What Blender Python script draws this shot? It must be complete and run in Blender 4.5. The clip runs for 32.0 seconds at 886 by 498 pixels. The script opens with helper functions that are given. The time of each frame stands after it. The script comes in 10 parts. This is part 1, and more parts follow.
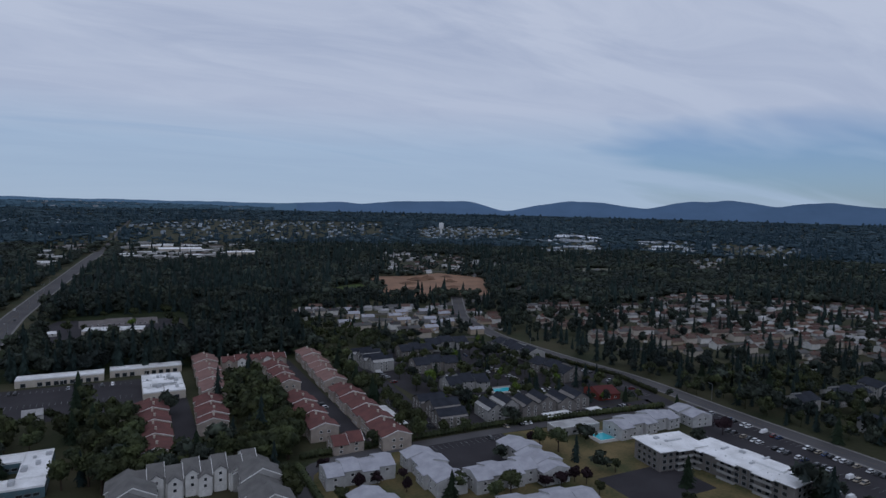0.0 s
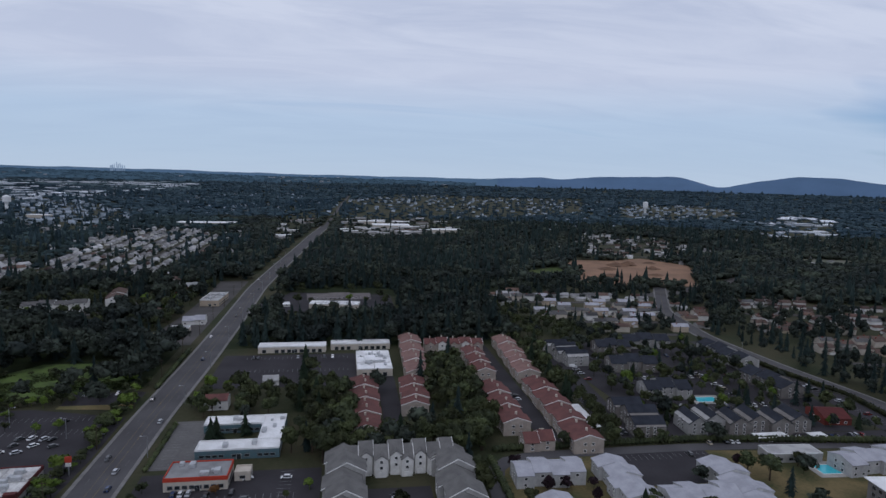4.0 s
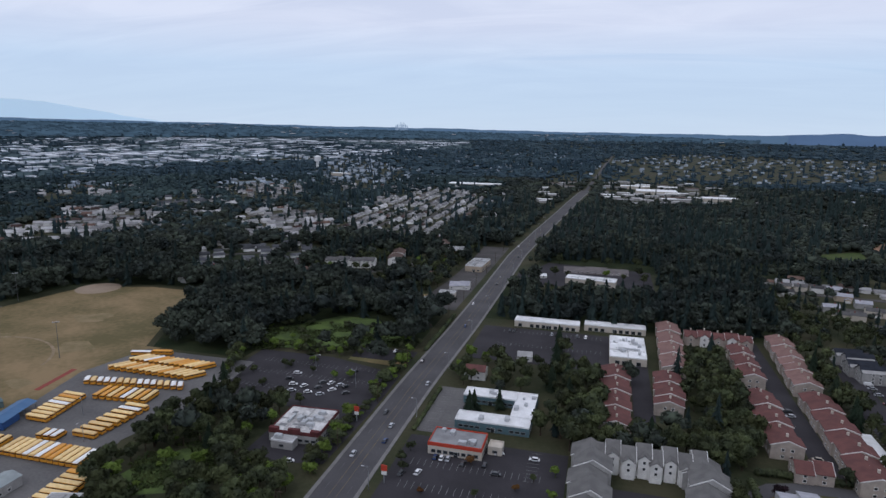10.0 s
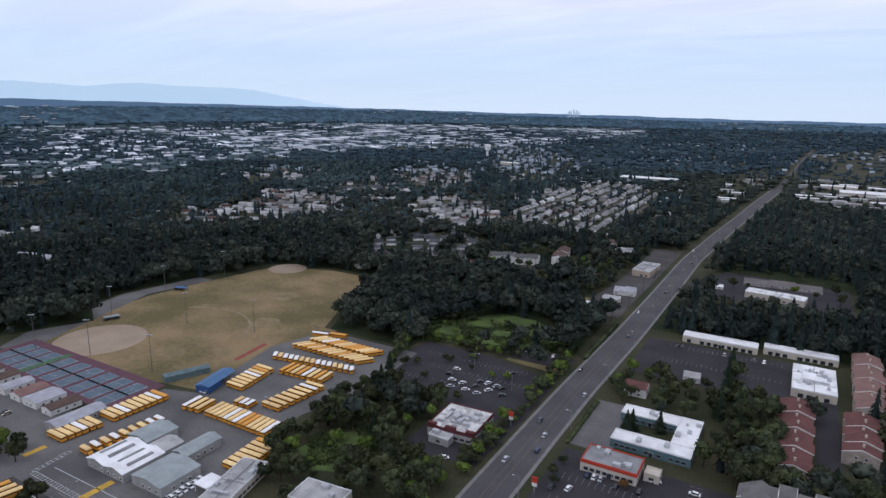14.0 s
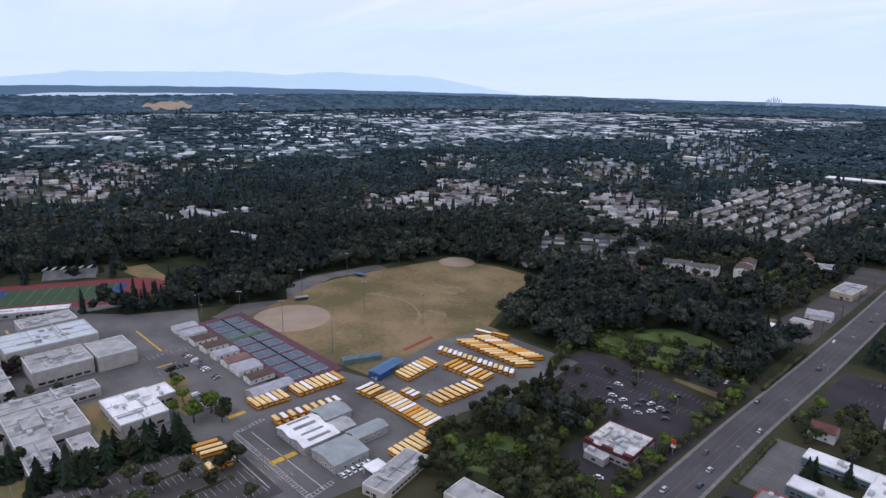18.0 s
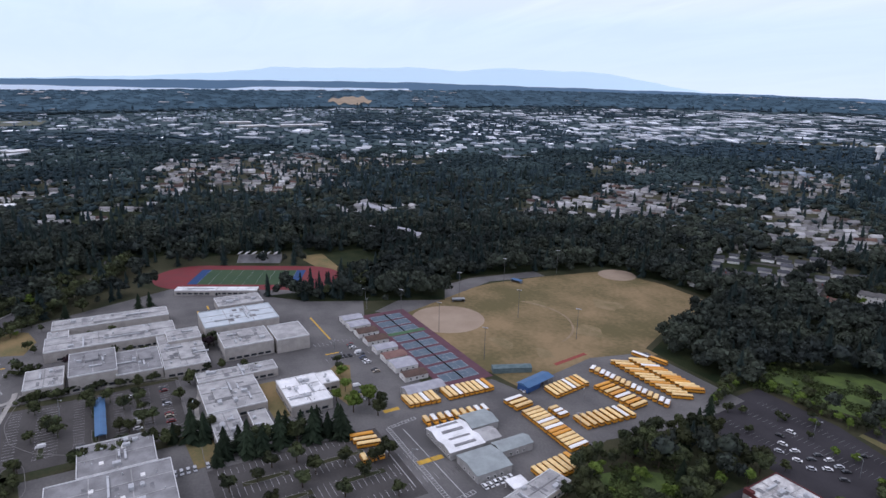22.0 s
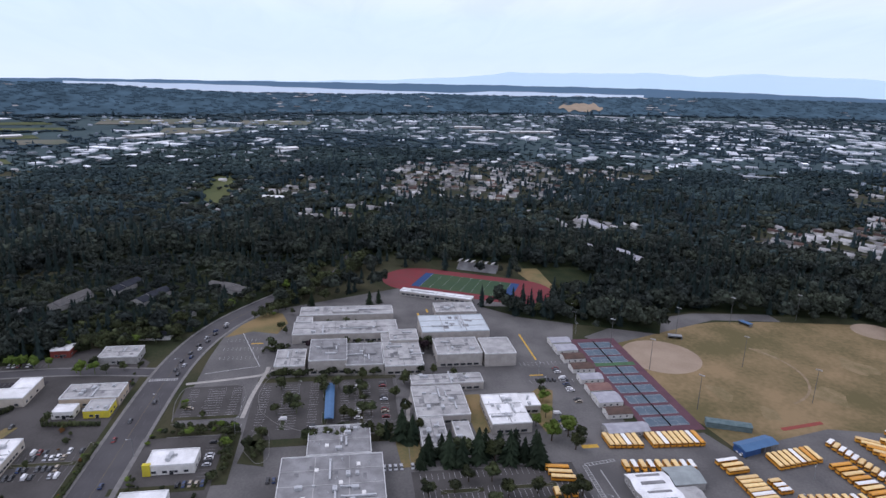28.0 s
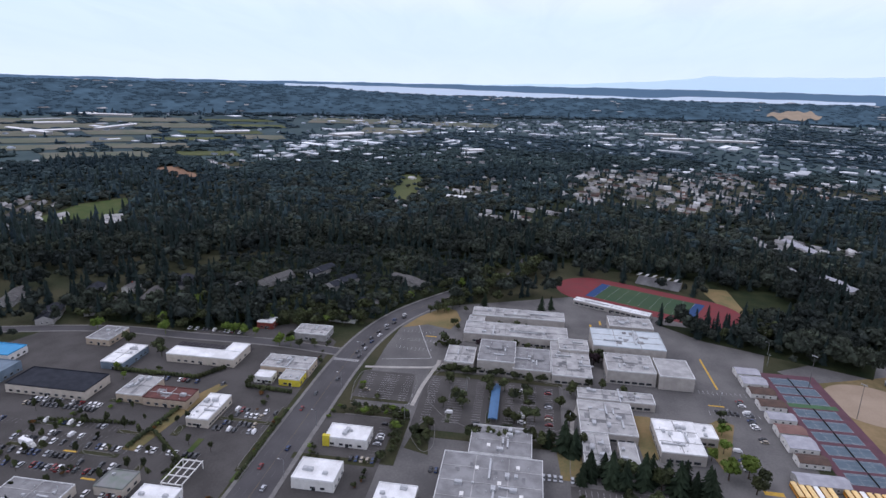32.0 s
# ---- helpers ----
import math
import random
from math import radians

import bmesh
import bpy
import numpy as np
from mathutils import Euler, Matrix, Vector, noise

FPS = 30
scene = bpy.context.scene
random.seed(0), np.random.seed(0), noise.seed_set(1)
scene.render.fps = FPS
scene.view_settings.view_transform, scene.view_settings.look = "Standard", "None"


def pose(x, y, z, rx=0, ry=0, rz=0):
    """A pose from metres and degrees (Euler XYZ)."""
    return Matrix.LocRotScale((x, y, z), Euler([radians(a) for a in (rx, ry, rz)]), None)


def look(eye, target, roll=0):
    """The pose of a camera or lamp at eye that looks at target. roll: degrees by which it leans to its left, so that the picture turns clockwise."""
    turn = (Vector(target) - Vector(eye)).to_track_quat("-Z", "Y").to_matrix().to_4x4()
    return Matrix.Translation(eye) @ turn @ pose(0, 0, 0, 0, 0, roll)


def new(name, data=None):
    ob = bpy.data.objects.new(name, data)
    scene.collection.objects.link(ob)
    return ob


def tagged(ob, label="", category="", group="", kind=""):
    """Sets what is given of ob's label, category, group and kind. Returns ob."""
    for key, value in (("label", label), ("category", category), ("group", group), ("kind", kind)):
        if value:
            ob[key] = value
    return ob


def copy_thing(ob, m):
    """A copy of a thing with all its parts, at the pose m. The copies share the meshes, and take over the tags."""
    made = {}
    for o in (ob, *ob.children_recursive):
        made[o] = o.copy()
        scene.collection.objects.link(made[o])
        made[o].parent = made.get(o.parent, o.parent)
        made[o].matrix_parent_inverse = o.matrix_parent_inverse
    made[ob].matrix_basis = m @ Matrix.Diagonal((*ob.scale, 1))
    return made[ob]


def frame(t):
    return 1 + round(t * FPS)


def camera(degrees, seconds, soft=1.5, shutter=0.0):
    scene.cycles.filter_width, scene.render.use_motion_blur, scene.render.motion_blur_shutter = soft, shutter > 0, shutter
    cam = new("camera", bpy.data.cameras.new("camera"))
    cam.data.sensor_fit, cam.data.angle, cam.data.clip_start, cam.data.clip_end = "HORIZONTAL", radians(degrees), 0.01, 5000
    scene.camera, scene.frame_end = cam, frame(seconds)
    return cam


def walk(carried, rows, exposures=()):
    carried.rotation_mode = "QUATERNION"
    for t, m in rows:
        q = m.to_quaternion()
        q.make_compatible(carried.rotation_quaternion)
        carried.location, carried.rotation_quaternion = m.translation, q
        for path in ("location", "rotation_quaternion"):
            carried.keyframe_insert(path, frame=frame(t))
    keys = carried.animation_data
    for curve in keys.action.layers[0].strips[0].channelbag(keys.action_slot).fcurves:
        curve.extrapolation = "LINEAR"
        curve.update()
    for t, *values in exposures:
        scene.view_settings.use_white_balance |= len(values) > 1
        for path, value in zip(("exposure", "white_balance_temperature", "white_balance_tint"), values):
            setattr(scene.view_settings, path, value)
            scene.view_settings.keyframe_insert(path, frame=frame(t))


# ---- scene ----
cam = camera(70.97, 32.0, soft=1.48)
# seconds, x, y, z, tilt, heading, roll
PATH = [
    (0, 0.00, 0.00, 108.00, 85.998, -27.300, 1.342),
    (0.5, -0.01, 0.01, 109.26, 85.263, -25.175, 1.442),
    (1, 0.05, 0.07, 110.63, 84.508, -22.482, 1.388),
    (1.5, 0.13, 0.19, 112.11, 83.739, -19.803, 1.409),
    (2, 0.18, 0.31, 113.64, 83.695, -17.365, 1.427),
    (2.5, 0.17, 0.35, 115.17, 83.668, -15.011, 1.415),
    (3, 0.14, 0.44, 116.72, 83.660, -12.857, 1.411),
    (3.5, 0.17, 0.48, 118.25, 83.622, -10.968, 1.397),
    (5.5, 0.35, -0.01, 123.70, 80.889, -3.763, 1.187),
    (6, 0.37, -0.02, 125.08, 80.448, -1.966, 1.130),
    (6.5, 0.38, 0.06, 126.48, 80.196, -0.527, 1.128),
    (7, 0.34, 0.22, 127.83, 79.958, 0.852, 1.048),
    (7.5, 0.26, 0.47, 129.17, 79.741, 2.792, 1.029),
    (8, 0.16, 0.75, 130.47, 79.490, 5.456, 0.984),
    (8.5, 0.04, 0.99, 131.77, 79.295, 8.063, 0.995),
    (9, -0.07, 1.12, 133.09, 79.097, 10.355, 0.964),
    (9.5, -0.17, 1.08, 134.41, 78.871, 12.490, 0.954),
    (10, -0.25, 0.99, 135.71, 78.721, 14.535, 0.839),
    (10.5, -0.31, 0.97, 136.99, 78.536, 16.628, 0.887),
    (11, -0.42, 1.02, 138.27, 78.333, 18.532, 0.890),
    (11.5, -0.55, 1.08, 139.55, 78.158, 20.401, 0.919),
    (12, -0.67, 1.17, 140.83, 77.953, 22.284, 0.923),
    (12.5, -0.76, 1.22, 142.14, 77.772, 24.316, 0.890),
    (13, -0.77, 1.25, 143.48, 77.593, 26.290, 0.856),
    (13.5, -0.68, 1.25, 144.87, 77.408, 28.055, 0.930),
    (14, -0.55, 1.17, 146.33, 77.176, 29.876, 0.994),
    (14.5, -0.40, 0.99, 147.83, 76.947, 31.671, 1.021),
    (16.5, -0.15, 0.27, 153.69, 76.194, 39.392, 0.976),
    (17, -0.12, 0.18, 155.23, 76.011, 41.318, 0.923),
    (17.5, -0.07, 0.07, 156.76, 75.815, 43.392, 0.920),
    (18, 0.04, -0.04, 158.28, 75.641, 45.626, 0.932),
    (18.5, 0.19, -0.15, 159.74, 75.473, 48.048, 0.958),
    (19, 0.25, -0.15, 161.09, 75.281, 50.220, 1.009),
    (19.5, 0.21, -0.09, 162.35, 75.129, 52.251, 1.021),
    (20, 0.09, -0.07, 163.57, 74.949, 54.336, 1.119),
    (20.5, -0.05, -0.09, 164.79, 74.873, 56.663, 1.157),
    (21, -0.16, -0.12, 166.02, 74.873, 58.287, 1.228),
    (21.5, -0.19, -0.16, 167.28, 74.887, 59.462, 1.207),
    (22, -0.23, -0.20, 168.60, 74.906, 60.619, 1.276),
    (22.5, -0.29, -0.24, 169.96, 74.866, 62.224, 1.328),
    (23, -0.39, -0.27, 171.29, 74.873, 64.276, 1.367),
    (23.5, -0.52, -0.25, 172.59, 74.844, 66.204, 1.367),
    (24, -0.67, -0.18, 173.83, 74.802, 67.746, 1.463),
    (24.5, -0.80, -0.16, 175.04, 74.796, 69.107, 1.444),
    (25, -0.87, -0.20, 176.23, 74.777, 70.664, 1.516),
    (25.5, -0.88, -0.26, 177.37, 74.746, 72.380, 1.491),
    (27.5, -0.86, -0.60, 181.37, 74.721, 79.369, 1.697),
    (28, -0.86, -0.65, 182.02, 74.690, 80.988, 1.716),
    (28.5, -0.81, -0.74, 182.51, 74.654, 82.782, 1.741),
    (29, -0.70, -0.88, 182.88, 74.628, 84.696, 1.743),
    (29.5, -0.56, -1.00, 183.15, 74.610, 86.716, 1.775),
    (30, -0.44, -1.09, 183.31, 74.577, 88.674, 1.844),
    (30.5, -0.39, -1.17, 183.35, 74.560, 90.693, 1.849),
    (31, -0.36, -1.24, 183.32, 74.550, 93.050, 1.874),
    (31.5, -0.32, -1.29, 183.28, 74.529, 95.504, 1.885),
    (32, -0.26, -1.31, 183.25, 74.493, 97.676, 1.906),
]
walk(cam, [(t, pose(x, y, z, rx, 0, rz) @ pose(0, 0, 0, 0, 0, roll)) for t, x, y, z, rx, rz, roll in PATH],
     exposures=[(0, -0.85, 5530, 17.5), (3, -0.61, 5660, 18.0), (6, -0.42, 5790, 18.5), (10, -0.23, 5830, 18.5), (14, -0.05, 5860, 20.5), (19, 0.09, 5860, 24), (25, 0.14, 5870, 24), (32, 0.16, 5880, 24)])

# ---- sky and sun: bright broken overcast ----
SUN_EL, SUN_AZ = radians(55), radians(200)
world = bpy.data.worlds.new("sky")
scene.world = world
world.use_nodes = True
wn, wl = world.node_tree.nodes, world.node_tree.links
wn.clear()


def wnode(kind, **sets):
    n = wn.new(kind)
    for k, v in sets.items():
        n.inputs[k].default_value = v
    return n


w_sky = wn.new("ShaderNodeTexSky")
w_sky.sky_type, w_sky.sun_disc = "NISHITA", False
w_sky.sun_elevation, w_sky.sun_rotation = SUN_EL, SUN_AZ
w_sky.air_density, w_sky.dust_density = 1.1, 0.4
w_co = wn.new("ShaderNodeTexCoord")
w_sep = wn.new("ShaderNodeSeparateXYZ")
wl.new(w_co.outputs["Generated"], w_sep.inputs[0])
w_zp = wn.new("ShaderNodeMath")
w_zp.operation = "MAXIMUM"
wl.new(w_sep.outputs["Z"], w_zp.inputs[0])
w_zp.inputs[1].default_value = 0.0
w_za = wn.new("ShaderNodeMath")
w_za.operation = "ADD"
wl.new(w_zp.outputs[0], w_za.inputs[0])
w_za.inputs[1].default_value = 0.16
w_flat = wn.new("ShaderNodeCombineXYZ")
for ax in ("X", "Y"):
    w_d = wn.new("ShaderNodeMath")
    w_d.operation = "DIVIDE"
    wl.new(w_sep.outputs[ax], w_d.inputs[0])
    wl.new(w_za.outputs[0], w_d.inputs[1])
    wl.new(w_d.outputs[0], w_flat.inputs[ax])
w_map = wn.new("ShaderNodeMapping")
w_map.inputs["Rotation"].default_value = (0, 0, radians(-35))
w_map.inputs["Scale"].default_value = (0.5, 1.5, 1)
w_map.inputs["Location"].default_value = (0.7, 1.9, 0)
wl.new(w_flat.outputs[0], w_map.inputs[0])
w_big = wnode("ShaderNodeTexNoise", Scale=0.55, Detail=4.0, Roughness=0.5, Distortion=0.4)
wl.new(w_map.outputs[0], w_big.inputs["Vector"])
w_fine = wnode("ShaderNodeTexNoise", Scale=1.5, Detail=8.0, Roughness=0.6, Distortion=0.9)
wl.new(w_map.outputs[0], w_fine.inputs["Vector"])
# the cloud deck thins out towards the north-east, low over the hills
w_gap = wn.new("ShaderNodeVectorMath")
w_gap.operation = "DISTANCE"
w_low = wn.new("ShaderNodeVectorMath")
w_low.operation = "MULTIPLY"
w_low.inputs[1].default_value = (1, 1, 3.2)
wl.new(w_co.outputs["Generated"], w_low.inputs[0])
wl.new(w_low.outputs[0], w_gap.inputs[0])
w_gap.inputs[1].default_value = (0.87, 0.49, 0.22)
w_open = wn.new("ShaderNodeMapRange")
w_open.inputs["From Min"].default_value, w_open.inputs["From Max"].default_value = 0.08, 0.46
w_open.inputs["To Min"].default_value, w_open.inputs["To Max"].default_value = 0.44, 0.0
wl.new(w_gap.outputs["Value"], w_open.inputs["Value"])
w_thin = wn.new("ShaderNodeMath")
w_thin.operation = "SUBTRACT"
wl.new(w_big.outputs["Fac"], w_thin.inputs[0])
wl.new(w_open.outputs[0], w_thin.inputs[1])
w_cov = wn.new("ShaderNodeValToRGB")
w_cov.color_ramp.elements[0].position, w_cov.color_ramp.elements[1].position = 0.15, 0.30
w_cov.color_ramp.elements[0].color = (0.36, 0.36, 0.36, 1)
wl.new(w_thin.outputs[0], w_cov.inputs[0])
w_tone = wn.new("ShaderNodeValToRGB")
w_tone.color_ramp.elements[0].position, w_tone.color_ramp.elements[0].color = 0.0, (8.25, 9.75, 10.25, 1)
w_tone.color_ramp.elements[1].position, w_tone.color_ramp.elements[1].color = 0.34, (10.35, 10.8, 11.15, 1)
for w_at, w_colour in ((0.035, (7.75, 9.45, 10.25, 1)), (0.085, (7.85, 9.6, 10.6, 1)), (0.15, (9.75, 10.42, 10.95, 1))):
    w_tone.color_ramp.elements.new(w_at).color = w_colour
wl.new(w_zp.outputs[0], w_tone.inputs[0])
w_shade = wn.new("ShaderNodeValToRGB")
w_shade.color_ramp.elements[0].position, w_shade.color_ramp.elements[1].position = 0.36, 0.60
w_shade.color_ramp.elements[0].color = (0.83, 0.855, 0.90, 1)
w_shade.color_ramp.elements[1].color = (1.045, 1.04, 1.025, 1)
wl.new(w_fine.outputs["Fac"], w_shade.inputs[0])
w_cloud = wn.new("ShaderNodeMixRGB")
w_cloud.blend_type = "MULTIPLY"
w_cloud.inputs[0].default_value = 1.0
wl.new(w_tone.outputs[0], w_cloud.inputs[1])
wl.new(w_shade.outputs[0], w_cloud.inputs[2])
w_depth = wn.new("ShaderNodeMapRange")
w_depth.inputs["From Min"].default_value, w_depth.inputs["From Max"].default_value = 0.04, 0.26
w_depth.inputs["To Min"].default_value, w_depth.inputs["To Max"].default_value = 0.12, 1.0
wl.new(w_zp.outputs[0], w_depth.inputs["Value"])
wl.new(w_depth.outputs[0], w_cloud.inputs[0])
w_mix = wn.new("ShaderNodeMixRGB")
wl.new(w_cov.outputs[0], w_mix.inputs[0])
w_blue = wn.new("ShaderNodeMixRGB")
w_blue.blend_type = "MULTIPLY"
w_blue.inputs[0].default_value = 1.0
w_blue.inputs[2].default_value = (0.66, 0.91, 1.22, 1)
wl.new(w_sky.outputs[0], w_blue.inputs[1])
wl.new(w_blue.outputs[0], w_mix.inputs[1])
wl.new(w_cloud.outputs[0], w_mix.inputs[2])
w_bg = wn.new("ShaderNodeBackground")
w_bg.inputs["Strength"].default_value = 0.085
wl.new(w_mix.outputs[0], w_bg.inputs[0])
w_out = wn.new("ShaderNodeOutputWorld")
wl.new(w_bg.outputs[0], w_out.inputs[0])

sun = new("sun", bpy.data.lights.new("sun", "SUN"))
sun.data.energy, sun.data.angle, sun.data.color = 0.55, radians(18), (1.0, 0.96, 0.90)
sun.matrix_world = look((0, 0, 0), (-math.sin(SUN_AZ) * math.cos(SUN_EL), -math.cos(SUN_AZ) * math.cos(SUN_EL), -math.sin(SUN_EL)))

# ---- materials ----
MATS = {}


def mat(name, a, b=None, rough=0.85, scale=0.6, fine=6.0, bump=0.0, metal=0.0, vary=0.0, spec=0.12, island=False, lo=0.35, hi=0.65):
    """A surface between the colours a and b: broad patches, fine grain, and a change from object to object."""
    if name in MATS:
        return MATS[name]
    m = bpy.data.materials.new(name)
    m.use_nodes = True
    nt = m.node_tree
    n, l = nt.nodes, nt.links
    bs = n["Principled BSDF"]
    bs.inputs["Roughness"].default_value, bs.inputs["Metallic"].default_value = rough, metal
    bs.inputs["Specular IOR Level"].default_value = spec
    b = b or tuple(c * 0.75 for c in a)
    co = n.new("ShaderNodeNewGeometry")
    n1, n2 = n.new("ShaderNodeTexNoise"), n.new("ShaderNodeTexNoise")
    n1.inputs["Scale"].default_value, n2.inputs["Scale"].default_value = scale, fine
    n1.inputs["Detail"].default_value, n2.inputs["Detail"].default_value = 4, 3
    for x in (n1, n2):
        l.new(co.outputs["Position"], x.inputs["Vector"])
    add = n.new("ShaderNodeMath")
    add.operation = "MULTIPLY_ADD"
    l.new(n2.outputs["Fac"], add.inputs[0])
    add.inputs[1].default_value = 0.35
    l.new(n1.outputs["Fac"], add.inputs[2])
    mr = n.new("ShaderNodeMapRange")
    mr.inputs["From Min"].default_value, mr.inputs["From Max"].default_value = lo + 0.17, hi + 0.17
    l.new(add.outputs[0], mr.inputs["Value"])
    mx = n.new("ShaderNodeMixRGB")
    mx.inputs[1].default_value, mx.inputs[2].default_value = (*a, 1), (*b, 1)
    l.new(mr.outputs[0], mx.inputs[0])
    last = mx.outputs[0]
    if vary:
        rnd = co.outputs["Random Per Island"]
        if not island:
            oi = n.new("ShaderNodeObjectInfo")
            rnd = oi.outputs["Random"]
        hs = n.new("ShaderNodeHueSaturation")
        mv = n.new("ShaderNodeMapRange")
        mv.inputs["To Min"].default_value, mv.inputs["To Max"].default_value = 1 - vary, 1 + vary
        l.new(rnd, mv.inputs["Value"])
        l.new(mv.outputs[0], hs.inputs["Value"])
        mh = n.new("ShaderNodeMath")
        mh.operation = "MULTIPLY_ADD"
        l.new(rnd, mh.inputs[0])
        mh.inputs[1].default_value, mh.inputs[2].default_value = vary * 0.06, 0.5 - vary * 0.03
        l.new(mh.outputs[0], hs.inputs["Hue"])
        l.new(last, hs.inputs["Color"])
        last = hs.outputs[0]
    l.new(last, bs.inputs["Base Color"])
    if bump:
        bp = n.new("ShaderNodeBump")
        bp.inputs["Strength"].default_value, bp.inputs["Distance"].default_value = bump, 0.15
        l.new(n2.outputs["Fac"], bp.inputs["Height"])
        l.new(bp.outputs[0], bs.inputs["Normal"])
    MATS[name] = m
    return m


M_GROUND = mat("ground_grass", (0.027, 0.034, 0.016), (0.056, 0.052, 0.029), scale=0.025, fine=0.5, rough=0.95, bump=0.5)
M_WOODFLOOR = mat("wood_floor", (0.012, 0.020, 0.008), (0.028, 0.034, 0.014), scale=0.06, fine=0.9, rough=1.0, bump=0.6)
M_LAWN = mat("green_grass", (0.045, 0.072, 0.020), (0.070, 0.085, 0.030), scale=0.08, fine=1.5, rough=0.95, bump=0.4)
M_DRY = mat("dry_grass", (0.22, 0.155, 0.075), (0.125, 0.115, 0.052), scale=0.045, fine=0.7, rough=0.95, bump=0.3)
M_CONDOLAWN = mat("patchy_lawn", (0.15, 0.115, 0.055), (0.055, 0.060, 0.026), scale=0.06, fine=0.8, rough=0.95, bump=0.3)
M_FIELD = mat("field_turf", (0.235, 0.168, 0.090), (0.112, 0.094, 0.043), scale=0.022, fine=0.30, rough=0.95, bump=0.25)
M_SKIN = mat("infield_dirt", (0.32, 0.25, 0.185), (0.26, 0.20, 0.145), scale=0.05, fine=0.9, rough=0.95)
M_BARE = mat("bare_earth", (0.265, 0.160, 0.102), (0.19, 0.118, 0.078), scale=0.03, fine=0.4, rough=0.95, bump=0.5)
M_HEAP = mat("dug_earth", (0.16, 0.095, 0.06), (0.11, 0.07, 0.048), scale=0.12, fine=0.9, rough=0.95, bump=0.6)
M_ASPHALT = mat("asphalt", (0.067, 0.064, 0.067), (0.088, 0.085, 0.087), scale=0.05, fine=1.2, rough=0.9)
M_LOTW = mat("grey_parking_asphalt", (0.057, 0.0535, 0.051), (0.083, 0.078, 0.075), scale=0.05, fine=0.9, rough=0.92)
M_WALK = mat("grey_pavement_slabs", (0.19, 0.183, 0.175), (0.145, 0.14, 0.135), scale=0.3, fine=3, rough=0.9)
M_MEADOW = mat("rough_meadow", (0.088, 0.128, 0.036), (0.050, 0.072, 0.026), scale=0.09, fine=0.9, rough=0.95, bump=0.6)
M_LOT = mat("parking_asphalt", (0.032, 0.030, 0.033), (0.044, 0.041, 0.045), scale=0.06, fine=1.0, rough=0.92)
M_YARD = mat("worn_asphalt", (0.148, 0.142, 0.137), (0.091, 0.088, 0.087), scale=0.035, fine=0.8, rough=0.92)
M_CONC = mat("concrete", (0.36, 0.34, 0.31), (0.27, 0.26, 0.24), scale=0.3, fine=3, rough=0.9)
M_LINE = mat("white_line_paint", (0.46, 0.46, 0.45), (0.32, 0.32, 0.32), scale=0.5, fine=4, rough=0.8)
M_STALL = mat("faded_stall_paint", (0.25, 0.25, 0.25), (0.12, 0.12, 0.122), scale=0.25, fine=2.0, rough=0.85)
M_STALLW = mat("white_stall_paint", (0.52, 0.52, 0.52), (0.26, 0.26, 0.265), scale=0.25, fine=2.0, rough=0.85)
M_WORN = mat("worn_white_paint", (0.129, 0.129, 0.129), (0.083, 0.083, 0.086), scale=0.3, fine=3, rough=0.85)
M_WORNY = mat("worn_yellow_paint", (0.20, 0.155, 0.07), (0.115, 0.105, 0.085), scale=0.3, fine=3, rough=0.85)
M_YLINE = mat("yellow_line_paint", (0.55, 0.34, 0.05), (0.42, 0.27, 0.06), scale=0.5, fine=4, rough=0.8)
M_WHITE = mat("white_roof_membrane", (0.80, 0.80, 0.80), (0.60, 0.60, 0.59), scale=0.13, fine=1.6, rough=0.75, bump=0.15)
M_LGREY = mat("light_grey_roofing", (0.405, 0.40, 0.39), (0.265, 0.262, 0.258), scale=0.16, fine=1.8, rough=0.85, bump=0.2)
M_GREY = mat("grey_roofing", (0.26, 0.26, 0.262), (0.175, 0.173, 0.175), scale=0.16, fine=1.8, rough=0.9, bump=0.2)
M_TRIM = mat("white_trim", (0.72, 0.71, 0.68), (0.60, 0.59, 0.57), scale=0.6, rough=0.6)
M_UNIT = mat("galvanised_unit", (0.50, 0.51, 0.52), (0.40, 0.41, 0.42), scale=1.0, rough=0.5, metal=0.3)
M_GLASS = mat("window_glass", (0.02, 0.024, 0.028), (0.03, 0.035, 0.04), rough=0.08, scale=0.3, spec=0.8)
M_WALLW = mat("white_siding", (0.66, 0.65, 0.62), (0.56, 0.55, 0.52), scale=0.4, fine=3, rough=0.8)
M_WALLB = mat("beige_stucco", (0.50, 0.45, 0.38), (0.42, 0.38, 0.32), scale=0.3, fine=3, rough=0.9)
M_WALLT = mat("tan_siding", (0.44, 0.36, 0.27), (0.36, 0.30, 0.23), scale=0.4, fine=3, rough=0.85)
M_WALLG = mat("grey_siding", (0.34, 0.335, 0.32), (0.27, 0.265, 0.255), scale=0.4, fine=3, rough=0.85)
M_WALLR = mat("brick_red_wall", (0.20, 0.045, 0.035), (0.16, 0.05, 0.04), scale=0.5, fine=5, rough=0.9)
M_BLUE = mat("blue_metal_roof", (0.070, 0.150, 0.275), (0.060, 0.125, 0.235), scale=0.2, rough=0.45)
M_TEAL = mat("teal_siding", (0.085, 0.150, 0.170), (0.09, 0.13, 0.145), scale=0.4, rough=0.8)
M_STEEL = mat("dull_steel", (0.30, 0.31, 0.32), (0.24, 0.25, 0.26), rough=0.5, metal=0.5)
M_DARK = mat("dark_rubber", (0.018, 0.018, 0.018), rough=0.8)
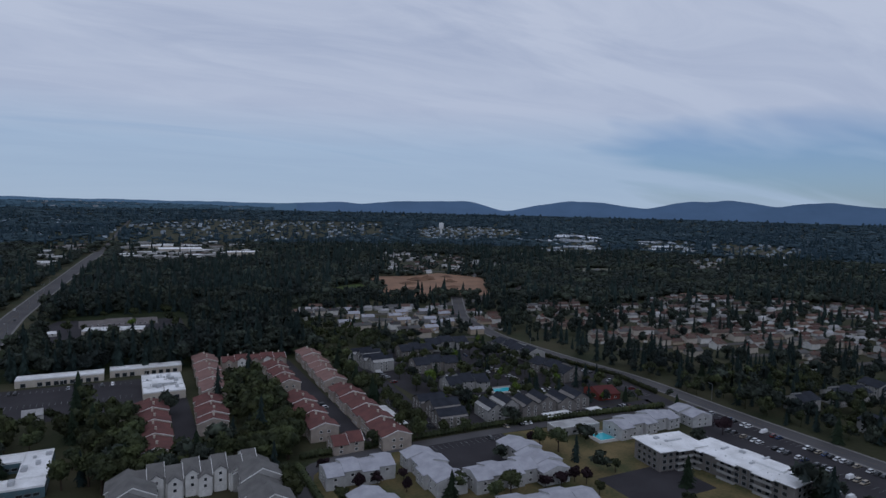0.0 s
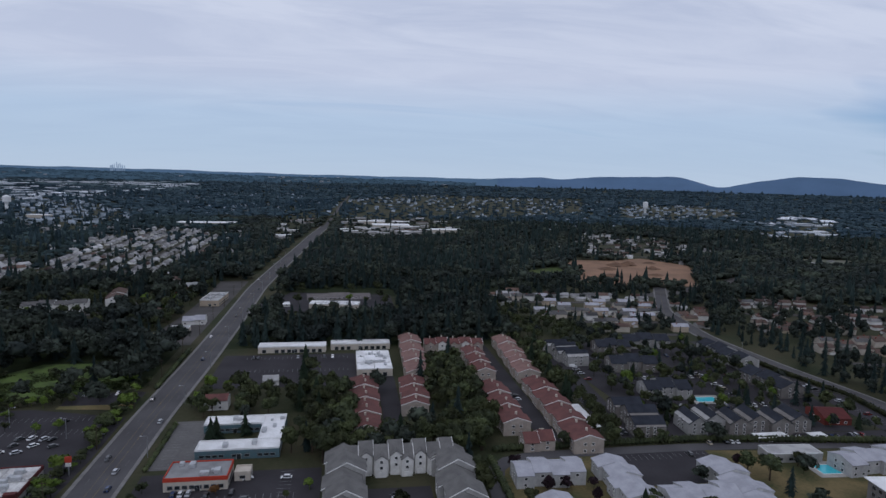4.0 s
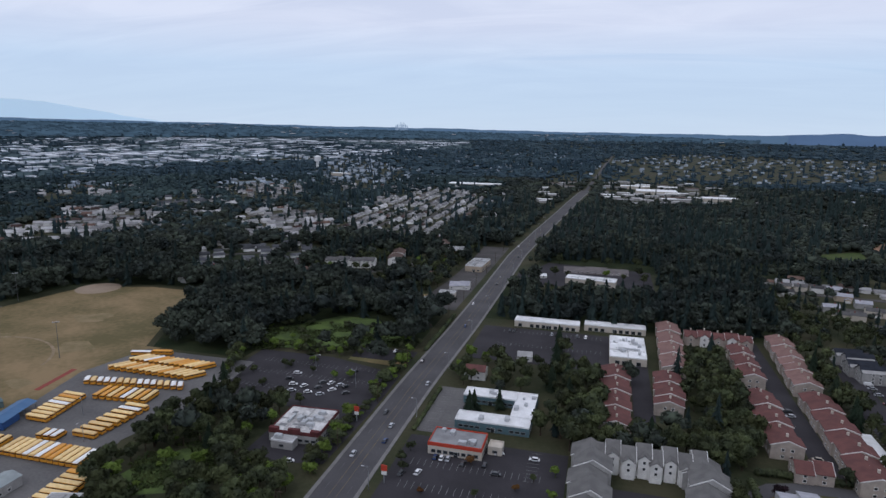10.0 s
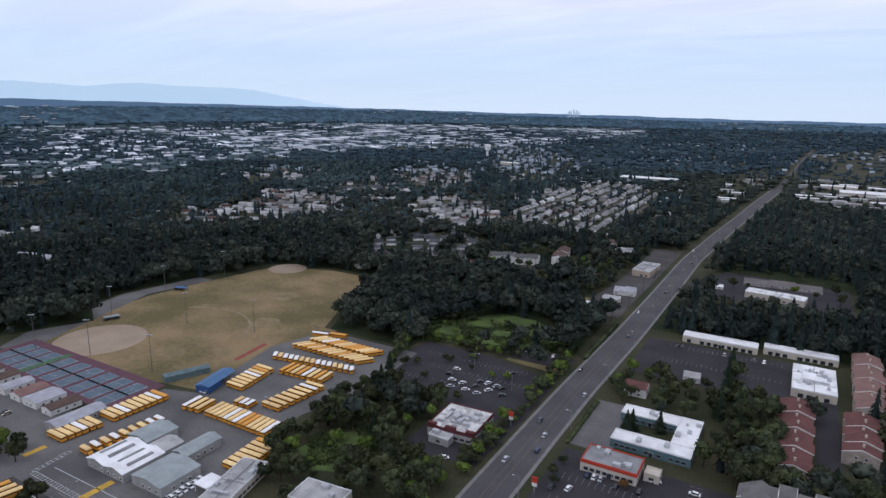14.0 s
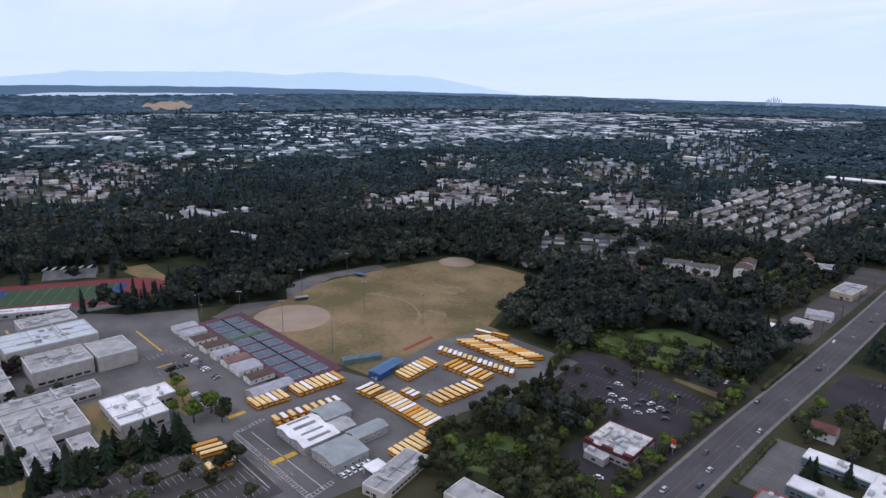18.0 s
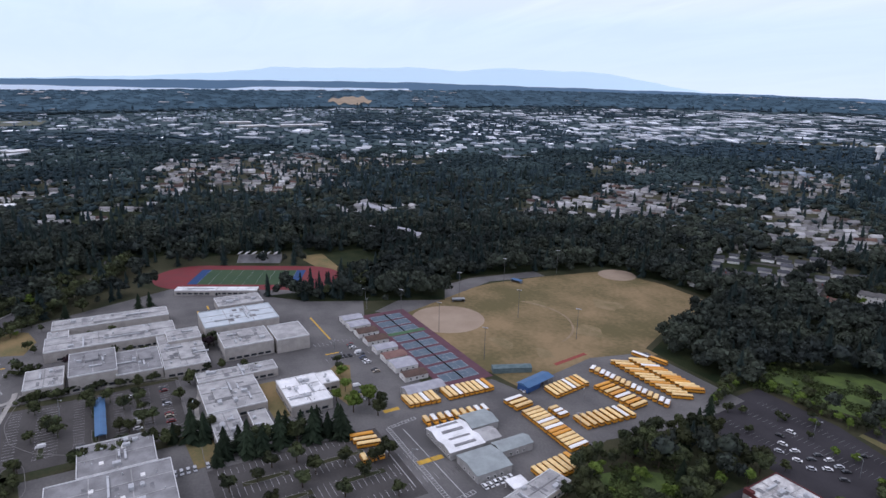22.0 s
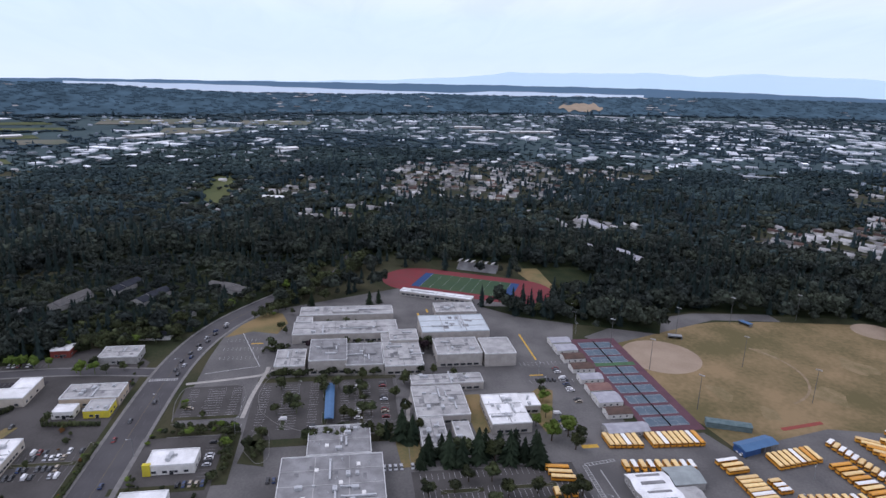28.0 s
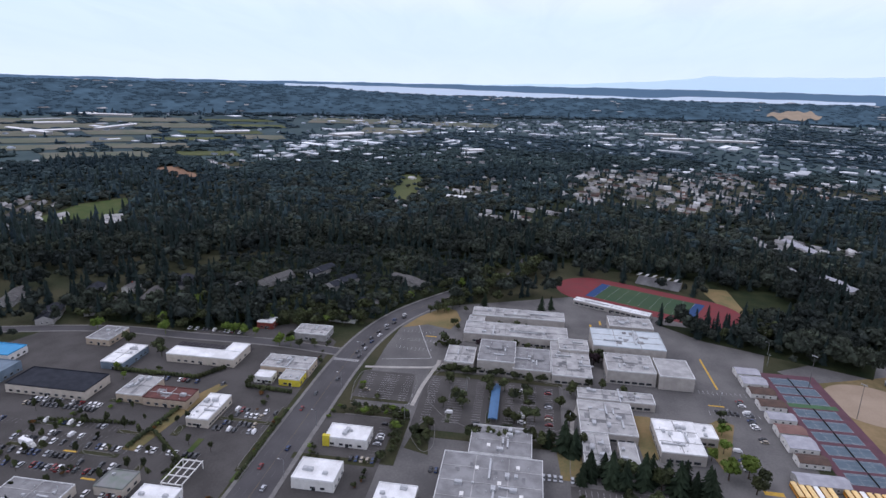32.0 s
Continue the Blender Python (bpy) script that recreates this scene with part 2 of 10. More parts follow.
M_POOL = mat("pool_water", (0.06, 0.42, 0.50), (0.08, 0.46, 0.52), rough=0.05, scale=0.2)
M_BARK = mat("bark", (0.07, 0.05, 0.035), (0.045, 0.035, 0.028), scale=1.5, rough=0.95)


# ---- mesh helpers ----
class Geo:
    """Collects corners and faces; each face remembers which of the mesh's materials it takes."""

    def __init__(self):
        self.v, self.f, self.m = [], [], []

    def face(self, pts, k=0):
        i = len(self.v)
        self.v += [tuple(p) for p in pts]
        self.f.append(tuple(range(i, i + len(pts))))
        self.m.append(k)

    def box(self, x0, x1, y0, y1, z0, z1, k=0, top=True):
        i = len(self.v)
        self.v += [(x0, y0, z0), (x1, y0, z0), (x1, y1, z0), (x0, y1, z0), (x0, y0, z1), (x1, y0, z1), (x1, y1, z1), (x0, y1, z1)]
        fs = [(0, 3, 2, 1), (0, 1, 5, 4), (1, 2, 6, 5), (2, 3, 7, 6), (3, 0, 4, 7)] + ([(4, 5, 6, 7)] if top else [])
        self.f += [tuple(i + a for a in q) for q in fs]
        self.m += [k] * len(fs)
        return self

    def hull(self, low, high, k=0):
        """A solid between two rings of the same number of corners."""
        i, n = len(self.v), len(low)
        self.v += [tuple(p) for p in low] + [tuple(p) for p in high]
        self.f += [tuple(i + a for a in range(n - 1, -1, -1)), tuple(i + n + a for a in range(n))]
        self.f += [(i + a, i + (a + 1) % n, i + n + (a + 1) % n, i + n + a) for a in range(n)]
        self.m += [k] * (n + 2)
        return self

    def cyl(self, x, y, z0, z1, r0, r1=None, n=8, k=0):
        r1 = r0 if r1 is None else r1
        c = [(math.cos(2 * math.pi * a / n), math.sin(2 * math.pi * a / n)) for a in range(n)]
        return self.hull([(x + r0 * p, y + r0 * q, z0) for p, q in c], [(x + r1 * p, y + r1 * q, z1) for p, q in c], k)

    def wheel(self, x, y, z, r, w, n=10, k=0):
        c = [(math.cos(2 * math.pi * a / n), math.sin(2 * math.pi * a / n)) for a in range(n)]
        return self.hull([(x + r * p, y + w / 2, z + r * q) for p, q in c], [(x + r * p, y - w / 2, z + r * q) for p, q in c], k)

    def mesh(self, name, mats):
        me = bpy.data.meshes.new(name)
        me.from_pydata(self.v, [], self.f)
        for m in mats if isinstance(mats, (list, tuple)) else [mats]:
            me.materials.append(m)
        if any(self.m):
            me.polygons.foreach_set("material_index", self.m)
        me.update()
        return me


def part(name, g, material, parent, label="", at=None, rz=0):
    """Links a Geo or a mesh as one object under a thing or a part."""
    ob = new(name, g.mesh(name, material) if isinstance(g, Geo) else g)
    ob.parent = parent
    if at:
        ob.location = at
    if rz:
        ob.rotation_euler = (0, 0, rz)
    if label:
        ob["label"] = label
    return ob


def thing(name, x, y, z=0, rot=0, label="", category="", group="", kind=""):
    ob = new(name)
    ob.matrix_basis = pose(x, y, z, 0, 0, rot)
    return tagged(ob, label, category, group, kind)


# ---- terrain: level plateau, rising gently towards the far ridges ----
T_AZ = [-180, -63, -27, -9, 5, 22, 37, 54, 68, 81, 98, 180]
T_Z = [45, 45, 45, 50, 58, 72, 84, 96, 106, 114, 116, 90]


def valley_end(az):
    """How far off the wooded hills behind the valley begin."""
    return np.interp(az, (-30, -10, 10, 25, 40, 50, 65, 82, 100, 140), (4500, 4300, 3850, 3750, 3500, 3300, 2850, 2550, 2290, 2240))


def terrain(x, y):
    az = np.degrees(np.arctan2(-np.asarray(x), y))
    r = np.minimum(np.hypot(x, y), valley_end(az))
    return np.interp(az, T_AZ, T_Z) * np.clip((r - 700) / 4100, 0, 1) ** 1.2


BUSY = np.zeros((3400, 3800), bool)
BX, BY = -1700, -1100


def inside(xs, ys, poly):
    """Which of the points lie inside a polygon."""
    hit = np.zeros(np.shape(xs), bool)
    n = len(poly)
    for i in range(n):
        (x0, y0), (x1, y1) = poly[i], poly[(i + 1) % n]
        if y0 != y1:
            hit ^= ((y0 > ys) != (y1 > ys)) & (xs < (x1 - x0) * (ys - y0) / (y1 - y0) + x0)
    return hit


def claim(poly, grow=1.0):
    """Keeps trees and houses off a polygon of the plan."""
    p = np.array(poly, float)
    c = p.mean(0)
    d = p - c
    p = c + d * (1 + grow / np.maximum(np.linalg.norm(d, axis=1, keepdims=True), 1))
    x0, y0 = np.maximum(np.floor(p.min(0)).astype(int) - (BX, BY), 0)
    x1, y1 = np.minimum(np.ceil(p.max(0)).astype(int) - (BX, BY) + 1, BUSY.shape)
    if x1 > x0 and y1 > y0:
        gx, gy = np.meshgrid(np.arange(x0, x1) + BX + 0.5, np.arange(y0, y1) + BY + 0.5, indexing="ij")
        BUSY[x0:x1, y0:y1] |= inside(gx, gy, [tuple(q) for q in p])


def claim_rect(x, y, w, d, rot=0, grow=1.5):
    c, s = math.cos(radians(rot)), math.sin(radians(rot))
    claim([(x + c * a - s * b, y + s * a + c * b) for a, b in ((-w / 2, -d / 2), (w / 2, -d / 2), (w / 2, d / 2), (-w / 2, d / 2))], grow)


def free(xs, ys):
    i, j = (np.asarray(xs) - BX).astype(int), (np.asarray(ys) - BY).astype(int)
    ok = (i >= 0) & (j >= 0) & (i < BUSY.shape[0]) & (j < BUSY.shape[1])
    out = np.ones(np.shape(xs), bool)
    out[ok] = ~BUSY[i[ok], j[ok]]
    return out


def sheet(name, poly, material, z=0.05, label="", category="", keep=True, thick=0.0, parent=None, kind="structure"):
    """A level piece of the setting over a polygon of the plan, with its edge going down into the ground."""
    g = Geo()
    lo = z - max(thick, 0.15)
    up = [float(terrain(x, y)) * 1.02 for x, y in poly]
    g.hull([(x, y, lo + u) for (x, y), u in zip(poly, up)], [(x, y, z + u) for (x, y), u in zip(poly, up)])
    ob = new(name, g.mesh(name, material))
    if parent:
        ob.parent = parent
    tagged(ob, label, category, "", "" if parent else kind)
    if keep:
        claim(poly)
    return ob


def rect(x0, x1, y0, y1):
    return [(x0, y0), (x1, y0), (x1, y1), (x0, y1)]


# ---- ground: one sheet to the horizon ----
rr = np.concatenate([[0], np.linspace(60, 700, 14), np.geomspace(760, 4850, 46)])
aa = np.radians(np.arange(0, 360, 2.0))
gv = [(0, 0, 0)]
for r in rr[1:]:
    x, y = -r * np.sin(aa), r * np.cos(aa)
    gv += list(zip(x.tolist(), y.tolist(), terrain(x, y).tolist()))
na = len(aa)
gf = [(0, 1 + (a + 1) % na, 1 + a)[::-1] for a in range(na)]
for k in range(len(rr) - 2):
    b = 1 + k * na
    gf += [(b + a, b + na + a, b + na + (a + 1) % na, b + (a + 1) % na) for a in range(na)]
gme = bpy.data.meshes.new("ground")
gme.from_pydata(gv, [], gf)
gme.materials.append(M_GROUND)
gme.update()
tagged(new("ground", gme), "patchy green and dry grass ground reaching the far ridges", "ground", "", "structure")


# ---- roads ----
def spread(line, step=12.0):
    """Evenly spaced points along a polyline."""
    p = np.array(line, float)
    s = np.concatenate([[0], np.cumsum(np.linalg.norm(np.diff(p, axis=0), axis=1))])
    q = np.linspace(0, s[-1], max(2, int(s[-1] / step) + 1))
    xy = np.stack([np.interp(q, s, p[:, 0]), np.interp(q, s, p[:, 1])], 1)
    for _ in range(3):
        xy[1:-1] = (xy[:-2] + 2 * xy[1:-1] + xy[2:]) / 4
    return xy


def ribbon(g, line, off0, off1, z, drop=0.25):
    """A strip between two offsets to the right of a line, a little above the terrain."""
    t = np.gradient(line, axis=0)
    t /= np.linalg.norm(t, axis=1, keepdims=True)
    nrm = np.stack([t[:, 1], -t[:, 0]], 1)
    a, b = line + nrm * off0, line + nrm * off1
    za, zb = terrain(a[:, 0], a[:, 1]) + z, terrain(b[:, 0], b[:, 1]) + z
    for i in range(len(line) - 1):
        p = [(*a[i], za[i]), (*b[i], zb[i]), (*b[i + 1], zb[i + 1]), (*a[i + 1], za[i + 1])]
        g.face(p)
        if drop:
            for u, w in ((p[0], p[3]), (p[2], p[1])):
                g.face([u, w, (w[0], w[1], w[2] - drop), (u[0], u[1], u[2] - drop)])


def road(name, line, width, label, walks=2.0, lanes=(0,), lift=0.12, material=None, dash=True):
    ln = spread(line)
    g = Geo()
    ribbon(g, ln, -width / 2, width / 2, lift)
    ob = tagged(new(name, g.mesh(name, material or M_ASPHALT)), label, "road", "", "structure")
    if walks:
        for s in (-1, 1):
            g = Geo()
            ribbon(g, ln, *sorted((s * width / 2, s * (width / 2 + walks))), lift + 0.15, 0.4)
            tagged(new("pavement", g.mesh("pavement", M_WALK)), "pale concrete pavement with a raised kerb", "pavement", "", "structure")
    for off in lanes:
        fine = spread(line, 5.0)
        fine = fine[np.hypot(fine[:, 0], fine[:, 1]) < 900]
        g = Geo()
        yellow = abs(off) < 2.2
        for i in range(0, len(fine) - 1, 1 if yellow else 3):
            ribbon(g, fine[i:i + 2], off - 0.09, off + 0.09, lift + 0.02, 0)
        if g.v:
            part("lane_marking", g, M_WORNY if yellow else M_WORN, ob, "worn painted lane line")
    h = width / 2 + walks
    t = np.gradient(ln, axis=0)
    t /= np.linalg.norm(t, axis=1, keepdims=True)
    nrm = np.stack([t[:, 1], -t[:, 0]], 1)
    for i in range(len(ln) - 1):
        if np.hypot(*ln[i]) < 2500:
            claim([tuple(ln[i] - nrm[i] * h), tuple(ln[i] + nrm[i] * h), tuple(ln[i + 1] + nrm[i + 1] * h), tuple(ln[i + 1] - nrm[i + 1] * h)], 2.0)
    return ob


ARTERIAL = [(-91, -300), (-91, 300), (-88, 400), (-87, 500), (-87, 655), (-78, 805), (-66, 965), (-52, 1170), (-38, 1330)]
NORTHWARD = [(-38, 1330), (-24, 1640), (-6, 2100), (12, 2440), (24, 2800)]
road("road_arterial", ARTERIAL, 16.0, "wide grey asphalt arterial road with faint lane lines", walks=1.6, lanes=(-4.8, -1.6, 1.6, 4.8))
road("road_north", NORTHWARD, 7.5, "grey road running on towards the far ridge", walks=0, lanes=())
CROSS = [(-103, -117), (-250, -115), (-350, -113), (-392, -110), (-436, -100.5), (-464, -88), (-490, -72), (-512, -56)]
road("road_cross", CROSS, 19.0, "grey asphalt cross street curving into the woods", walks=1.8, lanes=(-6.2, -2.8, 0.6, 4.2))
BEND = [(-512, -56), (-534, -36), (-556, -20), (-590, -8), (-650, 4)]
road("road_bend", BEND, 8.0, "narrow grey road vanishing between trees", walks=0, lanes=())
EAST = [(292, -100), (289, 215), (292, 290), (283, 345), (276, 430), (290, 520), (330, 600), (350, 640)]
road("road_east", EAST, 11.0, "grey residential road lined with dry verges", walks=1.5, lanes=(0.0,))
road("road_south", [(-377, -122), (-383, -170), (-380, -235), (-382.5, -284), (-373, -330), (-355, -390)], 9.0, "grey side street", walks=1.5, lanes=())
road("road_lane", [(-80, 187), (-30, 187), (20, 178), (60, 187)], 8.0, "narrow asphalt side lane", walks=0, lanes=())
road("road_condo", [(58, 180), (60, 247), (160, 248), (285, 238)], 7.0, "narrow dark asphalt lane behind a hedge", walks=0, lanes=())


# ---- open surfaces ----
def stalls(lot, x0, x1, y, depth, along="x", pitch=2.75, z=0.075):
    """Painted stall lines of one row of parking; along: the way in which the row runs."""
    g = Geo()
    n = int((x1 - x0) / pitch)
    for i in range(n + 1):
        p = x0 + i * pitch
        if along == "x":
            g.box(p - 0.07, p + 0.07, y, y + depth, z - 0.05, z)
        else:
            g.box(y, y + depth, p - 0.07, p + 0.07, z - 0.05, z)
    part("stall_lines", g, M_STALLW if "school" in lot.name else M_STALL, lot, "faded white stall lines")


def lot(name, poly, material, label, rows=(), z=0.06):
    ob = sheet(name, poly, material, z, label, "parking lot")
    for along, a0, a1, b, depth in rows:
        stalls(ob, a0, a1, b, depth, along, z=z + 0.015)
    return ob


lot("ground_school", [(-535, 60), (-470, -85), (-395, -92), (-200, -96), (-186, -60), (-186, 100), (-180, 150), (-205, 215), (-245, 200), (-276, 190), (-276, 150), (-400, 160), (-440, 175), (-490, 170)], M_YARD,
                  "wide worn grey asphalt of the school grounds", [
    ("y", -86, -52, -300, 5.2), ("y", -86, -52, -310, 5.2), ("y", -86, -52, -330, 5.2), ("y", -86, -52, -340, 5.2),
    ("x", -352, -296, -26, 5), ("x", -352, -296, -38, 5), ("x", -352, -296, 10, 5), ("x", -352, -296, 20, 5),
    ("y", 92, 130, -222, 5), ("y", 92, 130, -212, 5), ("y", 70, 115, -232, 5), ("y", 112, 140, -370, 5), ("y", 112, 140, -345, 5),
    ("y", -85, -62, -425, 5), ("y", -85, -60, -410, 5), ("y", -85, -58, -396, 5)])
lot("ground_bus_yard", [(-300, 120), (-245, 190), (-262, 215), (-272, 262), (-262, 302), (-190, 302), (-186, 250), (-196, 205), (-176, 150), (-190, 118)], M_YARD, "worn grey asphalt bus yard", z=0.075)
lot("ground_lot_west", [(-196, 262), (-196, 322), (-150, 322), (-103, 308), (-102, 262), (-104, 212), (-140, 205), (-140, 255)], M_LOT, "dark asphalt restaurant parking lot",
               [("x", -185, -110, 290, 5), ("x", -185, -110, 306, 5), ("x", -180, -145, 272, 5)])
lot("ground_lot_small", rect(-140, -104, 326, 344), M_LOT, "small dark asphalt lot behind shrubs", [("x", -138, -106, 338, 5)])
lot("ground_lot_food", rect(-77, -8, 194, 246), M_LOT, "dark asphalt parking lot of a drive-in restaurant",
               [("x", -70, -16, 222, 5), ("x", -70, -16, 205, 5), ("y", 222, 244, -24, 5)])
lot("ground_lot_office", rect(-77, -58, 250, 300), M_YARD, "worn asphalt office parking lot", [("y", 252, 298, -74, 5), ("y", 252, 298, -65, 5)])
lot("ground_lot_storage", rect(-75, 10, 345, 408), M_LOT, "dark asphalt yard before the storage units", [("x", -60, 5, 372, 5), ("x", -60, 5, 398, 5)])
lot("ground_row_drive", rect(20, 30, 265, 400), M_LOT, "dark asphalt drive between row houses")
lot("ground_row_drive", rect(90, 100, 255, 420), M_LOT, "dark asphalt drive between row houses")
lot("ground_town_court", rect(8, 34, 192, 226), M_LOT, "dark asphalt court between the townhouses", [("y", 194, 222, 18, 5)])
lot("ground_condo_court", rect(112, 160, 216, 246), M_LOT, "grey asphalt court of the condominiums", [("x", 114, 158, 238, 5)])
lot("ground_apt_drive", [(124, 255), (138, 255), (142, 330), (150, 420), (140, 420), (128, 330)], M_LOT, "dark asphalt drive of the apartment complex", [("y", 262, 320, 125, 5)])
lot("ground_apt_front", [(138, 255), (262, 243), (266, 256), (225, 256), (160, 262), (138, 264)], M_LOT, "dark asphalt parking strip before the apartments")
lot("ground_apt_court", [(150, 262), (250, 256), (262, 300), (252, 425), (156, 425), (144, 340)], M_LOT, "dark asphalt courts between the apartment blocks", [("x", 160, 240, 290, 5), ("x", 165, 245, 338, 5), ("x", 165, 235, 382, 5), ("y", 300, 350, 215, 5)], z=0.045)
BUSY[int(150 - BX):int(262 - BX), int(258 - BY):int(425 - BY)] = False
lot("ground_apt_side", [(262, 243), (276, 240), (282, 300), (272, 345), (266, 420), (256, 420), (262, 345), (266, 300)], M_LOT, "dark asphalt parking strip beside the apartments", [("y", 262, 330, 270, 5)])
lot("ground_lot_east", [(240, 120), (284, 120), (284, 232), (268, 232), (246, 205)], M_LOT, "dark asphalt lot full of parked cars", [("y", 125, 205, 243, 5), ("y", 125, 205, 262, 5), ("y", 125, 225, 277, 5)])
lot("ground_shops", [(-196, -128), (-392, -128), (-416, -150), (-418, -212), (-384, -236), (-380, -330), (-300, -360), (-190, -260)], M_LOTW, "wide dark asphalt lots of the shopping centre", [
    ("y", -250, -205, -265, 5), ("y", -250, -205, -255, 5), ("y", -250, -205, -238, 5), ("y", -250, -205, -228, 5), ("y", -158, -128, -290, 5), ("y", -158, -128, -275, 5),
    ("y", -272, -228, -284, 5), ("y", -272, -228, -279, 5), ("y", -160, -128, -295, 5), ("y", -155, -130, -281, 5), ("y", -252, -188, -248, 5), ("y", -225, -186, -229, 5), ("y", -185, -150, -250, 5), ("y", -240, -190, -395, 5), ("y", -310, -260, -262, 5), ("y", -310, -260, -245, 5)])
lot("ground_shop_front", rect(-300, -196, -105, -64), M_LOTW, "dark asphalt lot round the drive-in shops", [("y", -80, -66, -262, 5), ("x", -290, -262, -72, 5)], z=0.09)
lot("ground_lot_school_north", [(-317, -96), (-354, -97), (-355, -64), (-318, -61)], M_LOTW, "dark asphalt school parking lot with islands", [("x", -351, -320, -93, 5), ("x", -351, -320, -83, 5), ("x", -351, -320, -78, 5), ("x", -351, -320, -69, 5)], z=0.085)
lot("ground_lot_school_mid", rect(-356, -292, -56, 26), M_LOTW, "dark asphalt school parking lot with trees", [("x", -352, -300, -52, 5), ("x", -352, -300, -40, 5), ("x", -352, -300, -35, 5), ("x", -352, -300, -24, 5), ("x", -352, -300, -6, 5), ("x", -352, -300, 2, 5), ("x", -352, -300, 7, 5), ("x", -352, -300, 17, 5)], z=0.085)
lot("ground_lot_school_south", [(-258, 28), (-258, 108), (-200, 108), (-200, 28)], M_LOTW, "dark asphalt school parking lot", [("y", 32, 104, -256, 5), ("y", 32, 104, -244, 5), ("y", 32, 104, -239, 5), ("y", 32, 104, -226, 5), ("y", 32, 104, -221, 5), ("y", 32, 104, -210, 5)], z=0.085)
for poly in (rect(-311, -301, -96, -61), rect(-302, -258, -64, -57), [(-274, -55), (-288, -53), (-300, -50), (-300, -46), (-286, -44), (-270, -42)], rect(-260, -255, -108, -66), rect(-362, -356, -56, 28), rect(-293, -286, -52, 22), rect(-336, -330, -95, -91), rect(-320, -317, -95, -62)):
    sheet("ground_verge", poly, M_GROUND, 0.17, "planted bed with kerb", "verge", keep=False)
for px0, px1, py0, py1 in [(-262, -228, -160, -157), (-300, -232, -128.5, -124.5)]:
    sheet("ground_verge", rect(px0, px1, py0, py1), M_LAWN, 0.18, "strip of mown green verge", "verge", keep=False)
for poly in ([(-330, 64), (-330, 76), (-290, 76), (-284, 66)], [(-320, 98), (-336, 116), (-330, 122), (-300, 112), (-285, 104)], [(-428, -88), (-452, -79), (-478, -63), (-472, -52), (-452, -46), (-432, -52), (-438, -70)], [(-262, 24), (-292, 22), (-292, 34), (-262, 36)]):
    sheet("ground_verge", poly, M_DRY, 0.14, "dry grass patch between school buildings", "verge", keep=False)
sheet("ground_verge", [(-246, -192), (-296, -187), (-318, -178), (-318, -172), (-296, -178), (-246, -184)], M_DRY, 0.16, "dry grass bank beside a shop", "verge", keep=False)

# ball field
sheet("ground_ball_field", [(-392, 186), (-420, 240), (-428, 290), (-424, 340), (-412, 408), (-360, 425), (-304, 424), (-287, 350), (-264, 300), (-268, 256), (-274, 206), (-290, 192), (-330, 190)], M_FIELD, 0.05,
      "dry straw-coloured ball field with worn green patches", "sports field")


def disc(x, y, r, n=40, a0=0, a1=360):
    return [(x + r * math.cos(radians(a0 + (a1 - a0) * i / n)), y + r * math.sin(radians(a0 + (a1 - a0) * i / n))) for i in range(n if a1 - a0 == 360 else n + 1)]


sheet("ground_infield", disc(-371, 214, 27), M_SKIN, 0.08, "pale sandy round infield", "infield", keep=False)
sheet("ground_infield", disc(-398, 408, 17), M_SKIN, 0.08, "pale sandy infield at the field's far corner", "infield", keep=False)
sheet("ground_infield", disc(-302, 417, 14), M_SKIN, 0.08, "small worn sandy patch at the field's edge", "infield", keep=False)
sheet("ground_path", [(-392, 184), (-432, 290), (-424, 345), (-440, 345), (-448, 280), (-430, 210), (-408, 172)], M_YARD, 0.06, "grey gravel path along the field", "path")
g = Geo()
arc = np.array([(-347 + 49 * math.cos(a), 248 + 49 * math.sin(a)) for a in np.linspace(radians(18), radians(130), 20)])
ribbon(g, arc, -0.8, 0.8, 0.09, 0)
tagged(new("ground_warning_track", g.mesh("ground_warning_track", mat("trodden_turf", (0.25, 0.19, 0.125), (0.19, 0.14, 0.08), scale=0.2, fine=1.0))), "curved worn track round the outfield", "track", "", "structure")
sheet("ground_red_bed", [(-276, 236), (-273, 236), (-277, 264), (-280, 264)], mat("red_cinder", (0.26, 0.06, 0.045), (0.20, 0.06, 0.05), scale=0.3), 0.12, "narrow red cinder strip", "path", keep=False)

sheet("ground_dirt_edge", [(-306, 186), (-284, 194), (-262, 198), (-256, 306), (-266, 306), (-270, 256), (-276, 206), (-292, 193)], M_FIELD, 0.035, "worn dry ground along the field edge", "ground", keep=False)
